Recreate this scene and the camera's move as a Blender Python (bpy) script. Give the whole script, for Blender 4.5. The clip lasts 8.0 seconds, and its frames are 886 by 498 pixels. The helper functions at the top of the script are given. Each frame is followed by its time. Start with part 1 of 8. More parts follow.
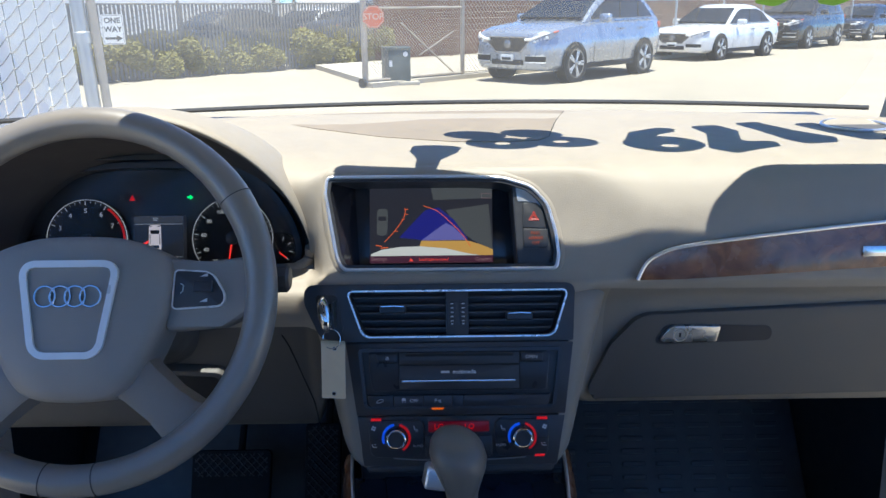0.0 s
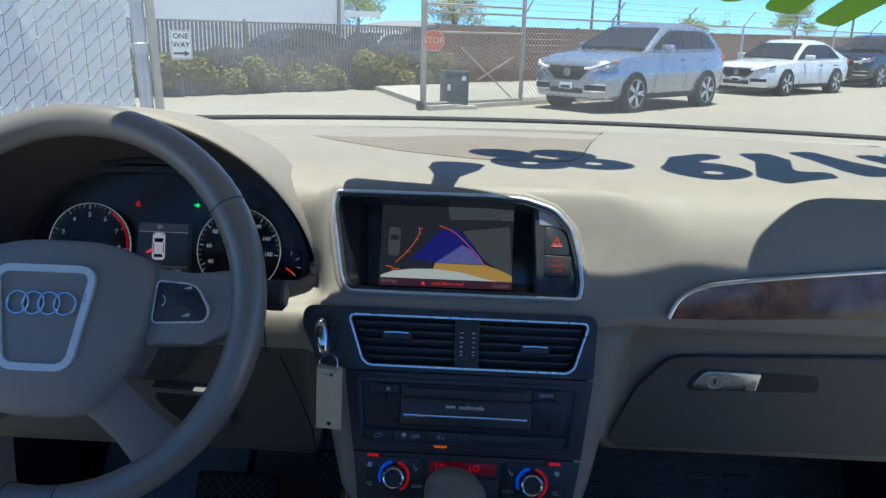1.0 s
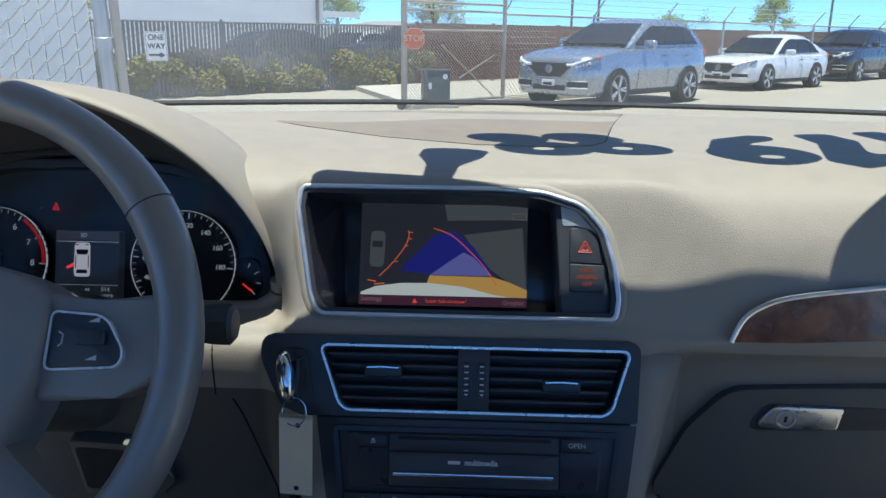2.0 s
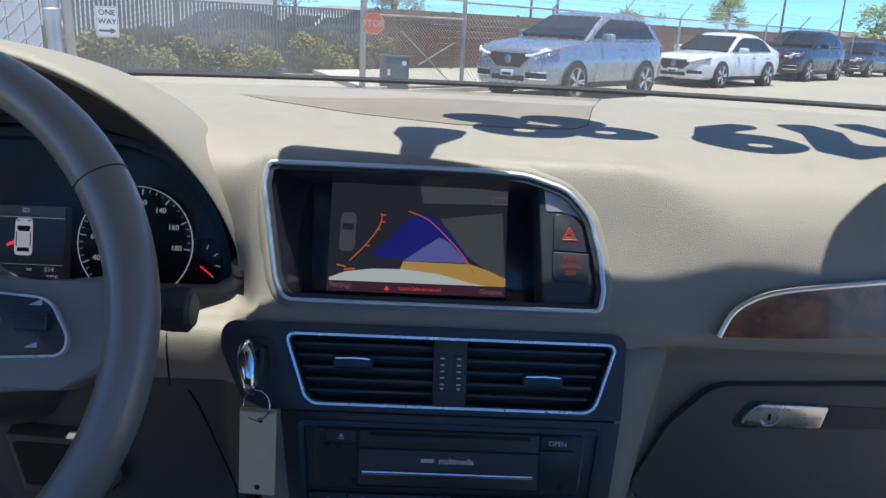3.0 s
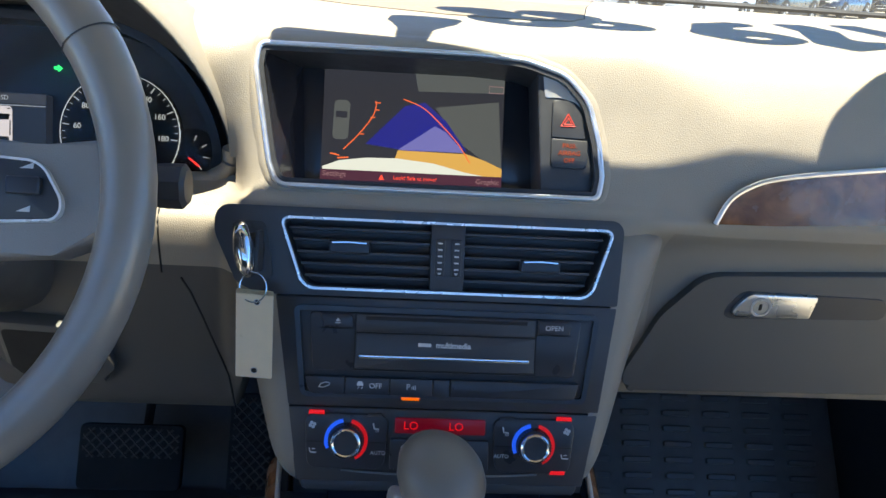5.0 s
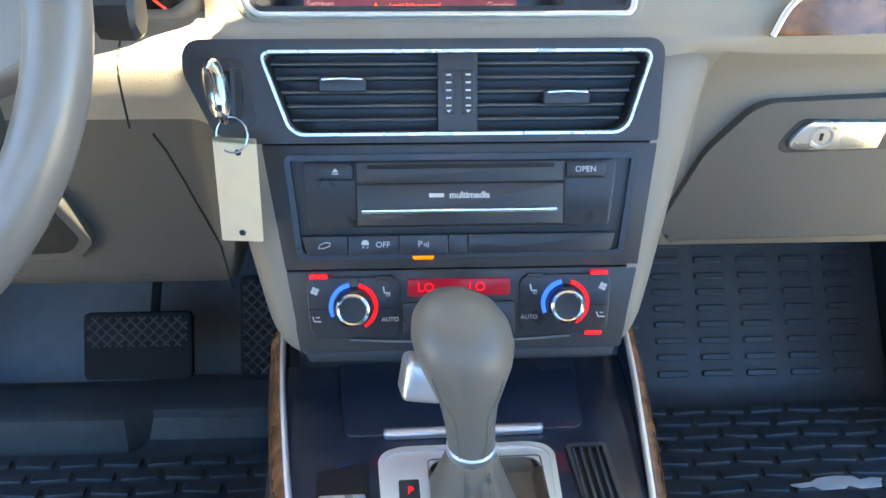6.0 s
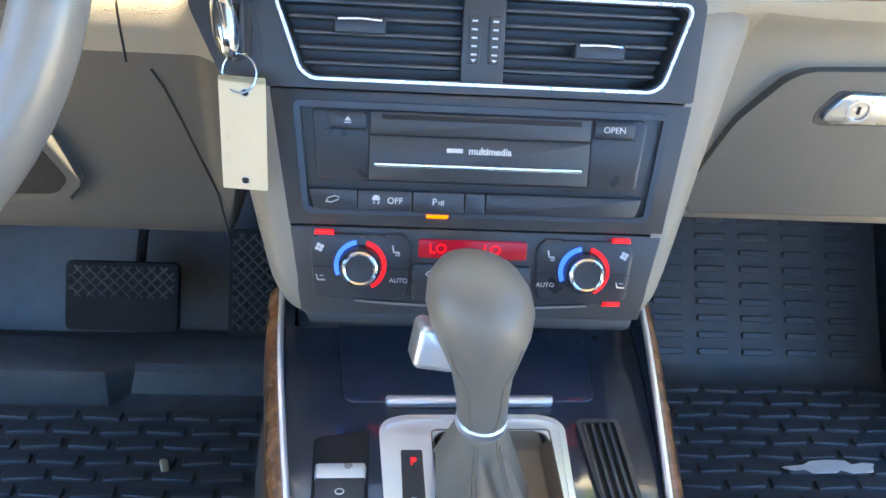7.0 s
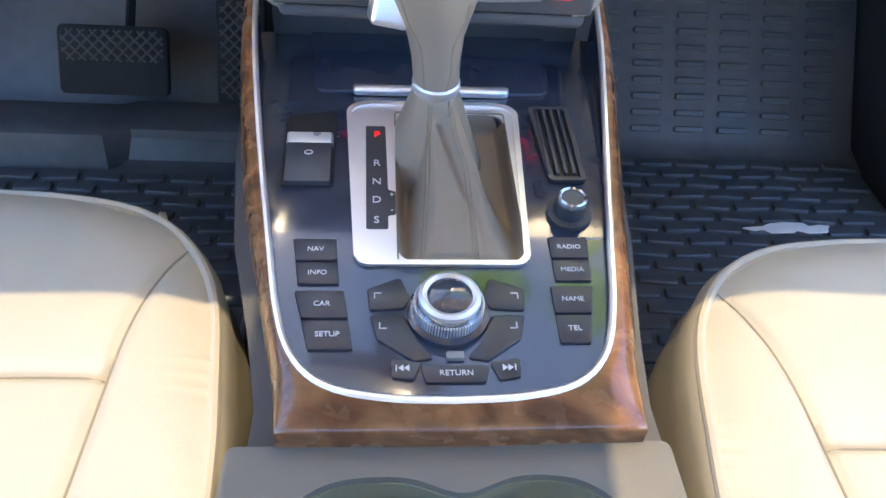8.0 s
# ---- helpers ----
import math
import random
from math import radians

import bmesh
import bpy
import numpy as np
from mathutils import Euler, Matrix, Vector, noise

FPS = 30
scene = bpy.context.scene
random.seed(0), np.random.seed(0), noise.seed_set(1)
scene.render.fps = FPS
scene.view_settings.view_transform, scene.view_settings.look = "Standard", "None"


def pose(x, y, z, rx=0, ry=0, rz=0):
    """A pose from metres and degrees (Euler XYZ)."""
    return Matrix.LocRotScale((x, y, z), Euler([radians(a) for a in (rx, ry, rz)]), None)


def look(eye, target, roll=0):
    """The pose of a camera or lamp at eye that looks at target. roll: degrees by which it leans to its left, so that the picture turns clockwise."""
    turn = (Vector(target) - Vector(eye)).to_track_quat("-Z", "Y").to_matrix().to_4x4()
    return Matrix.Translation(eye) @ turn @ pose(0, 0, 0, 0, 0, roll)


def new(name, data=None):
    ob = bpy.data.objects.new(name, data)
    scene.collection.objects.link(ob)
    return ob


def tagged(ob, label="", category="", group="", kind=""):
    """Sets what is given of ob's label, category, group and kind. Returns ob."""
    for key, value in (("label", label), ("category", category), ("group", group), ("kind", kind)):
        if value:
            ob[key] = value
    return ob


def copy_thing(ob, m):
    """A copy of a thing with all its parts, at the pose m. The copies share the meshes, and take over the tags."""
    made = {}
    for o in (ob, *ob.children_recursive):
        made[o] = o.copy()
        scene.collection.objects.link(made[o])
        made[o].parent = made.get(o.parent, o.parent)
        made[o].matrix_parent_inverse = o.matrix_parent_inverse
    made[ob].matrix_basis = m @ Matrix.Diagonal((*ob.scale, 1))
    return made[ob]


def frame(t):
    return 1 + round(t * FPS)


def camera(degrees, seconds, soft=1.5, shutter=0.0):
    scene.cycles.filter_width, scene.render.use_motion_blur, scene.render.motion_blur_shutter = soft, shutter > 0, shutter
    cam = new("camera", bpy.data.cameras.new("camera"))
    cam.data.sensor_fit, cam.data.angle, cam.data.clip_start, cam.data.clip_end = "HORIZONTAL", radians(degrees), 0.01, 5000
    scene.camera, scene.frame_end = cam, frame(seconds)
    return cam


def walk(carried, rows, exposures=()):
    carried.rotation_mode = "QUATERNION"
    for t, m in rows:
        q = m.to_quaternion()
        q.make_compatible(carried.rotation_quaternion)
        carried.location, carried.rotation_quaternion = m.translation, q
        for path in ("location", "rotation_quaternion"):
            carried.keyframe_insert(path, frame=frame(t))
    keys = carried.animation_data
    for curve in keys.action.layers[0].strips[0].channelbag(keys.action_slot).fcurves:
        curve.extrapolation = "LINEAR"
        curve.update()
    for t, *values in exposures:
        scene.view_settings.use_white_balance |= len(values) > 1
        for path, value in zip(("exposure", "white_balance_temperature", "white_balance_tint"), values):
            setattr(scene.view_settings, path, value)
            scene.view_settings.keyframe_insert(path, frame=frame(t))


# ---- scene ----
cam = camera(58.1, 8.0)
PATH = [
    (0.0, -0.0248, 0.0152, 1.2826, 73.14, 0.4, -0.76),
    (0.5, 0.0296, -0.0127, 1.2764, 74.9, -0.6, 2.97),
    (1.0, 0.0199, 0.0888, 1.2602, 74.85, -1.32, 3.6),
    (1.5, -0.0068, 0.202, 1.2326, 74.86, -2.19, 3.47),
    (2.0, -0.0035, 0.284, 1.2152, 74.89, -0.68, 2.19),
    (3.5, -0.0406, 0.3273, 1.1982, 73.95, -4.27, -1.95),
    (4.0, -0.0516, 0.3185, 1.1986, 74.05, -4.67, -2.51),
    (5.5, -0.0348, 0.3244, 1.1145, 66.06, -1.88, -2.4),
    (6.0, -0.0328, 0.3867, 1.0867, 62.18, -0.34, -2.54),
    (6.5, -0.0436, 0.4345, 1.0789, 60.8, -1.09, -2.48),
    (7.0, -0.0527, 0.4155, 1.0664, 59.71, -3.38, -2.29),
    (7.5, -0.0365, 0.3383, 1.0225, 55.01, -4.53, -2.43),
    (8.0, -0.022, 0.3068, 0.9988, 49.24, -3.44, -1.88),
]
walk(cam, [(t, pose(x, y, z, rx, ry, rz)) for t, x, y, z, rx, ry, rz in PATH],
     [(0.0, 1.34, 6250, 3), (0.6, 0.93, 5950, -3), (1.0, 0.81, 5950, -3), (4.2, 0.97, 6150, 6), (5.3, 2.65, 7900, -2), (6.5, 4.0, 9000, -3), (7.0, 4.0, 9200, 0), (7.5, 4.4, 10000, 3), (8.0, 4.1, 10000, 8)])

# ---- world, sun ----
world = bpy.data.worlds.new("sky")
scene.world = world
world.use_nodes = True
wn, wl = world.node_tree.nodes, world.node_tree.links
SUN = Vector((0.03, -0.08, 1.0)).normalized()
sky = wn.new("ShaderNodeTexSky")
sky.sky_type, sky.sun_disc = "NISHITA", False
sky.sun_elevation, sky.sun_rotation = math.asin(SUN.z), math.atan2(SUN.x, SUN.y)
sky.air_density, sky.dust_density, sky.ozone_density, sky.altitude = 0.6, 0.0, 2.0, 2500.0
wn["Background"].inputs["Strength"].default_value = 0.125
hue = wn.new("ShaderNodeVectorMath")
hue.operation, hue.inputs[1].default_value = "MULTIPLY", (0.53, 0.80, 1.11)
wl.new(sky.outputs[0], hue.inputs[0])
wl.new(hue.outputs[0], wn["Background"].inputs["Color"])
sun = new("sun", bpy.data.lights.new("sun", "SUN"))
sun.data.energy, sun.data.angle, sun.data.color = 3.8, radians(0.5), (1.0, 0.95, 0.88)
sun.matrix_world = look(SUN * 30, (0, 0, 0))


# ---- materials ----
def material(name, color, rough=0.5, metal=0.0, vary=0.12, scale=40.0, bump=0.0, bump_scale=400.0, coat=0.0, spec=0.5, grain="NOISE", rough_vary=0.08, alpha_mix=None):
    """A surface with colour drift at two scales, uneven gloss and fine relief."""
    m = bpy.data.materials.new(name)
    m.use_nodes = True
    n, l = m.node_tree.nodes, m.node_tree.links
    b = n["Principled BSDF"]
    co = n.new("ShaderNodeTexCoord")
    big, small = n.new("ShaderNodeTexNoise"), n.new("ShaderNodeTexNoise")
    big.inputs["Scale"].default_value, small.inputs["Scale"].default_value = scale * 0.15, scale
    big.inputs["Detail"].default_value, small.inputs["Detail"].default_value = 3.0, 5.0
    add = n.new("ShaderNodeMath")
    add.operation = "ADD"
    for t in (big, small):
        l.new(co.outputs["Object"], t.inputs["Vector"])
    l.new(big.outputs["Fac"], add.inputs[0])
    l.new(small.outputs["Fac"], add.inputs[1])
    ramp = n.new("ShaderNodeMapRange")
    ramp.inputs["From Min"].default_value, ramp.inputs["From Max"].default_value = 0.6, 1.4
    ramp.inputs["To Min"].default_value, ramp.inputs["To Max"].default_value = 1 - vary, 1 + vary
    l.new(add.outputs[0], ramp.inputs["Value"])
    mul = n.new("ShaderNodeVectorMath")
    mul.operation = "SCALE"
    mul.inputs[0].default_value = color
    l.new(ramp.outputs[0], mul.inputs["Scale"])
    l.new(mul.outputs[0], b.inputs["Base Color"])
    rr = n.new("ShaderNodeMapRange")
    rr.inputs["From Min"].default_value, rr.inputs["From Max"].default_value = 0.3, 0.7
    rr.inputs["To Min"].default_value, rr.inputs["To Max"].default_value = max(0.02, rough - rough_vary), min(1, rough + rough_vary)
    l.new(small.outputs["Fac"], rr.inputs["Value"])
    l.new(rr.outputs[0], b.inputs["Roughness"])
    b.inputs["Metallic"].default_value = metal
    b.inputs["Coat Weight"].default_value = coat
    b.inputs["Coat Roughness"].default_value = 0.04
    b.inputs["Specular IOR Level"].default_value = spec
    if bump:
        if grain == "LEATHER":
            tex = n.new("ShaderNodeTexVoronoi")
            tex.feature = "DISTANCE_TO_EDGE"
            height = tex.outputs["Distance"]
        else:
            tex = n.new("ShaderNodeTexNoise")
            tex.inputs["Detail"].default_value = 4.0
            height = tex.outputs["Fac"]
        tex.inputs["Scale"].default_value = bump_scale
        l.new(co.outputs["Object"], tex.inputs["Vector"])
        bp = n.new("ShaderNodeBump")
        bp.inputs["Strength"].default_value, bp.inputs["Distance"].default_value = bump, 0.0006
        l.new(height, bp.inputs["Height"])
        l.new(bp.outputs[0], b.inputs["Normal"])
    return m


def glowing(name, color, strength, own=0.3):
    m = bpy.data.materials.new(name)
    m.use_nodes = True
    b = m.node_tree.nodes["Principled BSDF"]
    b.inputs["Base Color"].default_value = (*[own * c for c in color], 1)
    b.inputs["Emission Color"].default_value = (*color, 1)
    b.inputs["Emission Strength"].default_value = strength
    b.inputs["Roughness"].default_value = 0.3
    return m


def walnut(name):
    m = material(name, (0.16, 0.06, 0.028), 0.25, coat=0.5, vary=0.1)
    n, l = m.node_tree.nodes, m.node_tree.links
    b, co = n["Principled BSDF"], n["Texture Coordinate"]
    warp = n.new("ShaderNodeTexNoise")
    warp.inputs["Scale"].default_value, warp.inputs["Detail"].default_value, warp.inputs["Distortion"].default_value = 22.0, 9.0, 1.6
    mp = n.new("ShaderNodeMapping")
    mp.inputs["Scale"].default_value = (1.0, 1.5, 1.6)
    l.new(co.outputs["Object"], mp.inputs["Vector"])
    l.new(mp.outputs[0], warp.inputs["Vector"])
    rp = n.new("ShaderNodeValToRGB")
    rp.color_ramp.elements[0].position, rp.color_ramp.elements[0].color = 0.30, (0.085, 0.032, 0.015, 1)
    rp.color_ramp.elements[1].position, rp.color_ramp.elements[1].color = 0.72, (0.35, 0.150, 0.062, 1)
    mid = rp.color_ramp.elements.new(0.5)
    mid.color = (0.205, 0.080, 0.034, 1)
    l.new(warp.outputs["Fac"], rp.inputs["Fac"])
    l.new(rp.outputs["Color"], b.inputs["Base Color"])
    return m


def clear_glass(name, tint, gloss, dust=0.0):
    m = bpy.data.materials.new(name)
    m.use_nodes = True
    n, l = m.node_tree.nodes, m.node_tree.links
    n.remove(n["Principled BSDF"])
    tr, gl, mix = n.new("ShaderNodeBsdfTransparent"), n.new("ShaderNodeBsdfGlossy"), n.new("ShaderNodeMixShader")
    tr.inputs["Color"].default_value = (*tint, 1)
    gl.inputs["Roughness"].default_value = 0.02
    mix.inputs["Fac"].default_value = gloss
    l.new(tr.outputs[0], mix.inputs[1])
    l.new(gl.outputs[0], mix.inputs[2])
    out = mix.outputs[0]
    if dust:
        co, tex, rng, film, add = n.new("ShaderNodeTexCoord"), n.new("ShaderNodeTexNoise"), n.new("ShaderNodeMapRange"), n.new("ShaderNodeBsdfTranslucent"), n.new("ShaderNodeMixShader")
        tex.inputs["Scale"].default_value, tex.inputs["Detail"].default_value = 5.0, 8.0
        film.inputs["Color"].default_value = (0.8, 0.78, 0.74, 1)
        rng.inputs["From Min"].default_value, rng.inputs["From Max"].default_value = 0.3, 0.75
        rng.inputs["To Min"].default_value, rng.inputs["To Max"].default_value = dust * 0.5, dust * 1.6
        l.new(co.outputs["Object"], tex.inputs["Vector"])
        l.new(tex.outputs["Fac"], rng.inputs["Value"])
        # dust film doubled towards the left to imitate the haze of flare
        sep, flare_gain, mul = n.new("ShaderNodeSeparateXYZ"), n.new("ShaderNodeMapRange"), n.new("ShaderNodeMath")
        flare_gain.interpolation_type = "SMOOTHSTEP"
        flare_gain.inputs["From Min"].default_value, flare_gain.inputs["From Max"].default_value = 0.05, -0.35
        flare_gain.inputs["To Min"].default_value, flare_gain.inputs["To Max"].default_value = 1.0, 2.1
        mul.operation = "MULTIPLY"
        l.new(co.outputs["Object"], sep.inputs[0])
        l.new(sep.outputs["X"], flare_gain.inputs["Value"])
        l.new(rng.outputs[0], mul.inputs[0])
        l.new(flare_gain.outputs[0], mul.inputs[1])
        l.new(mul.outputs[0], add.inputs["Fac"])
        l.new(out, add.inputs[1])
        l.new(film.outputs[0], add.inputs[2])
        out = add.outputs[0]
    l.new(out, n["Material Output"].inputs["Surface"])
    return m


M_DASH = material("dash_leather", (0.328, 0.284, 0.226), 0.55, bump=0.6, bump_scale=600, grain="LEATHER", vary=0.06)
# dash colour lowered so the bolsters look shaded
M_BOLSTER = material("shaded_bolster_skin", (0.265, 0.232, 0.190), 0.5, bump=0.4, bump_scale=680, grain="LEATHER", vary=0.06)
# dash beige darkened to imitate the shade below the padded skin
M_DASHSHADED = material("shaded_dash_plastic", (0.092, 0.087, 0.080), 0.55, bump=0.35, bump_scale=700, grain="LEATHER", vary=0.06)
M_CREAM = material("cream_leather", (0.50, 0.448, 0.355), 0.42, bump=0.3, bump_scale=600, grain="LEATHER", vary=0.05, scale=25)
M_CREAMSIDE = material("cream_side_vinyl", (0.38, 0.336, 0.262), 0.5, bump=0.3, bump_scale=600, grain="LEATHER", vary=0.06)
M_PIPE = material("seat_piping", (0.50, 0.445, 0.350), 0.45, vary=0.08)
M_SEAM = material("seam_thread", (0.20, 0.160, 0.115), 0.8)
M_SEATSEAM = material("cream_seam_thread", (0.29, 0.25, 0.19), 0.7)
M_BLACK = material("black_soft_plastic", (0.038, 0.039, 0.043), 0.42, bump=0.15, bump_scale=1200, vary=0.2)
M_PANEL = material("charcoal_panel_plastic", (0.043, 0.045, 0.050), 0.38, bump=0.1, bump_scale=1500, vary=0.15)
M_BUTTON = material("charcoal_button_plastic", (0.031, 0.034, 0.042), 0.34, vary=0.15)
M_DEEP = material("black_recess", (0.010, 0.010, 0.011), 0.7)
# blue in this black stands for reflected sky
M_PIANO = material("sky_tinted_piano_black", (0.022, 0.033, 0.053), 0.11, coat=0.5, vary=0.2, rough_vary=0.04, spec=0.6)
M_CHROME = material("chrome", (0.70, 0.70, 0.71), 0.16, 1.0, vary=0.03, rough_vary=0.04)
M_SATIN = material("satin_aluminium", (0.88, 0.88, 0.89), 0.42, 1.0, vary=0.05, bump=0.05, bump_scale=900)
M_SILVERP = material("silver_paint_plastic", (0.62, 0.61, 0.59), 0.3, 0.55, vary=0.05)
M_WHEEL = material("wheel_leather", (0.235, 0.208, 0.178), 0.31, bump=0.10, bump_scale=900, grain="LEATHER", vary=0.04, spec=0.9, rough_vary=0.03)
M_WHEELPAD = material("wheel_pad_plastic", (0.285, 0.264, 0.243), 0.45, bump=0.3, bump_scale=700, grain="LEATHER", vary=0.06)
M_KNOB = material("shift_knob_leather", (0.20, 0.172, 0.140), 0.36, bump=0.06, bump_scale=650, grain="LEATHER", vary=0.04, rough_vary=0.03)
M_BOOT = material("boot_leather", (0.215, 0.168, 0.124), 0.5, bump=0.35, bump_scale=500, grain="LEATHER", vary=0.1)
M_TRIMSILVER = material("wheel_trim_silver", (0.82, 0.815, 0.80), 0.33, 0.25, vary=0.06)
M_WOOD = walnut("walnut_veneer")
M_MAT = material("rubber_mat", (0.080, 0.089, 0.098), 0.40, bump=0.2, bump_scale=500, vary=0.25)
M_CARPET = material("dark_carpet", (0.022, 0.025, 0.029), 0.95, bump=0.9, bump_scale=900, vary=0.3, spec=0.1)
M_HEAD = material("headliner_cloth", (0.52, 0.48, 0.41), 0.95, bump=0.4, bump_scale=900)
M_PRINT = material("white_print", (0.62, 0.62, 0.62), 0.5)
M_PAPER = material("tag_paper", (0.82, 0.68, 0.47), 0.35, vary=0.06, scale=60, spec=0.6)
M_GLASS = clear_glass("car_glass", (0.93, 0.96, 0.95), 0.03)
M_ROOFGLASS = clear_glass("tinted_roof_glass", (0.25, 0.25, 0.242), 0.02)
M_SCREENGLASS = clear_glass("dusty_flare_windscreen", (0.95, 0.97, 0.96), 0.075, 0.044)
M_BEZEL = material("black_gloss_bezel", (0.018, 0.018, 0.022), 0.16, vary=0.2, rough_vary=0.05)
M_LENS = clear_glass("gauge_lens", (0.95, 0.95, 0.95), 0.008)
M_RED = glowing("red_lamp", (0.9, 0.006, 0.012), 0.15, 0.8)
M_REDARC = glowing("red_ring_lamp", (0.9, 0.006, 0.012), 0.09, 0.8)
M_ORANGE = glowing("orange_lamp", (1.0, 0.16, 0.0), 0.2)
M_GREEN = glowing("green_lamp", (0.02, 0.9, 0.15), 0.6)
M_BLUE = glowing("blue_ring_lamp", (0.01, 0.10, 0.9), 0.2, 0.7)
M_REDDIM = glowing("dim_red_display", (0.10, 0.0, 0.008), 0.2)
M_WHITEGLOW = glowing("white_display_print", (0.7, 0.72, 0.75), 0.15)
M_NEEDLE = glowing("red_needle", (0.9, 0.03, 0.02), 0.5)


# ---- mesh helpers ----
def part(name, bm, mat, parent=None, label="", smooth=35, m=None):
    """Links bm as one mesh object under parent."""
    me = bpy.data.meshes.new(name)
    bmesh.ops.recalc_face_normals(bm, faces=bm.faces)
    bm.to_mesh(me)
    bm.free()
    me.materials.append(mat)
    if smooth:
        me.polygons.foreach_set("use_smooth", [True] * len(me.polygons))
        me.set_sharp_from_angle(angle=radians(smooth))
    ob = new(name, me)
    if parent:
        ob.parent = parent
    if m is not None:
        ob.matrix_basis = m
    if label:
        ob["label"] = label
    return ob


def again(ob, m, parent=None):
    """Another object on the same mesh."""
    o = new(ob.name.split(".")[0], ob.data)
    o.parent = parent or ob.parent
    o.matrix_basis = m
    return o


def thing(name, m, label, category, group="", kind=""):
    e = new(name)
    e.empty_display_size = 0.05
    e.matrix_basis = m
    return tagged(e, label, category, group, kind)


def bevel_all(bm, w, seg=2, angle=30):
    if w <= 0:
        return
    es = [e for e in bm.edges if len(e.link_faces) == 2 and e.calc_face_angle(0) > radians(angle)]
    bmesh.ops.bevel(bm, geom=es, offset=w, segments=seg, profile=0.6, affect="EDGES", clamp_overlap=True)


def box(cx, cy, cz, sx, sy, sz, bevel=0.0, seg=2, m=None, bm=None):
    out = bm or bmesh.new()
    t = bmesh.new()
    bmesh.ops.create_cube(t, size=1, matrix=Matrix.LocRotScale((cx, cy, cz), None, (sx, sy, sz)))
    bevel_all(t, bevel, seg)
    if m is not None:
        t.transform(m)
    if bm is None:
        out.free()
        return t
    merge(out, t)
    return out


def merge(bm, other):
    me = bpy.data.meshes.new("t")
    other.to_mesh(me)
    other.free()
    bm.from_mesh(me)
    bpy.data.meshes.remove(me)
    return bm


def prism(outline, z0, z1, bevel=0.0, seg=2, m=None, hole=None):
    """An extruded outline in the local xy plane, z0 below z1; hole: an inner outline of the same count."""
    bm = bmesh.new()
    if hole:
        k = len(outline)
        rings = [[bm.verts.new((x, y, z)) for x, y in o] for o, z in ((outline, z0), (outline, z1), (hole, z1), (hole, z0))]
        for a in range(4):
            r, s = rings[a], rings[(a + 1) % 4]
            for i in range(k):
                bm.faces.new((r[i], r[(i + 1) % k], s[(i + 1) % k], s[i]))
    else:
        lo = [bm.verts.new((x, y, z0)) for x, y in outline]
        hi = [bm.verts.new((x, y, z1)) for x, y in outline]
        k = len(outline)
        bm.faces.new(hi)
        bm.faces.new(lo[::-1])
        for i in range(k):
            bm.faces.new((lo[i], lo[(i + 1) % k], hi[(i + 1) % k], hi[i]))
    if bevel:
        if hole:
            bevel_all(bm, bevel, seg, 50)
        else:
            es = [e for e in bm.edges if all(abs(v.co.z - z1) < 1e-7 for v in e.verts)]
            bmesh.ops.bevel(bm, geom=es, offset=bevel, segments=seg, profile=0.5, affect="EDGES", clamp_overlap=True)
    if m is not None:
        bm.transform(m)
    return bm


def holed(outer, inner, z0, z1, bevel=0.0):
    """A plate between two heights with one hole through it."""
    bm = bmesh.new()
    loops = []
    for o in (outer, inner):
        vs = [bm.verts.new((x, y, z1)) for x, y in o]
        loops += [bm.edges.new((vs[i], vs[(i + 1) % len(vs)])) for i in range(len(vs))]
    bmesh.ops.triangle_fill(bm, use_beauty=True, use_dissolve=False, edges=loops)
    ext = bmesh.ops.extrude_face_region(bm, geom=bm.faces[:])
    bmesh.ops.translate(bm, verts=[v for v in ext["geom"] if isinstance(v, bmesh.types.BMVert)], vec=(0, 0, z0 - z1))
    bevel_all(bm, bevel, 3, 60)
    return bm


def rounded(points, radius, seg=5):
    """The polygon with its corners rounded; radius: one or one a corner."""
    out, k = [], len(points)
    for i, p in enumerate(points):
        r = radius[i] if isinstance(radius, (list, tuple)) else radius
        p, a, b = Vector(p), Vector(points[i - 1]), Vector(points[(i + 1) % k])
        u, v = (a - p).normalized(), (b - p).normalized()
        half = math.acos(max(-1, min(1, u.dot(v)))) / 2
        d = min(r / math.tan(half), (a - p).length * 0.48, (b - p).length * 0.48)
        q0, q1 = p + u * d, p + v * d
        for s in range(seg + 1):
            t = s / seg
            out.append(tuple((1 - t) ** 2 * q0 + 2 * t * (1 - t) * (p * 0.75 + (q0 + q1) * 0.125) + t * t * q1))
    return out


def rect(x0, y0, x1, y1, r=0.0, seg=4):
    pts = [(x0, y0), (x1, y0), (x1, y1), (x0, y1)]
    return rounded(pts, r, seg) if r else pts


def offset(outline, d):
    """The closed outline moved inwards by d (outlines run counter-clockwise)."""
    k, out = len(outline), []
    area = sum(outline[i][0] * outline[(i + 1) % k][1] - outline[(i + 1) % k][0] * outline[i][1] for i in range(k))
    sign = 1 if area > 0 else -1
    for i in range(k):
        a, p, b = Vector(outline[i - 1]), Vector(outline[i]), Vector(outline[(i + 1) % k])
        t1, t2 = (p - a).normalized(), (b - p).normalized()
        n1, n2 = Vector((-t1.y, t1.x)) * sign, Vector((-t2.y, t2.x)) * sign
        n = n1 + n2
        n = n.normalized() * min(2.0, 1 / max(0.4, n.normalized().dot(n1))) if n.length > 1e-9 else n1
        out.append(tuple(p + n * d))
    return out


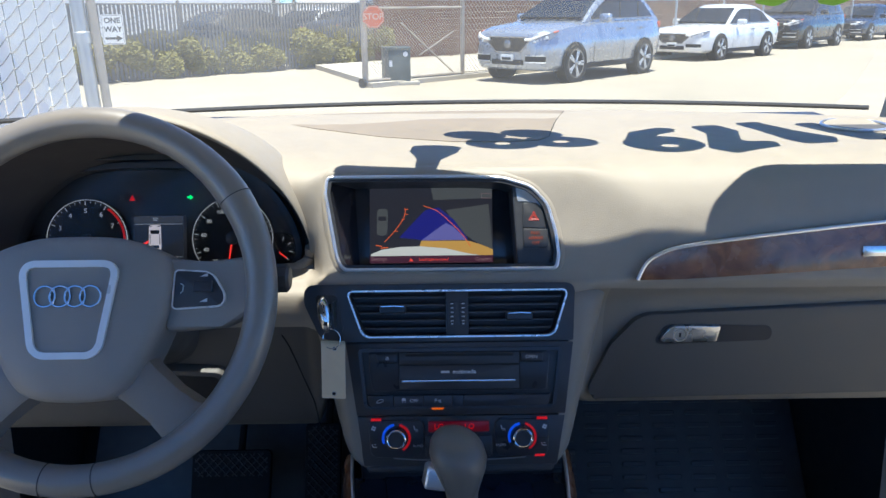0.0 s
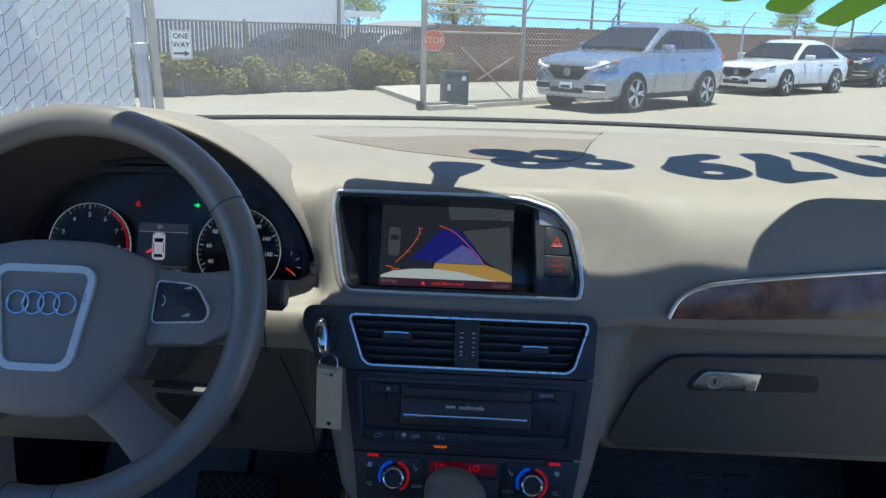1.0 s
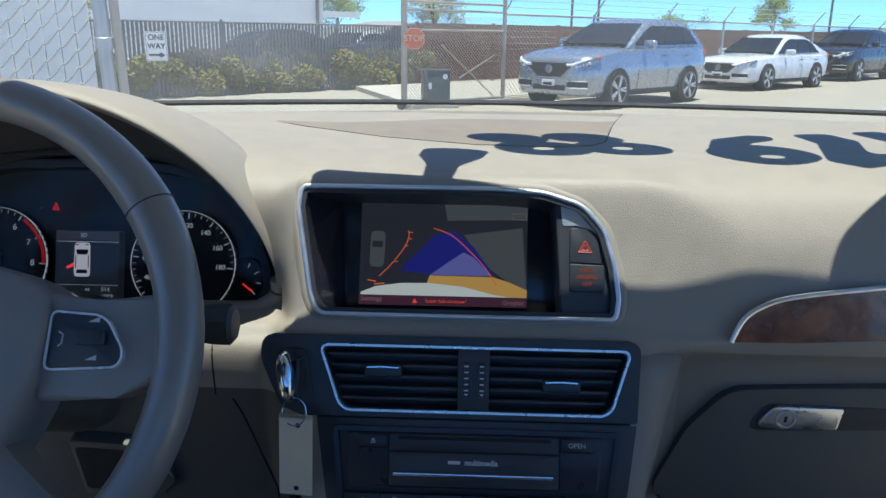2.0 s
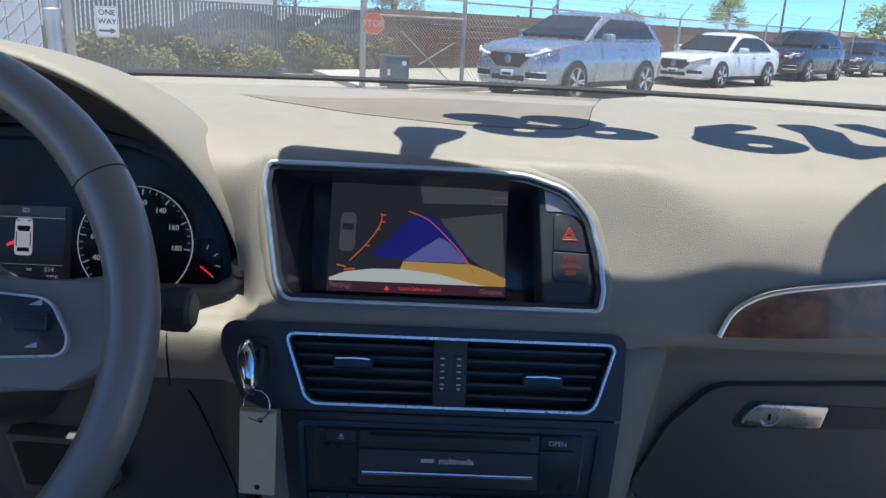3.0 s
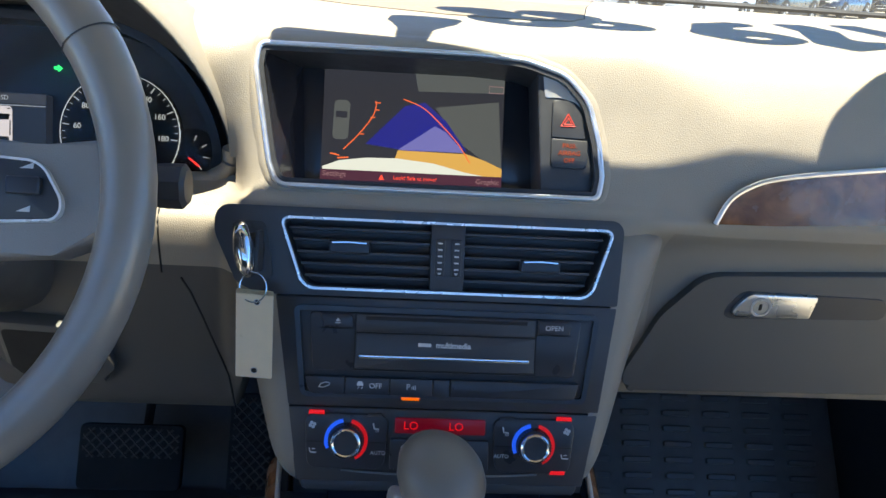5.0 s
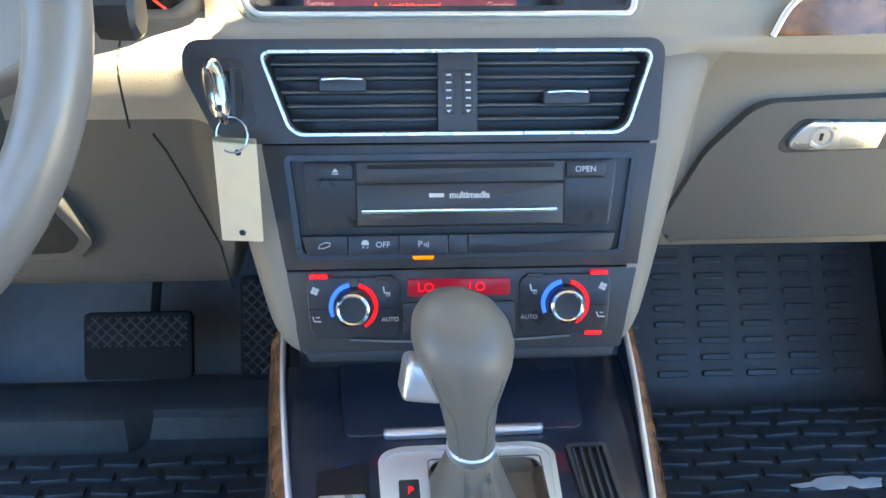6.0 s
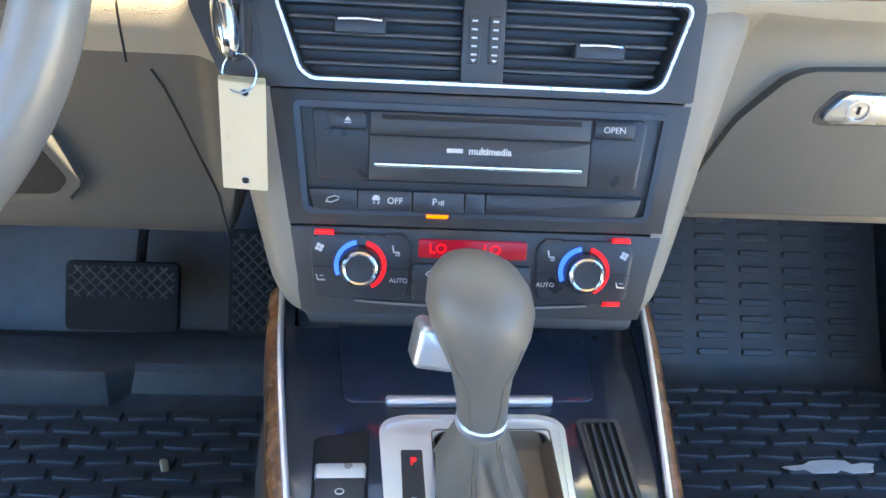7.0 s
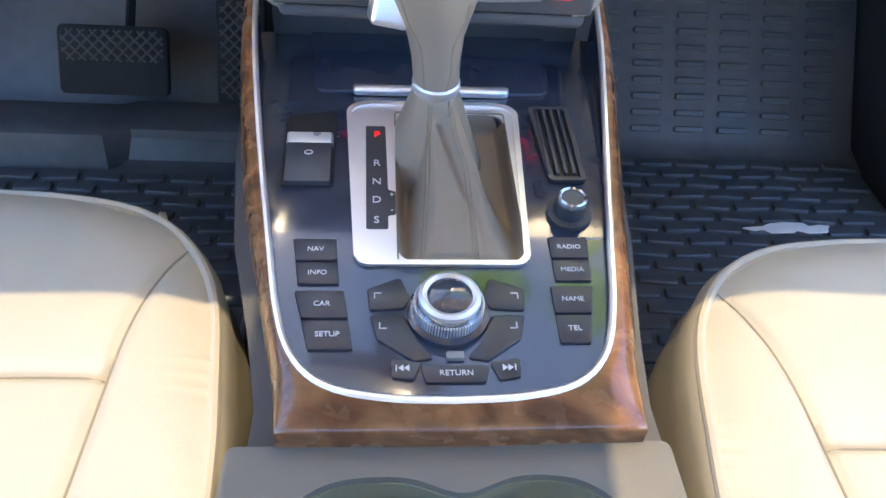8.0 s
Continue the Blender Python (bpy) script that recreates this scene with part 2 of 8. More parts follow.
def disc(r, seg=32, cx=0.0, cy=0.0):
    return [(cx + r * math.cos(2 * math.pi * i / seg), cy + r * math.sin(2 * math.pi * i / seg)) for i in range(seg)]


def loft(rings, closed=True, cap=True, bm=None):
    """Skins rings of equal count, in order; closed: each ring is a loop."""
    bm = bm or bmesh.new()
    vs = [[bm.verts.new(p) for p in r] for r in rings]
    k = len(rings[0])
    for r, s in zip(vs, vs[1:]):
        for i in range(k if closed else k - 1):
            bm.faces.new((r[i], r[(i + 1) % k], s[(i + 1) % k], s[i]))
    if cap and closed:
        bm.faces.new(vs[0][::-1])
        bm.faces.new(vs[-1])
    return bm


def spline(points, steps=6, closed=False):
    """A Catmull-Rom line through the points."""
    P = [Vector(p) for p in points]
    k, out = len(P), []
    for i in range(k if closed else k - 1):
        if closed:
            a, b, c, d = P[i - 1], P[i], P[(i + 1) % k], P[(i + 2) % k]
        else:
            a, b, c, d = P[max(i - 1, 0)], P[i], P[i + 1], P[min(i + 2, k - 1)]
        for s in range(steps):
            t = s / steps
            out.append(0.5 * (2 * b + (c - a) * t + (2 * a - 5 * b + 4 * c - d) * t * t + (3 * b - a - 3 * c + d) * t ** 3))
    if not closed:
        out.append(P[-1])
    return out


def tube(points, radius, seg=8, closed=False, flat=1.0, bm=None, up=(0, 0, 1)):
    """A round or flattened rod along points; radius: one or one a point."""
    P = [Vector(p) for p in points]
    k, rings = len(P), []
    for i, p in enumerate(P):
        a, b = (P[i - 1], P[(i + 1) % k]) if closed else (P[max(i - 1, 0)], P[min(i + 1, k - 1)])
        t = (b - a).normalized()
        u = Vector(up)
        if abs(t.dot(u)) > 0.95:
            u = Vector((1, 0, 0)) if abs(t.x) < 0.9 else Vector((0, 1, 0))
        s = t.cross(u).normalized()
        u = s.cross(t)
        r = radius[i] if isinstance(radius, (list, tuple)) else radius
        rings.append([p + s * r * math.cos(2 * math.pi * j / seg) + u * r * flat * math.sin(2 * math.pi * j / seg) for j in range(seg)])
    if closed:
        rings.append(rings[0])
        out = loft(rings, True, False, bm)
        bmesh.ops.remove_doubles(out, verts=out.verts, dist=1e-7)
        return out
    return loft(rings, True, True, bm)


def lathe(profile, seg=32, m=None):
    """Turns (radius, z) pairs round the z axis."""
    rings = [[(r * math.cos(2 * math.pi * i / seg), r * math.sin(2 * math.pi * i / seg), z) for i in range(seg)] for r, z in profile]
    bm = loft(rings, True, True)
    if m is not None:
        bm.transform(m)
    return bm


def lettering(name, words, size, mat, parent, x, y, z, depth=0.0002, align="CENTER", turn=0.0, label="", bold=0.0, m=None):
    """Words as a thin mesh in the parent's xy plane."""
    cu = bpy.data.curves.new(name, "FONT")
    cu.body, cu.size, cu.align_x, cu.align_y, cu.extrude, cu.resolution_u, cu.offset = words, size, align, "CENTER", depth, 3, bold
    tmp = bpy.data.objects.new(name, cu)
    scene.collection.objects.link(tmp)
    me = bpy.data.meshes.new_from_object(tmp.evaluated_get(bpy.context.evaluated_depsgraph_get()))
    bpy.data.objects.remove(tmp)
    bpy.data.curves.remove(cu)
    me.name = name
    me.materials.clear()
    me.materials.append(mat)
    ob = new(name, me)
    ob.parent = parent
    ob.matrix_basis = m if m is not None else pose(x, y, z, 0, 0, turn)
    if label:
        ob["label"] = label
    return ob


def blend(a, b, t):
    t = max(0.0, min(1.0, t))
    t = t * t * (3 - 2 * t)
    return a + (b - a) * t

# ---- car body round the cabin ----
import mathutils.bvhtree

GLASS_Y, GLASS_Z, RAKE = 1.585, 1.105, 0.55


def base_y(x):
    """Where the windscreen meets the dashboard."""
    return 1.465 - 0.17 * ((x - 0.08) / 0.7) ** 2


def glass_z(x, y):
    """Height of the windscreen over the plan."""
    return GLASS_Z + (GLASS_Y - 0.05 * (x / 0.7) ** 2 - y) * RAKE


def cabin():
    shell = thing("car_cabin", pose(0, 0, 0), "beige lined cabin shell of a parked car with windows", "car interior", kind="structure")
    # windscreen
    rings = []
    for i in range(13):
        y = 0.88 + (1.62 - 0.88) * i / 12
        half = blend(0.56, 0.74, i / 12)
        rings.append([(half * (-1 + j / 8), y - 0.05 * (half * (-1 + j / 8) / 0.7) ** 2, glass_z(0, y)) for j in range(17)])
    ws = part("windscreen", loft(rings, False, False), M_SCREENGLASS, shell, "slightly dusty curved windscreen with flare haze added at the left", 60)
    ws.visible_shadow = False
    # black seal along the foot of the glass
    part("windscreen_seal", tube([(x / 20 * 0.7, base_y(x / 20 * 0.7) + 0.012, 1.118) for x in range(-20, 21)], 0.0042, 6), M_BLACK, shell, "black rubber windscreen seal")
    part("cowl", prism([(-0.8, 1.40)] + [(x / 10 * 0.8, base_y(x / 10 * 0.8) - 0.03) for x in range(-10, 11)] + [(0.8, 1.75), (-0.8, 1.75)], 1.0, 1.06), M_BLACK, shell, "black plastic cowl below the windscreen")
    # unseen roof with glass panels and an added middle beam shading the console
    roof = bmesh.new()
    # front edge pulled back at the left so sun reaches wheel and dash
    edge = [(-0.62, 0.775), (-0.4, 0.780), (-0.345, 0.790), (-0.32, 0.822), (-0.275, 0.832), (-0.235, 0.844), (-0.2, 0.860), (-0.15, 0.879), (-0.10, 0.891), (-0.05, 0.899), (0.0, 0.90), (0.62, 0.90)]
    merge(roof, prism([(-0.62, 0.605), (0.125, 0.605), (0.126, 0.621), (0.62, 0.621)] + edge[::-1], 1.51, 1.56))
    for x0, x1, y0, y1 in ((-0.62, -0.56, -0.9, 0.605), (0.56, 0.62, -0.9, 0.621), (-0.078, 0.125, -0.35, 0.605), (-0.56, 0.56, -0.9, -0.35)):
        box((x0 + x1) / 2, (y0 + y1) / 2, 1.56 if y0 < 0.6 else 1.535, x1 - x0, y1 - y0, 0.05, 0.0, bm=roof)
    part("roof_lining", roof, M_HEAD, shell, "unseen light cloth roof lining with an added shading beam")
    # tint set to weaken the sun on the seats
    for xa, xb in ((-0.566, -0.072), (0.119, 0.566)):
        part("roof_glass", box((xa + xb) / 2, 0.1375, 1.58, xb - xa, 0.99, 0.006), M_ROOFGLASS, shell, "tinted roof window")
    part("header", tube([(x / 20 * 0.6, float(np.interp(x / 20 * 0.6, [p[0] for p in edge], [p[1] for p in edge])) - 0.004 - (0.02 * (x / 20) ** 2 if x > 0 else 0.0) - 0.034 * blend(0, 1, (-x / 20 * 0.6 - 0.31) / 0.05), 1.488) for x in range(-20, 21)], 0.035, 10, flat=0.8), M_HEAD, shell)
    for s in (-1, 1):
        part("windscreen_pillar", tube(spline([(s * 0.58, 0.90, 1.50), (s * 0.72 - 0.03, 1.12, 1.35), (s * 0.83 - 0.05, 1.36, 1.13), (s * 0.86 - 0.05, 1.44, 1.0)], 5), [0.04] * 16, 10), M_HEAD, shell, "beige windscreen pillar")
        part("centre_pillar", tube([(s * 0.60, -0.05, 1.53), (s * 0.70, 0.0, 1.08), (s * 0.74, 0.0, 0.4)], 0.06, 10), M_HEAD, shell)
        part("rear_side_lining", loft([[(s * x, y, z) for y, z in ((-0.85, 0.2), (0.0, 0.2), (0.0, 1.04), (-0.85, 1.05))] for x in (0.73, 0.81)]), M_DASHSHADED, shell, "beige rear side lining")
        part("front_side_lining", loft([[(s * x, y, z) for y, z in ((1.12 if s > 0 else 1.20, 0.2), (1.66, 0.2), (1.66, 1.06), (1.40, 1.06), (1.18 if s > 0 else 1.24, 0.78))] for x in ((0.708 if s > 0 else 0.745), 0.81)]), material("kick_panel_plastic", (0.045, 0.050, 0.054), 0.6, bump=0.3, bump_scale=700), shell, "dark kick panel")
        part("door_sill", box(s * 0.78, 0.68, 0.26, 0.10, 1.4, 0.14, 0.02, 3), M_BLACK, shell, "black door sill")
        # unseen front doors; angles set for footwell light, the right one opened only for it
        hinge = pose(s * 0.80, 1.40, 0, 0, 0, 40 if s > 0 else -32)
        door = part("open_door", loft([[(s * x, y, z) for y, z in ((-1.1, 0.25), (-0.02, 0.25), (0.0, 1.03), (-0.5, 1.02), (-1.12, 1.0))] for x in (-0.03, 0.07)]), M_DASHSHADED, shell, "unseen beige lined door, opened to let light in", m=hinge)
        part("arm_rest", box(s * -0.06, -0.7, 0.80, 0.08, 0.6, 0.06, 0.02, 3), M_DASHSHADED, door)
        part("roof_rail_lining", tube([(s * 0.60, 0.93, 1.47), (s * 0.62, 0.3, 1.53), (s * 0.6, -0.9, 1.53)], 0.045, 8), M_HEAD, shell)
    part("rear_wall", box(0, -0.93, 0.62, 1.5, 0.06, 0.85, 0.02), M_DASHSHADED, shell)
    return shell


cabin()


def dashboard():
    dash = thing("dashboard", pose(0, 0, 0), "beige grained dashboard with walnut trim and black centre stack", "dashboard", kind="structure")
    C = [(0, 1.100), (1.36, 1.114), (1.22, 1.107), (1.12, 1.101), (1.05, 1.0955), (1.02, 1.0905), (1.001, 1.081), (0.979, 1.026), (0.957, 0.972), (0.942, 0.953), (0.93, 0.90), (0.915, 0.84)]
    P = [(0, 1.100), (1.36, 1.114), (1.22, 1.107), (1.12, 1.101), (1.06, 1.097), (1.012, 1.083), (0.983, 1.055), (0.965, 1.02), (0.953, 0.965), (0.957, 0.945), (0.981, 0.905), (0.999, 0.77)]
    D = [(0, 1.100), (1.36, 1.114), (1.22, 1.107), (1.12, 1.103), (1.06, 1.10), (1.02, 1.092), (0.99, 1.07), (0.985, 1.02), (0.991, 0.966), (0.962, 0.952), (0.947, 0.915), (0.985, 0.75)]
    xs = [-0.76, -0.68] + [-0.64 + 0.006 * i for i in range(78)] + [-0.172, -0.168, -0.158, -0.145, -0.13, -0.09, -0.04, 0.0, 0.03, 0.05, 0.065, 0.078, 0.088, 0.096, 0.104, 0.111, 0.117, 0.124, 0.130, 0.135, 0.145, 0.155, 0.165, 0.175, 0.185, 0.195, 0.21, 0.225, 0.24, 0.27, 0.33, 0.4, 0.5, 0.6, 0.68, 0.76]
    grid = []
    for x in xs:
        row = []
        for i in range(12):
            w = blend(0, 1, (x - 0.15) / 0.11) if i < 10 else blend(0, 1, (x - 0.145) / 0.035)
            v = blend(0, 1, (-0.157 - x) / 0.029) if i < 10 else blend(0, 1, (-0.15 - x) / 0.04)
            c, p, d = Vector(C[i]), Vector(P[i]), Vector(D[i])
            q = c + (p - c) * w + (d - c) * v
            if i == 0:
                q.x = base_y(x) + 0.01
            if i == 1:
                q.x = base_y(x) - 0.09
            row.append(Vector((x, q.x, q.y)))
        row.append(row[-1] + Vector((0, 0.09, -0.012)))
        row.append(row[-1] + Vector((0, 0.25, 0.05)))
        grid.append(spline(row, 8))
    bm = bmesh.new()
    row_of = bm.faces.layers.int.new("row")
    back = SCREEN.inverted()
    vs = [[bm.verts.new(p) for p in r] for r in grid]
    for i in range(len(xs) - 1):
        mid = (xs[i] + xs[i + 1]) / 2
        for j in range(len(vs[0]) - 1):
            if 48 <= j < 66:
                q = back @ ((grid[i][j] + grid[i + 1][j + 1]) / 2)
                if inside(q.x, q.y, SCREEN_EDGE):
                    continue
            mz = (grid[i][j].z + grid[i + 1][j + 1].z) / 2
            if 36 <= j < 66 and mz > 0.962 and (abs(mid + 0.389) / 0.2085) ** 2.0 + (max(0.0, mz - 0.962) / 0.200) ** 2.27 < 1.0:
                continue
            if abs(mid) < 0.14 and j >= 72:
                continue
            bm.faces.new((vs[i][j], vs[i + 1][j], vs[i + 1][j + 1], vs[i][j + 1]))[row_of] = j
    bmesh.ops.delete(bm, geom=[v for v in bm.verts if not v.link_faces], context="VERTS")
    tree = mathutils.bvhtree.BVHTree.FromBMesh(bm)

    def knee(x, z):
        """A point on the dashboard's face, seen from the cabin."""
        p = tree.ray_cast(Vector((x, 0.4, z)), Vector((0, 1, 0)))[0]
        return tuple(p) if p else (x, 0.95, z)
    low, right = bm.copy(), bm.copy()
    across = min(range(len(xs)), key=lambda i: abs(xs[i] - 0.42))
    shade_row = next(j for j in range(24, len(grid[across])) if grid[across][j].z < 0.944)

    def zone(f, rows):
        """0 for the padded upper skin, 1 for the driver's knee panel, 2 below the walnut; 1 and 2 carry shade in their
        colour.
        """
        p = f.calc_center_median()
        return 1 if p.x < -0.15 and p.z < 0.894 else 2 if p.x > 0.19 and f[rows] >= shade_row else 0
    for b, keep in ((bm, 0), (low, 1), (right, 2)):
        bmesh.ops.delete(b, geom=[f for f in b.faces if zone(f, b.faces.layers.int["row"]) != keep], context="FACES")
    # one skin with the part above it, darkened here to imitate shade
    part("lower_skin", right, material("shaded_dash_skin", (0.262, 0.230, 0.188), 0.55, bump=0.4, bump_scale=700, grain="LEATHER", vary=0.06), dash, "beige lower dashboard skin round the glovebox, darkened for shade", 50)
    part("dash_skin", bm, M_DASH, dash, "beige leather-grained dashboard skin", 50)
    # same beige as above, toned down because this face gets less light
    part("knee_panel", low, M_DASHSHADED, dash, "beige plastic knee panel below the column, darkened for shade", 50)
    # browner defroster panel at the foot of the glass
    low = [(-0.30, 1.30), (-0.2, 1.225), (-0.1, 1.165), (0.0, 1.13), (0.08, 1.125), (0.125, 1.135), (0.142, 1.16), (0.165, 1.27), (0.187, 1.336), (0.195, 1.362)]
    top = [(x, base_y(x) - 0.092) for x in (0.19, 0.1, 0.0, -0.1, -0.2, -0.3)]
    ol = low + top
    bm = bmesh.new()

    def top_z(y):
        return float(np.interp(y, [1.05, 1.12, 1.22, 1.36], [1.0955, 1.101, 1.107, 1.114]))
    face = [bm.verts.new((x, y, top_z(y) + 0.0010)) for x, y in ol]
    back = [bm.verts.new((x, y, top_z(y) - 0.004)) for x, y in ol]
    bm.faces.new(face)
    for i in range(len(ol)):
        j = (i + 1) % len(ol)
        bm.faces.new((face[i], face[j], back[j], back[i]))
    part("defroster_panel", bm, material("tan_defroster_plastic", (0.245, 0.20, 0.15), 0.6, bump=0.3, bump_scale=700), dash, "tan defroster panel below the windscreen", 20)
    part("panel_seam", tube([(x, y, top_z(y) + 0.0006) for x, y in ((0.142, 1.16), (0.165, 1.262), (0.187, 1.336), (0.195, 1.362))], 0.0006, 5), M_DEEP, dash)
    part("speaker_ring", tube([(0.612 + 0.048 * math.cos(a), 1.215 + 0.042 * math.sin(a), 1.1085 + 0.06 * 0.042 * math.sin(a)) for a in [2 * math.pi * i / 36 for i in range(36)]], 0.0022, 6, True), M_SATIN, dash, "thin metal speaker ring")
    part("speaker_cover", prism([(0.612 + 0.046 * math.cos(a), 1.215 + 0.040 * math.sin(a)) for a in [2 * math.pi * i / 36 for i in range(36)]], 1.1045, 1.1075), M_DASHSHADED, dash)
    part("side_vent", prism(rounded([(0.60, 1.115), (0.70, 1.10), (0.70, 1.135), (0.62, 1.14)], 0.01), 1.098, 1.1035, 0.001), M_BLACK, dash, "black side defroster vent")
    # body behind the black stack, seen as beige bolsters beside it
    edge = [(0.200, 0.004), (0.190, -0.012), (0.180, -0.045), (0.168, -0.09), (0.158, -0.13), (0.1495, -0.165), (0.141, -0.194), (0.129, -0.213), (0.116, -0.2195)]
    for s in (-1, 1):
        rings = []
        for p in spline([(x, y, 0) for x, y in edge], 6):
            xi = float(np.interp(p.y, [-0.2195, -0.208, -0.06, 0.004], [0.108, 0.1185, 0.1405, 0.142])) - 0.004
            w = p.x - xi
            low = -0.010 * max(0.0, (-p.y - 0.19) / 0.03) ** 2 - 0.020 * max(0.0, (p.y + 0.022) / 0.026) ** 2
            rings.append([STACK @ Vector((s * (xi + w * k), p.y, low + z)) for k, z in ((0.0, -0.05), (0.0, -0.001), (0.30, -0.0012), (0.5, -0.0035), (0.68, -0.009), (0.83, -0.018), (0.93, -0.030), (0.985, -0.047), (1.0, -0.07), (1.0, -0.14))])
        part("stack_bolster", loft(rings, False, False), M_BOLSTER, dash, "beige bolster beside the centre stack, toned down for shade", 70)
    fl = SCREEN_EDGE
    skirt = [[(x, y, z) for x, y in offset(fl, d)] for d, z in ((-0.0135, -0.011), (-0.0105, -0.0055), (-0.0075, -0.0018), (-0.0045, 0.0006), (-0.0015, 0.0014), (0.001, 0.0010), (0.001, -0.012))]
    bm = loft(skirt, True, False)
    bm.transform(SCREEN)
    part("screen_lip", bm, M_DASH, dash, "beige lip round the screen", 70)
    # instrument hood
    def arch(y, zt, hw, zb, back):
        """One cross-section of the hood, its feet set back from its crown."""
        pts = []
        for i in range(49):
            a = math.pi * i / 48
            ca, sa = math.cos(a), math.sin(a)
            pts.append((-0.389 + hw * math.copysign(abs(ca) ** 1.0, ca), y + back * (1 - sa) ** 1.2, zb + (zt - zb) * max(0.0, sa) ** 0.88))
        return pts
    HW = 0.2065
    outer = ((0.925, 1.165, HW, 0.962, 0.08), (0.921, 1.169, HW + 0.0012, 0.962, 0.08), (0.924, 1.173, HW + 0.0025, 0.962, 0.08), (0.933, 1.175, HW + 0.0032, 0.965, 0.077), (0.96, 1.174, HW + 0.0018, 0.972, 0.066), (1.0, 1.169, HW - 0.0015, 0.985, 0.050), (1.03, 1.164, 0.2025, 1.0, 0.036), (1.06, 1.158, 0.193, 1.012, 0.022), (1.10, 1.150, 0.174, 1.022, 0.016), (1.16, 1.138, 0.136, 1.03, 0.012), (1.23, 1.124, 0.098, 1.03, 0.012), (1.32, 1.106, 0.058, 1.03, 0.012))
    smooth = [(p.x, p.y, p.z, q.x, q.y) for p, q in zip(spline([o[:3] for o in outer], 4), spline([(o[3], o[4], 0) for o in outer], 4))]
    part("instrument_hood", loft([arch(*q) for q in smooth], False, False), M_DASH, dash, "beige hood over the instruments", 60)
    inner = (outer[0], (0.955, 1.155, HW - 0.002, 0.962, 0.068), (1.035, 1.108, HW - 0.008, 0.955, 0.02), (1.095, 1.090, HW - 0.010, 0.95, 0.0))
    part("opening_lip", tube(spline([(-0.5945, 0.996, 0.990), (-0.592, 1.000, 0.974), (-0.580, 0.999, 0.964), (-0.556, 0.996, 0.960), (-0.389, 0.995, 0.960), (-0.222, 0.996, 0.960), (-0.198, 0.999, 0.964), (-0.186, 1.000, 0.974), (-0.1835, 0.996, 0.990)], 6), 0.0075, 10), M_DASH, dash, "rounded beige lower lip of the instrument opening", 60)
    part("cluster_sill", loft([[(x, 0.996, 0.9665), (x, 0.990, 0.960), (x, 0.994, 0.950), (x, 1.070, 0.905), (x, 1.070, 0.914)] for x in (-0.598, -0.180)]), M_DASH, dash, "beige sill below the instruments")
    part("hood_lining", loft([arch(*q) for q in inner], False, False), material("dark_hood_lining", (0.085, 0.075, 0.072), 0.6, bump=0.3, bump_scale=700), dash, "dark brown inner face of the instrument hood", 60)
    # walnut strip with its bright edge
    up = [(0.226, -0.008), (0.236, 0.012), (0.252, 0.024), (0.278, 0.0325), (0.34, 0.041), (0.42, 0.05), (0.53, 0.061), (0.70, 0.073)]
    upper = [(p.x, p.y) for p in spline([(x, y, 0) for x, y in up], 4)]
    wood = [(0.70, 0.012), (0.53, 0.006), (0.4, -0.001), (0.28, -0.007)] + upper
    part("wood_strip", prism(wood[::-1], -0.012, 0.004, 0.0025, 3, WOODM), M_WOOD, dash, "polished walnut trim strip")
    bm = tube([(x, y + 0.0005, 0.0035) for x, y in upper], 0.0024, 8)
    bm.transform(WOODM)
    part("wood_strip_edge", bm, M_SATIN, dash, "satin metal edge of the wood strip")
    part("trim_badge", box(0.545, 0.026, 0.005, 0.085, 0.013, 0.004, 0.001, m=WOODM), M_CHROME, dash, "plain chrome badge plate on the wood strip")
    # glovebox
    g = rounded([(0.188, 0.005), (0.66, 0.012), (0.66, 0.152), (0.24, 0.132), (0.205, 0.09), (0.178, 0.022)], [0.01, 0.02, 0.02, 0.03, 0.05, 0.02])
    # door colour set below its surround to imitate the shade low down
    door = part("glovebox_door", prism(g, -0.012, 0.005, 0.004, 3, GLOVE), material("shaded_glovebox_plastic", (0.105, 0.098, 0.088), 0.55, bump=0.35, bump_scale=700, grain="LEATHER", vary=0.06), dash, "beige glovebox door, darkened for shade")
    part("latch_recess", prism(rounded([(0.255, 0.089), (0.418, 0.094), (0.412, 0.116), (0.275, 0.119)], 0.011), 0.0042, 0.0056, 0.0005, 1, GLOVE), M_BLACK, door, "dark finger recess of the latch")
    h = rounded([(0.262, 0.093), (0.342, 0.0945), (0.346, 0.1175), (0.281, 0.1185)], [0.007, 0.002, 0.003, 0.012])
    part("latch_handle", prism(h, 0.005, 0.0095, 0.0018, 2, GLOVE), material("brushed_latch_metal", (0.66, 0.65, 0.63), 0.3, 1.0, vary=0.05, bump=0.05, bump_scale=900), door, "satin metal glovebox latch")
    part("lock_ring", lathe([(0.0075, 0.0), (0.0095, 0.0), (0.0095, 0.0015), (0.0075, 0.0015), (0.007, 0.0002), (0.0, 0.0002)], 24, GLOVE @ pose(0.293, 0.1055, 0.0092)), M_CHROME, door, "chrome lock ring")
    part("keyhole", box(0.293, 0.1055, 0.0098, 0.0024, 0.006, 0.001, m=GLOVE), M_DEEP, door)
    # knee panel seams and the recess under the column
    part("panel_seam", tube([knee(-0.2345, 0.9525 - 0.0075 * i) for i in range(9)], 0.0009, 5), M_DEEP, dash)
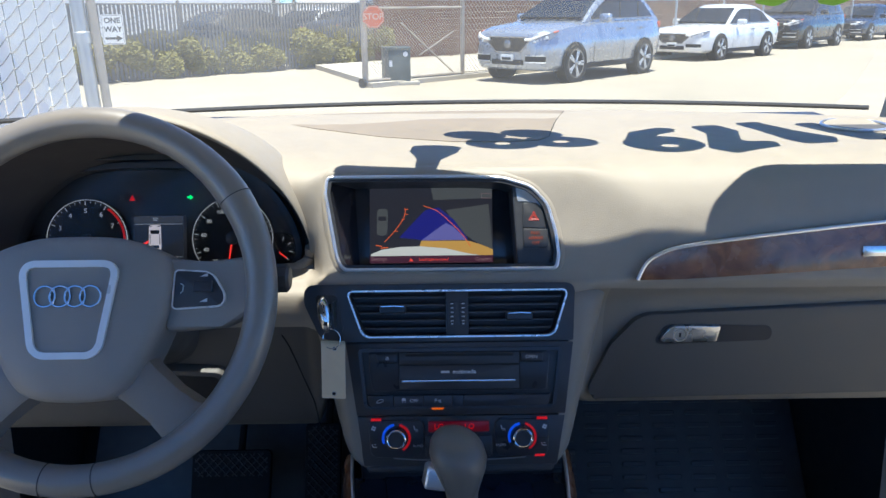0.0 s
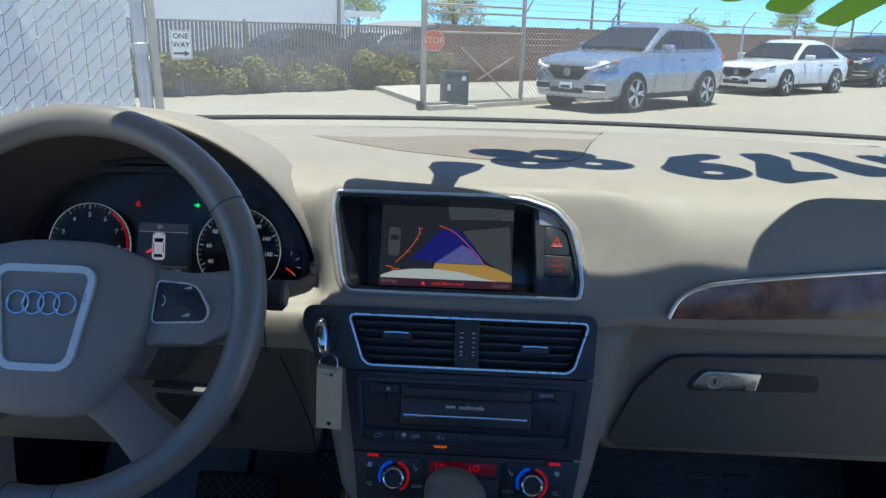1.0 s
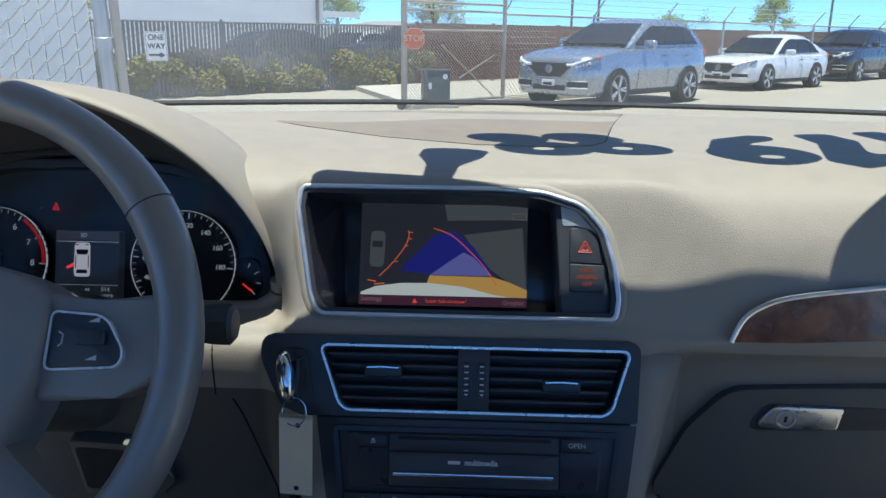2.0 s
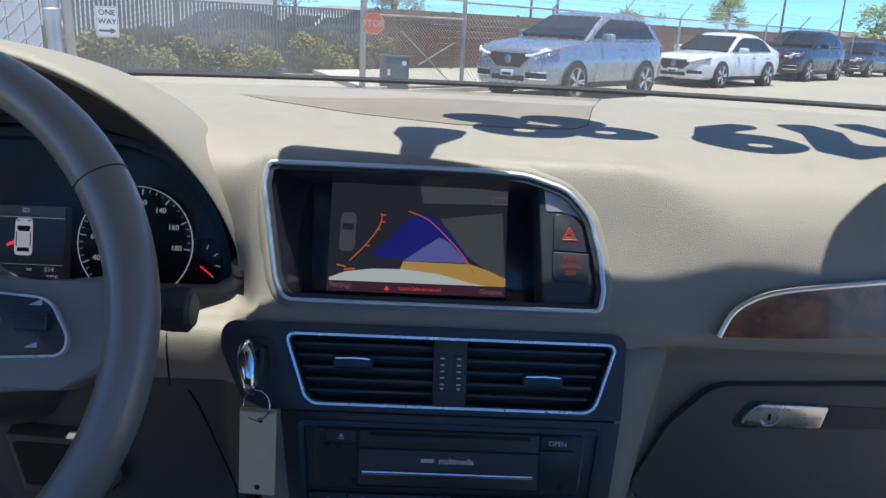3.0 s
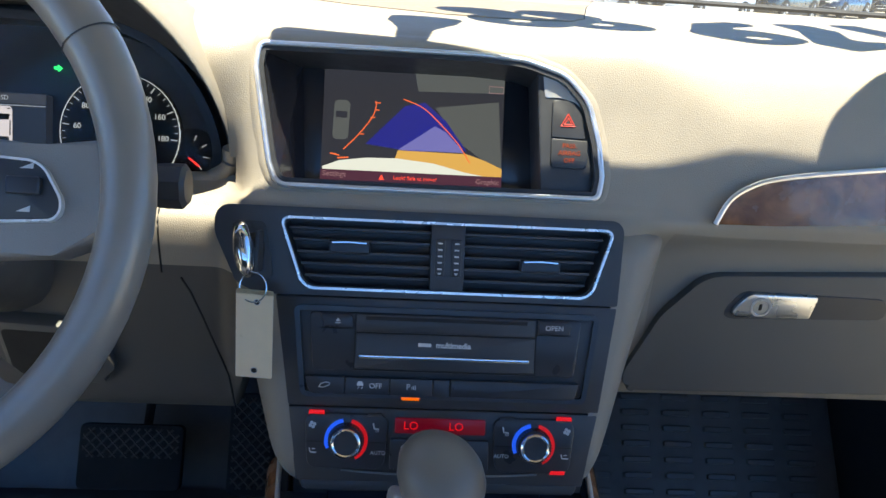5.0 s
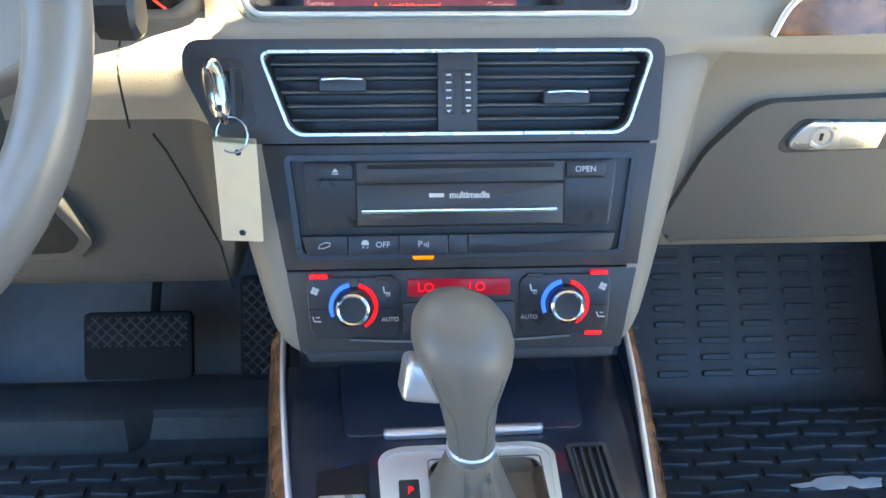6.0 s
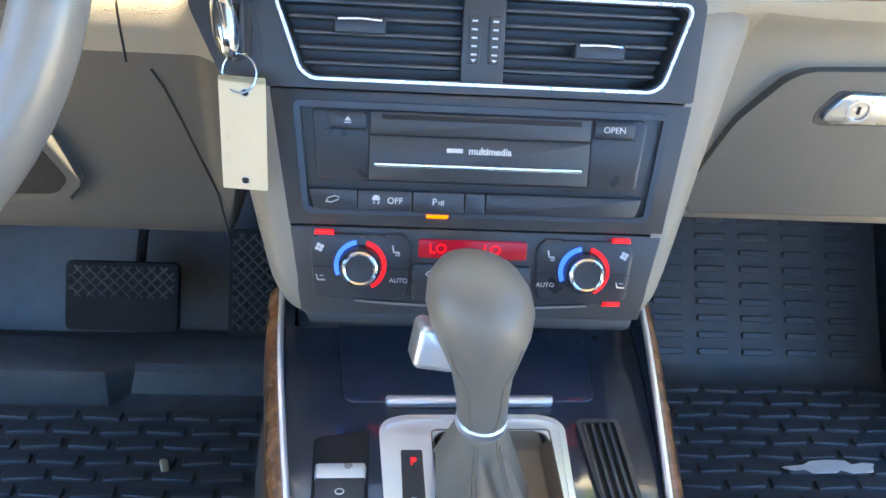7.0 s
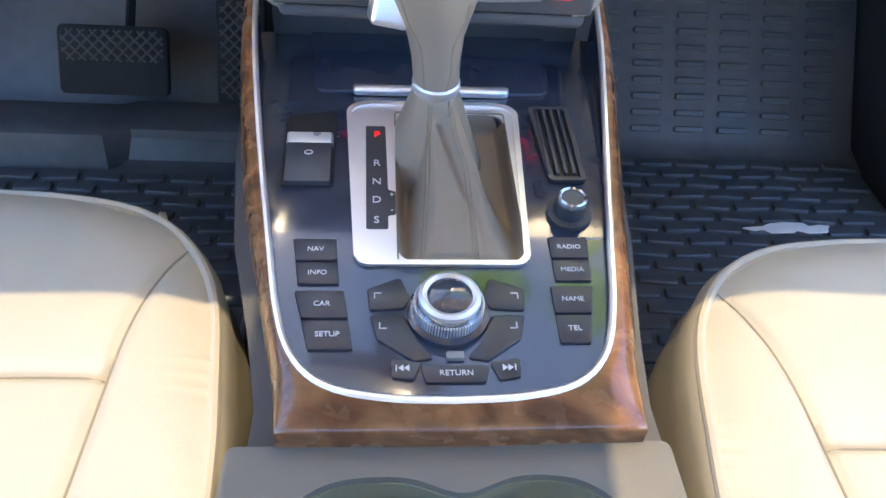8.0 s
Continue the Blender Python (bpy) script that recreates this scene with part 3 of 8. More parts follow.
    part("panel_seam", tube([knee(x, z) for x, z in ((-0.219, 0.888), (-0.212, 0.874), (-0.204, 0.85), (-0.195, 0.818), (-0.186, 0.787), (-0.176, 0.756))], 0.0010, 5), M_DEEP, dash)
    KNEE = pose(0, 0.9650, 0.81, 107) @ Matrix.Translation((0, -0.81, 0))
    rec = part("lever_recess", prism(rounded([(-0.375, 0.775), (-0.295, 0.778), (-0.282, 0.80), (-0.297, 0.845), (-0.375, 0.85)], [0.004, 0.012, 0.008, 0.012, 0.004]), -0.01, 0.012, 0.003, 2, KNEE), M_DASHSHADED, dash, "moulded recess below the column")
    # flat black sheet imitates the shade inside the recess
    part("recess_shade", prism(rounded([(-0.37, 0.786), (-0.302, 0.789), (-0.291, 0.803), (-0.304, 0.838), (-0.37, 0.842)], [0.004, 0.012, 0.006, 0.01, 0.004]), 0.0118, 0.0126, 0, 2, KNEE), M_DEEP, rec)
    return dash


def inside(x, y, poly):
    hit = False
    for (ax, ay), (bx, by) in zip(poly, poly[1:] + poly[:1]):
        if (ay > y) != (by > y) and x < (bx - ax) * (y - ay) / (by - ay) + ax:
            hit = not hit
    return hit


STACK = pose(0.002, 0.931, 0.952, 73.1)
SCREEN = pose(0.0, 0.955, 0.968, 68.2)
WOODM = pose(0, 0.949, 0.965, 79.7)
GLOVE = pose(0, 0.990, 0.769, 95.5)
WHEEL = pose(-0.389, 0.80, 1.0, 64.5)
RIM = WHEEL.inverted() @ pose(-0.389, 0.793, 1.0004, 64.7)
CONSOLE = pose(0.009, 0.70, 0.675, 6.8, 0, 1.6)
SCREEN_EDGE = rounded([(-0.141, 0.0015), (0.1285, 0.0015), (0.1315, 0.022), (0.128, 0.050), (0.1185, 0.085), (0.098, 0.108), (0.062, 0.119), (0.02, 0.1215), (-0.160, 0.1215), (-0.1625, 0.1), (-0.1485, 0.022)], [0.013, 0.008, 0.02, 0.05, 0.03, 0.03, 0.05, 0.05, 0.008, 0.02, 0.02], 5)
SCREEN_EDGE = [((a[0] * (3 - 2 * k) + b[0] * (1 + 2 * k)) / 4, (a[1] * (3 - 2 * k) + b[1] * (1 + 2 * k)) / 4) for a, b in zip(SCREEN_EDGE, SCREEN_EDGE[1:] + SCREEN_EDGE[:1]) for k in (0, 1)]
dashboard()

# ---- centre stack: vents, radio, climate ----
M_VENTCHROME = material("bright_vent_chrome", (0.86, 0.86, 0.86), 0.28, 0.7, vary=0.03, rough_vary=0.03)
M_SLATE = material("dull_silver_plastic", (0.20, 0.20, 0.20), 0.4)
M_SLAT = material("slat_plastic", (0.070, 0.073, 0.080), 0.36, vary=0.06, scale=15, rough_vary=0.02)
def vents():
    v = thing("centre_air_vents", STACK, "black twin air vents in a thin chrome frame", "air vent")
    # surround with the key niche at its side
    key = [(-0.150, -0.0618), (0.1415, -0.0618), (0.1445, 0.0085), (-0.186, 0.0085), (-0.1865, -0.014), (-0.168, -0.054)]
    op = rounded([(-0.113, -0.054), (0.1165, -0.054), (0.1335, -0.0015), (-0.1325, -0.0015)], [0.012, 0.012, 0.005, 0.005], 6)
    ring = rounded([(-0.1155, -0.0568), (0.119, -0.0568), (0.1368, 0.0012), (-0.1358, 0.0012)], [0.013, 0.013, 0.006, 0.006], 6)
    # plate pieces left and right of, above and below the opening
    outer = rounded(key, [0.012, 0.002, 0.010, 0.014, 0.022, 0.012], 6)
    back = part("surround", prism(outer, -0.03, -0.0235, 0.0), M_BLACK, v, "black vent surround")
    bm = holed(outer, ring, -0.03, 0.0, 0.0014)
    part("front_plate", bm, M_PANEL, v, "charcoal plate round the vents and key niche")
    part("chrome_frame", prism(ring, -0.004, 0.0028, 0.0006, 2, hole=offset(ring, 0.0020)), M_VENTCHROME, v, "thin chrome vent frame")
    part("inner_wall", prism(offset(ring, 0.0012), -0.03, 0.0, 0.0, hole=op), M_BLACK, v)
    part("vent_back", prism(offset(op, -0.002), -0.045, -0.029), M_DEEP, v)
    div = part("divider", box(0.0, -0.028, -0.006, 0.0275, 0.0545, 0.014, 0.0015), M_PANEL, v, "divider with two thumbwheels")
    for i, x in enumerate((-0.0062, 0.0072)):
        part("thumbwheel", prism(rect(x - 0.004, -0.0425, x + 0.004, -0.0125, 0.0015), -0.001, 0.0026, 0.001), M_BLACK, div)
        for k in range(5):
            part("thumbwheel_mark", box(x, -0.0158 - 0.0052 * k, 0.0029, 0.0036, 0.0012, 0.0006), M_PRINT, div, "white mark" if k == 0 else "")
        part("thumbwheel_arrow", prism([(x - 0.0018, -0.0395), (x + 0.0018, -0.0395), (x, -0.0415)], 0.0026, 0.0031), M_PRINT, div)
    # slats follow the slanted ends of the opening
    for s in (-1, 1):
        for k in range(5):
            y = -0.0085 - 0.0095 * k
            end = 0.1325 + (y + 0.0015) * (0.0185 / 0.0525)
            x0, x1 = sorted((s * 0.0137, s * (end - 0.002)))
            part("slat", box((x0 + x1) / 2, 0, 0, x1 - x0, 0.0022, 0.014, 0.0008, m=pose(0, y, -0.0105, -5)), M_SLAT, v)
    for x, y, w in ((-0.0790, -0.0220, 0.033), (0.0760, -0.0315, 0.033)):
        tab = part("vent_tab", box(x, y, -0.0035, w, 0.0105, 0.012, 0.0025, 3), M_BUTTON, v, "black vent tab")
        part("tab_edge", tube([(x - w * 0.42, y + 0.0035, 0.0032), (x, y + 0.0042, 0.0036), (x + w * 0.42, y + 0.0035, 0.0032)], 0.0011, 6), M_CHROME, tab, "chrome edge of the vent tab")
    # key slot
    niche = part("key_niche", prism(rounded([(-0.174, -0.004), (-0.146, -0.004), (-0.138, -0.05), (-0.150, -0.05), (-0.168, -0.03)], 0.006), 0.0002, 0.0012, 0.0006), M_BLACK, v)
    part("key_slot", lathe([(0.0135, 0.0), (0.0135, 0.004), (0.011, 0.006), (0.0, 0.006)], 28, pose(-0.1575, -0.027, 0.0005) @ Matrix.Diagonal((0.85, 1.3, 1, 1))), M_DEEP, v, "black key slot")
    return v


vents()


def key_and_tag():
    k = thing("car_key", STACK @ pose(-0.1575, -0.026, 0.0), "chrome and black key in the dashboard slot with a paper tag", "car key")
    rings = []
    for z, w, h in ((0.002, 0.0088, 0.0215), (0.012, 0.0092, 0.0220), (0.026, 0.0088, 0.0215), (0.034, 0.0068, 0.0185), (0.0375, 0.0036, 0.013)):
        rings.append([(w * math.cos(a) - 0.0006 * math.sin(a) * 5, h * math.copysign(abs(math.sin(a)) ** 0.8, math.sin(a)), z) for a in [2 * math.pi * i / 24 for i in range(24)]])
    part("key_body", loft(rings), M_CHROME, k, "chrome key head", 60)
    part("key_side", box(0.0096, -0.001, 0.016, 0.003, 0.032, 0.024, 0.0013, 2), M_BLACK, k, "black key side")
    bm = tube([(0.0085 + 0.0105 * math.cos(a), -0.028 + 0.0115 * math.sin(a), 0.031 + 0.002 * math.cos(a)) for a in [2 * math.pi * i / 28 for i in range(28)]], 0.0007, 6, True)
    part("split_ring", bm, M_CHROME, k, "thin steel split ring")
    # the tag hangs plumb from the ring
    t = thing("paper_key_tag", pose(-0.1455, 0.8835, 0.9045, 88.5, 1.5, -3), "cream laminated paper tag hanging from the key ring", "key tag")
    out = rect(-0.0142, -0.0705, 0.0142, 0.0035, 0.001)
    bm = prism(out, -0.0004, 0.0004)
    part("card", bm, M_PAPER, t, "cream card")
    for hx, hy in ((0.0018, -0.0062), (0.0002, -0.0642)):
        part("punch_hole", prism(disc(0.0021, 18, hx, hy), 0.0003, 0.0007), M_DEEP, t)
        part("eyelet", prism(disc(0.0027, 18, hx, hy), 0.0003, 0.0005), M_SILVERP, t)
    part("plastic_sleeve", prism(rect(-0.0142, 0.0, 0.0142, 0.0045, 0.001), 0.0004, 0.0006), M_GLASS, t, "clear sleeve edge")


key_and_tag()


def button(name, outline, z0, z1, parent, bevel=0.0012, mat=None, label=""):
    return part(name, prism(outline, z0, z1, bevel, 2), mat or M_BUTTON, parent, label)


def radio():
    r = thing("radio_unit", STACK, "charcoal radio and disc unit with a silver line and buttons", "car radio")
    body = rounded([(-0.1245, -0.1518), (0.1315, -0.1518), (0.1425, -0.0628), (-0.1375, -0.0628)], 0.002)
    part("body", prism(body, -0.03, -0.001, 0.0012), M_PANEL, r, "charcoal plastic front")
    lip = rounded([(-0.114, -0.1435), (0.119, -0.1435), (0.1275, -0.0695), (-0.1215, -0.0695)], [0.006, 0.006, 0.005, 0.005])
    part("raised_border", prism(lip, -0.002, 0.0022, 0.0013, 3, hole=offset(lip, 0.0042)), M_BUTTON, r)
    fac = rounded([(-0.1045, -0.1215), (0.108, -0.1215), (0.1125, -0.0745), (-0.109, -0.0745)], [0.004, 0.004, 0.004, 0.004])
    part("face", prism(fac, -0.002, 0.0016, 0.0008), M_BUTTON, r)
    part("disc_door", prism(rect(-0.071, -0.1195, 0.0745, -0.0905, 0.0006), 0.0, 0.0036, 0.0007), M_PANEL, r, "disc door")
    part("disc_head", prism(rect(-0.071, -0.0895, 0.0745, -0.0752, 0.0006), 0.0, 0.0034, 0.0007), M_PANEL, r)
    for gx, gy, gw, gh in ((-0.0716, -0.0975, 0.0009, 0.0465), (0.0751, -0.0975, 0.0009, 0.0465), (0.0018, -0.0900, 0.1460, 0.0008), (0.0018, -0.1203, 0.1460, 0.0009), (-0.0865, -0.0873, 0.0260, 0.0008), (0.0905, -0.0873, 0.0270, 0.0008)):
        part("panel_gap", box(gx, gy, 0.0034, gw, gh, 0.0008), M_DEEP, r, smooth=0)
    part("disc_slot", box(0.002, -0.0782, 0.0036, 0.131, 0.003, 0.0012, 0.0004), M_DEEP, r, "disc slot")
    part("silver_line", box(0.001, -0.1092, 0.0042, 0.138, 0.003, 0.0022, 0.0007), M_CHROME, r, "silver line")
    part("printed_bar", box(-0.0153, -0.0985, 0.0038, 0.0105, 0.0028, 0.0004), M_PRINT, r)
    lettering("printed_word", "multimedia", 0.0064, M_PRINT, r, 0.0080, -0.0985, 0.0038, bold=0.00018)
    ej = button("eject_button", rounded([(-0.0995, -0.0755), (-0.0735, -0.0755), (-0.0735, -0.0865), (-0.0965, -0.0865)][::-1], [0.0008, 0.004, 0.0015, 0.0008][::-1]), 0.0, 0.0045, r)
    part("eject_sign", prism([(-0.0877, -0.0815), (-0.0833, -0.0815), (-0.0855, -0.0785)], 0.0044, 0.0048), M_PRINT, ej)
    part("eject_bar", box(-0.0855, -0.0827, 0.0046, 0.0044, 0.0008, 0.0004), M_PRINT, ej)
    op = button("open_button", rounded([(0.0765, -0.0755), (0.105, -0.0755), (0.102, -0.0865), (0.0765, -0.0865)][::-1], [0.0008, 0.004, 0.0015, 0.0008][::-1]), 0.0, 0.0045, r)
    lettering("open_word", "OPEN", 0.0058, M_PRINT, op, 0.0897, -0.0812, 0.0047)
    # row of switches
    cells = [(-0.1105, -0.0785), (-0.0778, -0.0425), (-0.0418, -0.0075), (-0.0068, 0.0063), (0.007, 0.1125)]
    made = []
    for i, (a, b) in enumerate(cells):
        o = rounded([(a if i else a + 0.004, -0.1405), (b if i < 4 else b - 0.004, -0.1405), (b, -0.1265), (a, -0.1265)], [0.004 if i == 0 else 0.0008, 0.004 if i == 4 else 0.0008, 0.001, 0.001])
        made.append(button("switch", o, -0.001, 0.0042, r))
    made[4].name = "blank_switch"
    lettering("off_word", "OFF", 0.0060, M_PRINT, made[1], -0.0535, -0.1332, 0.0044)
    for bx in (-0.066, ):
        part("skid_sign", box(bx, -0.1320, 0.0044, 0.0052, 0.0022, 0.0004), M_PRINT, made[1])
        for d in (-0.0015, 0.0015):
            part("skid_mark", tube([(bx + d, -0.1337, 0.0044), (bx + d + 0.0008, -0.1345, 0.0044), (bx + d - 0.0006, -0.1355, 0.0044)], 0.0003, 5), M_PRINT, made[1])
        part("skid_roof", box(bx, -0.1303, 0.0044, 0.0034, 0.0014, 0.0004), M_PRINT, made[1])
    lettering("park_letter", "P", 0.0066, M_PRINT, made[2], -0.0272, -0.1332, 0.0044)
    for d in range(3):
        part("park_wave", box(-0.0242 + 0.0014 * d, -0.1336, 0.0044, 0.0006, 0.002 + 0.001 * d, 0.0004), M_PRINT, made[2])
    part("hill_car", tube([(p[0] - 0.0945, p[1] - 0.1335, 0.0044) for p in ((-0.0045, -0.0014), (-0.003, 0.0012), (0.001, 0.0026), (0.004, 0.002), (0.0038, 0.0002), (-0.001, -0.0018), (-0.0045, -0.0014))], 0.0004, 5), M_PRINT, made[0])
    part("status_lamp", prism([(-0.0318, -0.1445), (-0.0182, -0.1445), (-0.0172, -0.1420), (-0.0328, -0.1420)], 0.0, 0.0026, 0.0003), M_ORANGE, r, "lit orange lamp")
    return r


radio()


def climate():
    c = thing("climate_panel", STACK, "charcoal climate control with two dials and red display", "climate control")
    body = rounded([(-0.1155, -0.2135), (0.1205, -0.2135), (0.1312, -0.1526), (-0.1242, -0.1526)], 0.002)
    part("body", prism(body, -0.03, -0.001, 0.0012), M_PANEL, c, "charcoal plastic front")
    part("lower_edge", prism(rounded([(-0.110, -0.224), (0.115, -0.224), (0.1200, -0.2142), (-0.1150, -0.2142)], 0.004), -0.05, -0.008, 0.002), M_BLACK, c)
    disp = part("display", prism(rect(-0.0365, -0.172, 0.0375, -0.1595, 0.0012), -0.001, 0.0012, 0.0004), M_REDDIM, c, "dim red display")
    for x in (-0.0235, 0.0135):
        lettering("display_word", "LO", 0.0094, M_RED, disp, x, -0.1657, 0.0014)
    for s in (-1, 1):
        cx = 0.0765 * s + 0.001
        pad = rounded([(cx - 0.031, -0.202), (cx + 0.031, -0.202), (cx + 0.034, -0.157), (cx - 0.034, -0.157)], [0.008] * 4)
        part("button_pad", prism(pad, -0.001, 0.0022, 0.0008), M_BUTTON, c)
        part("pad_split", box(cx, -0.18, 0.0023, 0.066, 0.0005, 0.0006), M_DEEP, c)
        dial = part("dial", lathe([(0.0138, 0.0), (0.0138, 0.007), (0.0130, 0.009), (0.0122, 0.0095)], 40, pose(cx, -0.1782, 0.001)), M_BLACK, c, "ribbed black dial")
        for i in range(36):
            a = 2 * math.pi * i / 36
            part("rib", box(0.0136, 0, 0.006, 0.0010, 0.0009, 0.008, m=pose(cx, -0.1782, 0.001, 0, 0, math.degrees(a))), M_BUTTON, dial)
        part("dial_ring", lathe([(0.0092, 0.009), (0.0095, 0.0125), (0.0107, 0.0135), (0.0119, 0.0125), (0.0122, 0.009)], 40, pose(cx, -0.1782, 0.001)), M_CHROME, dial, "chrome dial ring")
        part("dial_face", lathe([(0.0097, 0.009), (0.0097, 0.0118), (0.0, 0.0113)], 32, pose(cx, -0.1782, 0.001)), M_BLACK, dial)
        for mat, a0, a1, nm in ((M_BLUE, 100, 205, "blue_arc"), (M_REDARC, -62, 76, "red_arc")):
            o = [(cx + 0.0176 * math.cos(radians(a0 + (a1 - a0) * i / 14)), -0.1782 + 0.0176 * math.sin(radians(a0 + (a1 - a0) * i / 14))) for i in range(15)]
            q = [(cx + 0.0147 * math.cos(radians(a1 + (a0 - a1) * i / 14)), -0.1782 + 0.0147 * math.sin(radians(a1 + (a0 - a1) * i / 14))) for i in range(15)]
            part(nm, prism(o + q, 0.001, 0.0045, 0.0004), mat, c, "lit temperature arc")
        # lamps and signs
        lx = cx + s * 0.0245
        part("button_lamp", prism([(lx - 0.0065, -0.1575), (lx + 0.0065, -0.1575), (lx + 0.006, -0.1545), (lx - 0.006, -0.1545)], 0.001, 0.0034, 0.0004), M_RED, c, "lit red lamp")
        if s > 0:
            part("button_lamp", prism([(lx - 0.0095, -0.2025), (lx + 0.0025, -0.2025), (lx + 0.003, -0.1997), (lx - 0.009, -0.1997)], 0.001, 0.0034, 0.0004), M_RED, c, "lit red lamp")
        part("dark_lamp", prism([(cx - s * 0.0225 - 0.006, -0.1585), (cx - s * 0.0225 + 0.006, -0.1585), (cx - s * 0.0225 + 0.0055, -0.156), (cx - s * 0.0225 - 0.0055, -0.156)], 0.001, 0.0032, 0.0004), M_BLACK, c)
        for a in range(4):
            part("fan_blade", prism(disc(0.0014, 12, 0.0018, 0.0), 0.0, 0.0003, m=pose(cx + s * 0.0275, -0.1665, 0.0022, 0, 0, 90 * a + 20)), M_PRINT, c)
        sx = cx - s * 0.0235
        part("seat_sign", tube([(sx - 0.002, -0.164, 0.0023), (sx - 0.0012, -0.1685, 0.0023), (sx + 0.0028, -0.1688, 0.0023)], 0.0007, 5), M_PRINT, c)
        for d in range(3):
            part("heat_wave", box(sx + 0.0002 + 0.0012 * d, -0.1705, 0.0023, 0.0005, 0.0018, 0.0003), M_PRINT, c)
        px = cx + s * 0.0265
        part("person_seat_sign", tube([(px - 0.003, -0.1855, 0.0023), (px - 0.002, -0.189, 0.0023), (px + 0.003, -0.1892, 0.0023)], 0.0006, 5), M_PRINT, c)
        part("air_arrow", box(px + 0.0005, -0.1862, 0.0023, 0.0028, 0.0007, 0.0003), M_PRINT, c)
        lettering("auto_word", "AUTO", 0.0045, M_PRINT, c, cx - s * 0.026, -0.1885, 0.0025)
    low = rounded([(-0.04, -0.2015), (0.041, -0.2015), (0.041, -0.1765), (-0.04, -0.1765)], 0.002)
    part("centre_buttons", prism(low, -0.001, 0.002, 0.0008), M_BUTTON, c)
    part("sensor_grille", box(0, -0.1875, 0.002, 0.016, 0.007, 0.001, 0.0004), M_BLACK, c)
    part("defrost_sign", tube([(-0.031, -0.1835, 0.0022), (-0.029, -0.181, 0.0022), (-0.025, -0.181, 0.0022), (-0.027, -0.1855, 0.0022), (-0.031, -0.1835, 0.0022)], 0.0004, 5), M_PRINT, c)
    part("silver_edge", tube(spline([(-0.079, -0.2035, 0.0005), (-0.045, -0.2055, 0.0012), (0.0, -0.206, 0.0014), (0.046, -0.2055, 0.0012), (0.082, -0.2035, 0.0005)], 5), 0.0009, 6), M_SLATE, c, "thin silver edge")
    return c


climate()


# ---- screen in the dashboard ----
M_LCD = glowing("lcd_dark", (0.008, 0.008, 0.011), 1.0)
M_LCDBLUE = glowing("lcd_blue", (0.009, 0.010, 0.13), 0.5)
M_LCDLILAC = glowing("lcd_lilac", (0.085, 0.08, 0.24), 0.5)
M_LCDYEL = glowing("lcd_yellow", (0.36, 0.20, 0.05), 0.5)
M_LCDWHITE = glowing("lcd_pale", (0.36, 0.36, 0.34), 0.55)
M_LCDGREY = glowing("lcd_grey", (0.040, 0.042, 0.044), 0.6)
M_LCDBAR = glowing("lcd_bar", (0.02, 0.006, 0.012), 1.0)
M_LCDRED = glowing("lcd_red", (0.65, 0.05, 0.03), 0.55)
M_LCDORANGE = glowing("lcd_orange_line", (0.6, 0.10, 0.03), 0.4)
M_LCDTEXT = glowing("lcd_text", (0.16, 0.09, 0.10), 0.5)
M_LCDDIM = glowing("dim_orange_print", (0.30, 0.05, 0.015), 0.4)


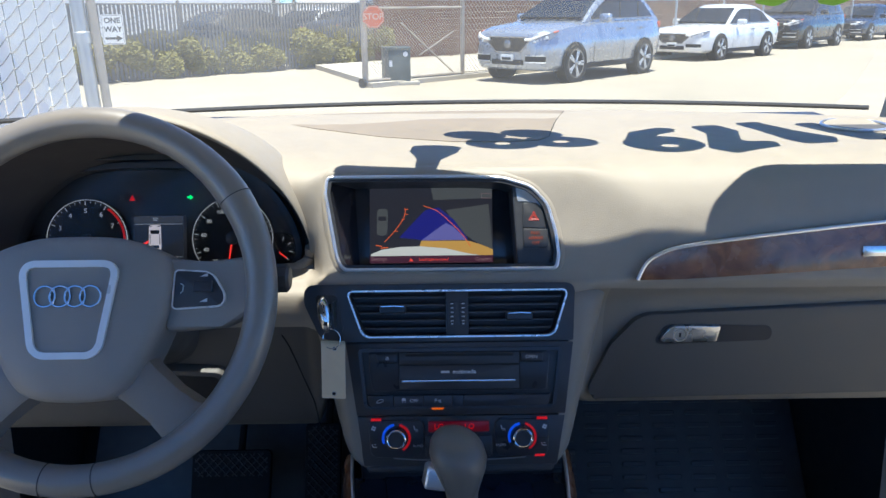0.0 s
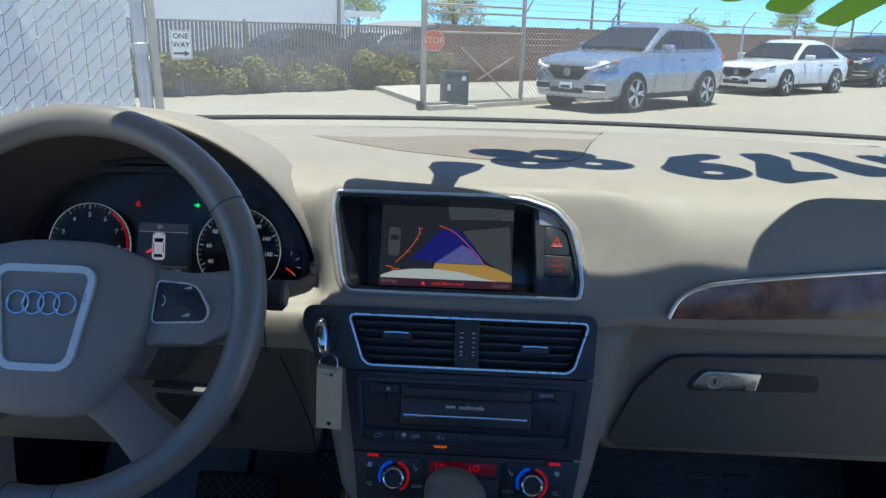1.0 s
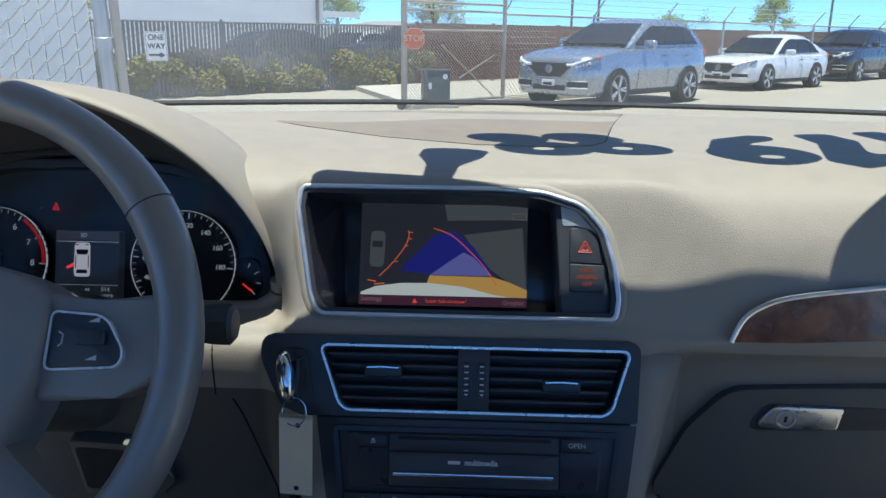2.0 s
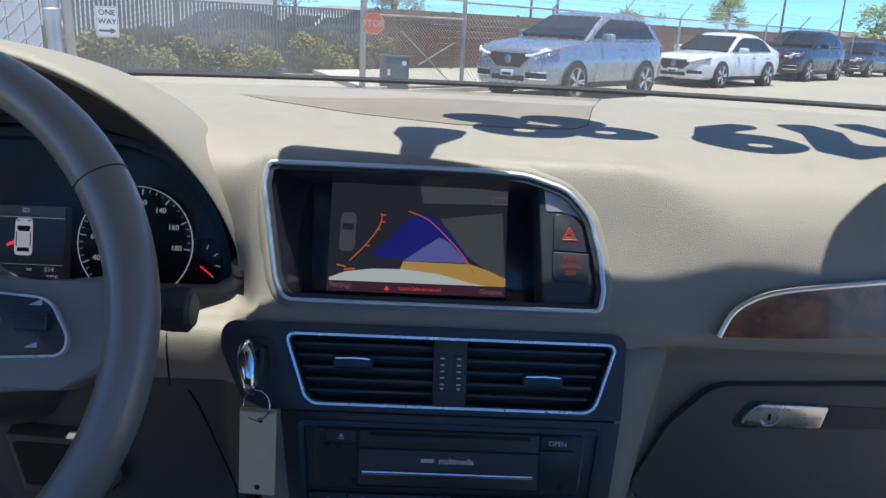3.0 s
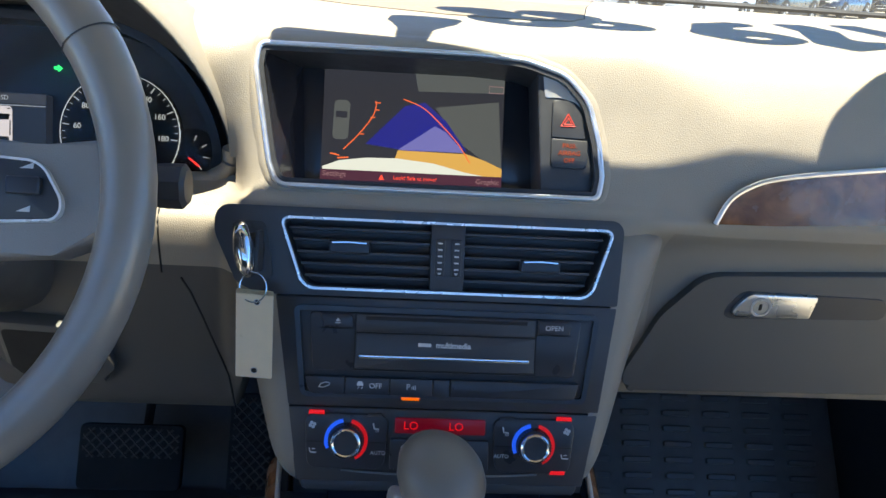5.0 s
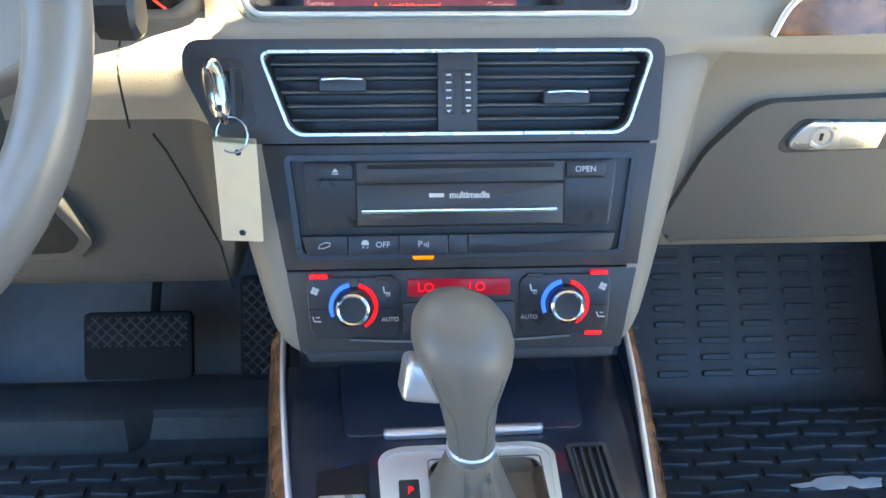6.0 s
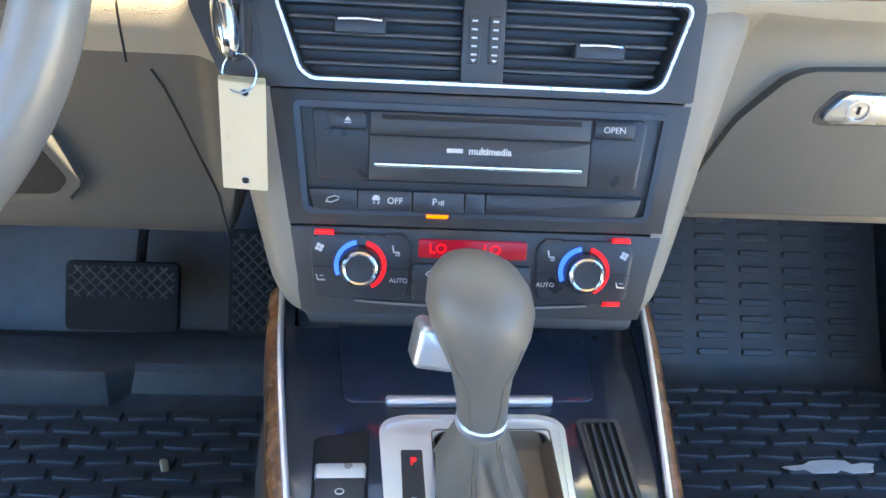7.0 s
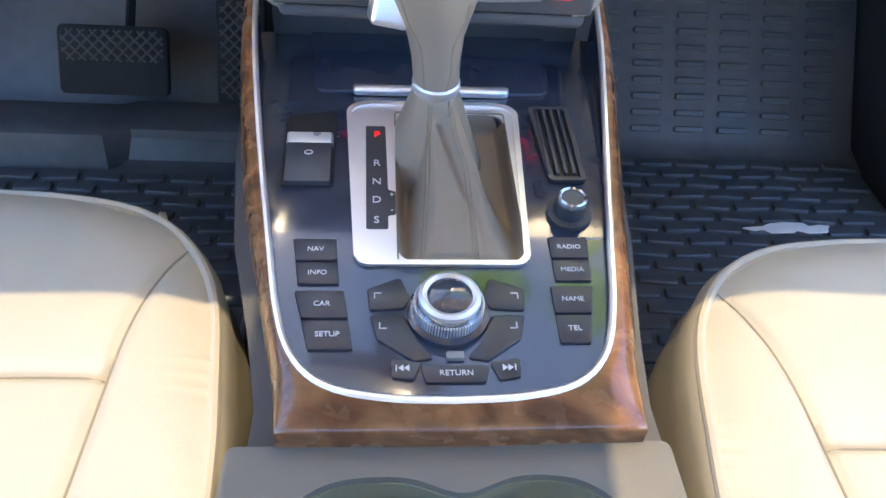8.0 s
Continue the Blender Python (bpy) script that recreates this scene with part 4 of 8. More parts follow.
def screen():
    s = thing("dashboard_screen", SCREEN, "lit colour screen in a chrome frame showing a rear view", "screen")
    fr = SCREEN_EDGE
    mid = offset(fr, 0.0018)
    part("chrome_frame", tube([(x, y, 0.0012) for x, y in mid], 0.0024, 10, True), M_SATIN, s, "bright metal frame", 60)
    part("frame_seat", prism(fr, -0.008, 0.0006, 0.0, 3, hole=offset(fr, 0.0036)), M_BLACK, s)
    inn = offset(fr, 0.0034)
    part("hood_wall", prism(inn, -0.066, 0.0015, 0.0, hole=offset(inn, 0.0045)), M_BLACK, s, "black inner wall")
    part("back_panel", prism(offset(inn, -0.0005), -0.072, -0.064), M_BLACK, s)
    # glossy bezel, tilted behind the frame
    bez = rounded([(-0.137, 0.006), (0.0815, 0.006), (0.0815, 0.116), (-0.152, 0.116)], 0.004)
    part("bezel", prism(bez, -0.064, -0.052, 0.001), M_BEZEL, s, "glossy black bezel")
    # sloping glossy flank beside the display
    part("side_wall", loft([[(x0, y, -0.002), (x1, y, -0.051), (x1 - 0.004, y, -0.054), (x0 - 0.004, y, -0.006)] for x0, x1, y in ((-0.1395, -0.1225, 0.008), (-0.1560, -0.1285, 0.115))]), M_BEZEL, s, "sloping glossy black flank")
    w = prism(rounded([(0.0795, 0.004), (0.126, 0.004), (0.129, 0.022), (0.1255, 0.050), (0.1162, 0.084), (0.0965, 0.1055), (0.073, 0.1135)], [0.004, 0.006, 0.02, 0.05, 0.03, 0.02, 0.004]), -0.064, -0.0045, 0.002, 3)
    wing = part("button_wing", w, M_PANEL, s, "black wing with two buttons")
    # silver plate imitates light reflected off the black wing
    part("wing_sheen_plate", prism(rounded([(0.0775, 0.1135), (0.0800, 0.0875), (0.0920, 0.0885), (0.1060, 0.0850), (0.1165, 0.0760), (0.1120, 0.0880), (0.1030, 0.0995), (0.0920, 0.1075)], 0.003), -0.005, -0.0038, 0.0004), M_SILVERP, s, "silver wedge imitating the sheen on the wing corner")
    hz = button("hazard_button", rounded([(0.0865, 0.0545), (0.1155, 0.0535), (0.1105, 0.078), (0.1, 0.0855), (0.0865, 0.086)], [0.001, 0.001, 0.008, 0.008, 0.003]), -0.006, -0.0015, s, 0.0012, M_BLACK, "hazard button with red triangle")
    for a, r in ((0.0068, 0.0006), (0.0036, 0.0005)):
        part("hazard_triangle", tube([(0.1 + a * math.cos(radians(90 + 120 * i)), 0.0675 + a * math.sin(radians(90 + 120 * i)), -0.0013) for i in range(3)], r, 5, True), M_LCDRED, hz)
    pb = button("airbag_button", rounded([(0.0865, 0.0285), (0.1175, 0.0285), (0.1175, 0.0525), (0.0865, 0.0535)], [0.004, 0.006, 0.001, 0.001]), -0.006, -0.0015, s, 0.0012, M_BLACK, "airbag warning lamp panel")
    for i, word in enumerate(("PASS.", "AIRBAG", "OFF")):
        lettering("warning_word", word, 0.0054, M_LCDDIM, pb, 0.102, 0.0475 - 0.0062 * i, -0.0013)
    # picture on the display
    X0, X1, Y0, Y1, Z = -0.1094, 0.0516, 0.0150, 0.1135, -0.0500
    lcd = part("display", prism(rect(X0, Y0, X1, Y1, 0.001), Z - 0.0025, Z), M_LCD, s, "lit display with rear camera picture")

    def q(pts, mat, k, nm="picture_area"):
        o = [(X0 + (X1 - X0) * a, Y1 - (Y1 - Y0) * b) for a, b in pts]
        part(nm, prism(o[::-1], Z, Z + 0.0002 * k), mat, lcd, smooth=0)
    q([(0.5, 0.0), (1.0, 0.0), (1.0, 0.14), (0.52, 0.16)], M_LCDGREY, 1)
    q([(0.62, 0.3), (0.97, 0.22), (1.0, 0.88), (0.75, 0.6)], M_LCDGREY, 1)
    q([(0.24, 0.66), (0.45, 0.30), (0.56, 0.26), (0.68, 0.42), (0.8, 0.68), (0.5, 0.71)], M_LCDBLUE, 2)
    q([(0.42, 0.70), (0.62, 0.47), (0.68, 0.52), (0.79, 0.70)], M_LCDLILAC, 3)
    q([(0.40, 0.80), (0.42, 0.705), (0.8, 0.71), (0.9, 0.76), (1.0, 0.83), (1.0, 0.955), (0.8, 0.90)], M_LCDYEL, 3)
    q([(0.01, 0.88), (0.10, 0.82), (0.25, 0.785), (0.42, 0.78), (0.62, 0.81), (0.8, 0.88), (0.9, 0.905), (0.9, 0.91), (0.01, 0.91)], M_LCDWHITE, 4)
    q([(0, 0.905), (1, 0.905), (1, 1), (0, 1)], M_LCDBAR, 6)

    def line(pts, r=0.0005):
        P = [(X0 + (X1 - X0) * a, Y1 - (Y1 - Y0) * b, Z + 0.0012) for a, b in pts]
        part("guide_line", tube(spline(P, 4), r, 5), M_LCDORANGE, lcd)
    line([(0.12, 0.72), (0.2, 0.58), (0.27, 0.42), (0.29, 0.32), (0.285, 0.27)])
    line([(0.44, 0.24), (0.55, 0.31), (0.65, 0.45), (0.75, 0.62), (0.82, 0.79)])
    for a, b in ((0.205, 0.575), (0.262, 0.42), (0.285, 0.35), (0.29, 0.285)):
        line([(a, b), (a + 0.025, b)])
    line([(0.05, 0.76), (0.10, 0.775)], 0.0007)
    line([(0.09, 0.80), (0.15, 0.79)], 0.0007)
    # small car sign
    part("car_sign", prism(rounded([(X0 + 0.009, Y1 - 0.062), (X0 + 0.023, Y1 - 0.062), (X0 + 0.024, Y1 - 0.027), (X0 + 0.010, Y1 - 0.027)], 0.004), Z, Z + 0.0006), M_LCDGREY, lcd)
    part("car_sign_window", prism(rect(X0 + 0.0115, Y1 - 0.043, X0 + 0.0215, Y1 - 0.037, 0.001), Z + 0.0006, Z + 0.0009), M_LCD, lcd)
    part("mode_frame", tube([(X1 - 0.014, Y1 - 0.008, Z + 0.001), (X1 - 0.001, Y1 - 0.008, Z + 0.001), (X1 - 0.001, Y1 - 0.014, Z + 0.001), (X1 - 0.014, Y1 - 0.014, Z + 0.001)], 0.0003, 5, True), M_LCDTEXT, lcd)
    lettering("screen_word", "Look! Safe to move?", 0.0047, M_LCDRED, lcd, X0 + 0.52 * (X1 - X0), Y0 + 0.0042, Z + 0.0014)
    part("warning_sign", prism([(X0 + 0.0515, Y0 + 0.0022), (X0 + 0.0565, Y0 + 0.0022), (X0 + 0.054, Y0 + 0.0066)], Z + 0.0012, Z + 0.0015), M_LCDRED, lcd)
    lettering("screen_word", "Settings", 0.0066, M_LCDTEXT, lcd, X0 + 0.002, Y0 + 0.0055, Z + 0.0014, align="LEFT")
    lettering("screen_word", "Graphic", 0.0066, M_LCDTEXT, lcd, X1 - 0.002, Y0 + 0.0042, Z + 0.0014, align="RIGHT")


screen()

# ---- steering wheel, column and instruments ----
def steering_wheel():
    w = thing("steering_wheel", WHEEL, "dark brown leather four-spoke steering wheel with a silver badge frame", "steering wheel")
    R = 0.1855
    rings = []
    for i in range(72):
        a = 2 * math.pi * i / 72
        fat = 0.0162 + 0.0014 * math.exp(-((math.degrees(a) - 35) / 14) ** 2) + 0.0014 * math.exp(-((math.degrees(a) - 145) / 14) ** 2)
        rings.append([((R + fat * math.cos(b)) * math.cos(a), (R + fat * math.cos(b)) * math.sin(a), fat * 1.08 * math.sin(b)) for b in [2 * math.pi * j / 20 for j in range(20)]])
    rings.append(rings[0])
    bm = loft(rings, True, False)
    bmesh.ops.remove_doubles(bm, verts=bm.verts, dist=1e-6)
    bm.transform(RIM)
    rim = part("rim", bm, M_WHEEL, w, "dark brown leather rim", 60)
    for deg in (33, 147, 262, 278):
        a = radians(deg)
        c = Vector((R * math.cos(a), R * math.sin(a), 0))
        u = Vector((math.cos(a), math.sin(a), 0))
        rr = 0.0181 if deg < 180 else 0.0166
        part("rim_seam", tube([c + u * rr * math.cos(b) + Vector((0, 0, rr * 1.06 * math.sin(b))) for b in [2 * math.pi * j / 24 for j in range(24)]], 0.0006, 5, True), M_BLACK, rim, m=RIM)
    # airbag pad
    half = [(0.0, 0.058), (0.04, 0.056), (0.078, 0.045), (0.094, 0.03), (0.0965, 0.005), (0.092, -0.025), (0.078, -0.062), (0.058, -0.095), (0.036, -0.108), (0.0, -0.111)]
    right = [(p.x, p.y) for p in spline([(x, y, 0) for x, y in half], 4)]
    ol = right + [(-x, y) for x, y in right[-2:0:-1]]
    cen = Vector((0, -0.025))
    rings = []
    for k, z in ((1.0, -0.03), (1.0, 0.012), (0.985, 0.020), (0.95, 0.026), (0.85, 0.031), (0.6, 0.035), (0.3, 0.0365), (0.05, 0.037)):
        rings.append([(cen.x + (x - cen.x) * k, cen.y + (y - cen.y) * k, z) for x, y in ol])
    pad = part("airbag_pad", loft(rings), M_WHEELPAD, w, "dark brown airbag cover", 60)
    sh = rounded([(-0.035, -0.068), (0.035, -0.068), (0.0515, 0.03), (-0.0515, 0.03)], [0.017, 0.017, 0.014, 0.014], 6)
    part("badge_frame", prism(sh, 0.028, 0.0395, 0.0022, 3, hole=offset(sh, 0.0068)), M_TRIMSILVER, pad, "satin silver badge frame", 50)
    part("badge_field", prism(offset(sh, 0.0064), 0.03, 0.0365, 0.0), M_WHEELPAD, pad)
    for i in range(4):
        x = -0.0225 + 0.015 * i
        part("badge_ring", tube([(x + 0.0103 * math.cos(a), -0.006 + 0.0103 * math.sin(a), 0.038) for a in [2 * math.pi * j / 28 for j in range(28)]], 0.0013, 6, True), M_CHROME, pad, "plain chrome ring")
    for s in (-1, 1):
        # switch spoke
        o = [(s * x, y) for x, y in ((0.088, 0.036), (0.13, 0.031), (0.172, 0.037), (0.180, 0.012), (0.174, -0.024), (0.145, -0.036), (0.088, -0.04))]
        part("spoke", prism(rounded(o if s > 0 else o[::-1], 0.006), -0.016, 0.012, 0.005, 3), M_WHEELPAD, w, "dark brown spoke")
        o = [(s * x, y) for x, y in ((0.0985, 0.022), (0.136, 0.0195), (0.150, -0.004), (0.148, -0.015), (0.0965, -0.018))]
        o = rounded(o if s > 0 else o[::-1], [0.004, 0.014, 0.012, 0.008, 0.004] if s > 0 else [0.004, 0.008, 0.012, 0.014, 0.004], 7)
        sw = part("switch_panel", prism(o, 0.01, 0.0165, 0.0015), M_BLACK, w, "black switch panel")
        part("switch_frame", prism(offset(o, -0.0009), 0.012, 0.0172, 0.0005, 2, hole=offset(o, 0.0006)), M_TRIMSILVER, sw, "silver edge")
        part("roller", box(s * 0.128, 0.0045, 0.018, 0.020, 0.011, 0.006, 0.002, 3), M_BUTTON, sw, "volume roller")
        for y in (0.0165, -0.0095):
            part("volume_sign", prism([(s * 0.128 - 0.004, y - 0.0015), (s * 0.128 + 0.004, y - 0.0015), (s * 0.128 + 0.004, y + 0.0022)], 0.0163, 0.0169), M_PRINT, sw)
        part("voice_sign", tube([(s * 0.1045, 0.008, 0.0168), (s * 0.1075, 0.006, 0.0168), (s * 0.107, 0.0, 0.0168), (s * 0.1045, -0.002, 0.0168)], 0.0006, 5), M_PRINT, sw)
        # lower spoke
        rings = []
        for t, wd in ((0.0, 0.030), (0.3, 0.026), (0.6, 0.025), (0.85, 0.029), (1.0, 0.040)):
            c = Vector((s * 0.045, -0.075, 0)).lerp(Vector((s * 0.117, -0.140, 0)), t)
            d = Vector((s * 0.067, -0.059, 0)).normalized()
            n = Vector((-d.y, d.x, 0))
            zz = 0.018 - 0.012 * t
            rings.append([tuple(c + n * wd * k) [:2] + (z,) for k, z in ((-1, -0.012), (-0.85, zz - 0.003), (-0.6, zz), (0.6, zz), (0.85, zz - 0.003), (1, -0.012))])
        part("lower_spoke", loft(rings), material("spoke_grey_plastic", (0.235, 0.21, 0.185), 0.45, vary=0.05, bump=0.2, bump_scale=700) if s < 0 else bpy.data.materials["spoke_grey_plastic"], w, "lighter brown lower spoke", 40)
    # column shroud and stalks
    col = thing("steering_column", WHEEL, "beige steering column shroud with black stalks", "steering column")
    rings = []
    for z, hw, hh in ((-0.03, 0.045, 0.045), (-0.045, 0.058, 0.056), (-0.12, 0.066, 0.062), (-0.2, 0.07, 0.066)):
        rings.append([(hw * math.copysign(abs(math.cos(a)) ** 0.7, math.cos(a)), -0.006 + hh * math.copysign(abs(math.sin(a)) ** 0.7, math.sin(a)), z) for a in [2 * math.pi * j / 28 for j in range(28)]])
    part("shroud", loft(rings), M_DASHSHADED, col, "beige column shroud, darkened for shade", 50)
    for s in (-1, 1):
        part("stalk", tube(spline([(s * 0.055, 0.005, -0.085), (s * 0.12, 0.014, -0.080), (s * 0.177, 0.022, -0.074)], 4), [0.007] * 5 + [0.009] * 4, 12), M_BLACK, col, "black stalk")
        tip = part("stalk_tip", lathe([(0.010, -0.012), (0.0155, -0.010), (0.0165, 0.0), (0.0165, 0.011), (0.013, 0.014), (0.0, 0.014)], 8, pose(s * 0.186, 0.023, -0.073, 0, 90 * s, 0)), M_BLACK, col, "black switch barrel")
        part("shroud_gap", box(s * 0.06, -0.02, -0.08, 0.012, 0.006, 0.05, 0.002), M_DEEP, col)


steering_wheel()


M_RING = glowing("lit_gauge_ring", (0.62, 0.64, 0.68), 0.22, 0.6)


def instruments():
    F = pose(-0.401, 1.054, 0.988, 74)
    c = thing("instrument_cluster", F, "dark instrument cluster with two dials and a lit display", "instrument cluster")
    half = [(0.0, 0.098), (0.09, 0.094), (0.14, 0.075), (0.175, 0.035), (0.193, -0.01), (0.188, -0.035), (0.16, -0.052), (0.0, -0.06)]
    right = [(p.x, p.y) for p in spline([(x, y, 0) for x, y in half], 4)]
    ol = (right + [(-x, y) for x, y in right[-2:0:-1]])[::-1]
    part("housing", prism(offset(ol, -0.02), -0.06, -0.028), M_BLACK, c, "black housing")
    part("bezel", prism(offset(ol, -0.004), -0.03, 0.004, 0.002, 2, hole=offset(ol, 0.004)), M_BLACK, c)
    part("lower_bezel", box(0, -0.060, 0.0, 0.36, 0.008, 0.02, 0.003), M_DASH, c, "pale lower bezel")
    for x, big, a0, span in ((-0.0985, [str(i) for i in range(9)], 252, 256), (0.1, ["", "20", "40", "60", "80", "100", "120", "140", "160", "180"], 262, 267)):
        d = part("dial", lathe([(0.055, -0.028), (0.055, -0.016), (0.0, -0.016)], 48, pose(x, -0.002, 0)), M_DEEP, c, "black gauge dial")
        part("dial_ring", lathe([(0.0544, -0.018), (0.0544, -0.0152), (0.0547, -0.0149), (0.0550, -0.0152), (0.0550, -0.018)], 56, pose(x, -0.002, 0)), M_RING, d, "thin lit ring")
        n = len(big)
        if n < 10:
            part("red_zone", tube([(x + 0.0512 * math.cos(a), -0.002 + 0.0512 * math.sin(a), -0.0154) for a in [radians(a0 - span * (0.77 + 0.23 * i / 12)) for i in range(13)]], 0.0016, 5), M_REDARC, d, "red zone of the rev counter")
        for i in range(n):
            a = radians(a0 - span * i / (n - 1))
            part("tick", box(0.0500, 0, 0, 0.006, 0.0011, 0.0004, m=pose(x, -0.002, -0.0155, 0, 0, math.degrees(a))), M_WHITEGLOW, d)
            if big[i]:
                lettering("numeral", big[i], 0.0088 if n < 10 else 0.0072, M_WHITEGLOW, d, x + 0.0395 * math.cos(a), -0.002 + 0.0395 * math.sin(a), -0.0155, bold=0.0001)
            if i < n - 1:
                for k in (1, 2, 3):
                    b = a - radians(span / (n - 1)) * k / 4
                    part("tick", box(0.0515, 0, 0, 0.003, 0.0006, 0.0004, m=pose(x, -0.002, -0.0155, 0, 0, math.degrees(b))), M_NEEDLE if n < 10 and i >= 6 else M_WHITEGLOW, d)
        ang = 252 if n < 10 else 262
        nd = part("needle", prism([(-0.006, -0.0012), (0.04, -0.0006), (0.04, 0.0006), (-0.006, 0.0012)], -0.013, -0.0122, m=pose(x, -0.002, 0, 0, 0, ang)), M_NEEDLE, d, "red needle")
        part("needle_hub", lathe([(0.0085, -0.0155), (0.0085, -0.011), (0.006, -0.0095), (0.0, -0.0095)], 24, pose(x, -0.002, 0)), M_BLACK, d)
    dsp = part("display", prism(rect(-0.0335, -0.044, 0.0335, 0.030, 0.002), -0.028, -0.014), glowing("cluster_lcd", (0.004, 0.0045, 0.006), 1.0), c, "lit cluster display")
    pale = glowing("cluster_pale", (0.42, 0.38, 0.42), 0.45)
    lettering("display_word", "SD", 0.006, M_WHITEGLOW, dsp, -0.004, 0.025, -0.0138)
    part("display_line", box(0, 0.0185, -0.0138, 0.066, 0.0006, 0.0004), M_WHITEGLOW, dsp)
    part("display_line", box(0, -0.0265, -0.0138, 0.066, 0.0004, 0.0004), M_WHITEGLOW, dsp)
    cx, cy = -0.0052, 0.0055
    def plate(pts, r, z0, z1):
        return prism(rounded([(cx + x, cy + y) for x, y in pts], r, 4), z0, z1)
    sign = part("car_sign", plate([(-0.0078, -0.0235), (0.0078, -0.0235), (0.0085, -0.018), (0.0080, 0.012), (-0.0080, 0.012), (-0.0085, -0.018)], 0.0035, -0.014, -0.0134), pale, dsp, "pale car sign")
    part("sign_windscreen", plate([(-0.0052, -0.0005), (0.0052, -0.0005), (0.0066, 0.0048), (-0.0066, 0.0048)], 0.001, -0.0134, -0.0131), M_DEEP, sign)
    part("sign_rear_window", plate([(-0.0062, -0.0200), (0.0062, -0.0200), (0.0052, -0.0160), (-0.0052, -0.0160)], 0.001, -0.0134, -0.0131), M_DEEP, sign)
    for e in (-1, 1):
        part("sign_side_window", box(cx + e * 0.0066, cy - 0.0078, -0.0133, 0.0009, 0.0135, 0.0004), M_DEEP, sign)
        part("sign_lamp", box(cx + e * 0.0052, cy + 0.0098, -0.0133, 0.0032, 0.0010, 0.0004), M_DEEP, sign)
    part("door_sign", prism([(cx + x, cy + y) for x, y in ((-0.009, -0.009), (-0.0165, -0.0135), (-0.0155, -0.0155), (-0.0088, -0.0125))], -0.014, -0.0134), M_NEEDLE, dsp, "red open-door sign")
    lettering("display_word", "514", 0.0062, M_WHITEGLOW, dsp, 0.020, -0.031, -0.0138)
    lettering("display_word", "mi", 0.005, M_WHITEGLOW, dsp, 0.001, -0.031, -0.0138)
    lettering("display_word", "+77°F", 0.0062, M_WHITEGLOW, dsp, 0.021, -0.0385, -0.0138)
    for s in (-1, 1):
        part("sub_gauge", prism(disc(0.022, 24, s * 0.166, -0.016), -0.028, -0.019), M_DEEP, c)
        for i in range(4):
            a = radians(70 - 40 * i) if s > 0 else radians(110 + 40 * i)
            part("tick", box(0.016, 0, 0, 0.005, 0.001, 0.0004, m=pose(s * 0.163, -0.018, -0.0185, 0, 0, math.degrees(a))), M_WHITEGLOW, c)
        part("sub_needle", box(0.006, 0, 0, 0.013, 0.0014, 0.0006, m=pose(s * 0.163, -0.022, -0.018, 0, 0, -38 if s > 0 else 218)), M_NEEDLE, c, "red needle")
        ar = [(0, 0.003), (0.0035, 0), (0, -0.003), (0, -0.0012), (-0.0035, -0.0012), (-0.0035, 0.0012), (0, 0.0012)]
        part("indicator_arrow", prism([(s * x + (0.042 if s > 0 else -0.053), y + 0.0550) for x, y in (ar if s < 0 else ar[::-1])], -0.02, -0.017), M_GREEN if s > 0 else M_BLACK, c, "lit green arrow" if s > 0 else "unlit arrow")
    part("belt_lamp", prism([(-0.0405, 0.0510), (-0.0335, 0.0510), (-0.037, 0.0590)], -0.02, -0.017), M_RED, c, "lit red warning lamp")
    part("display_band", box(0, 0.025, -0.0139, 0.066, 0.009, 0.0003), glowing("cluster_band", (0.012, 0.0125, 0.015), 1.0), dsp)
    lens = part("lens", prism(offset(ol, 0.002), 0.0, 0.0012, m=None), M_LENS, c, "clear lens")
    lens.visible_shadow = False


instruments()

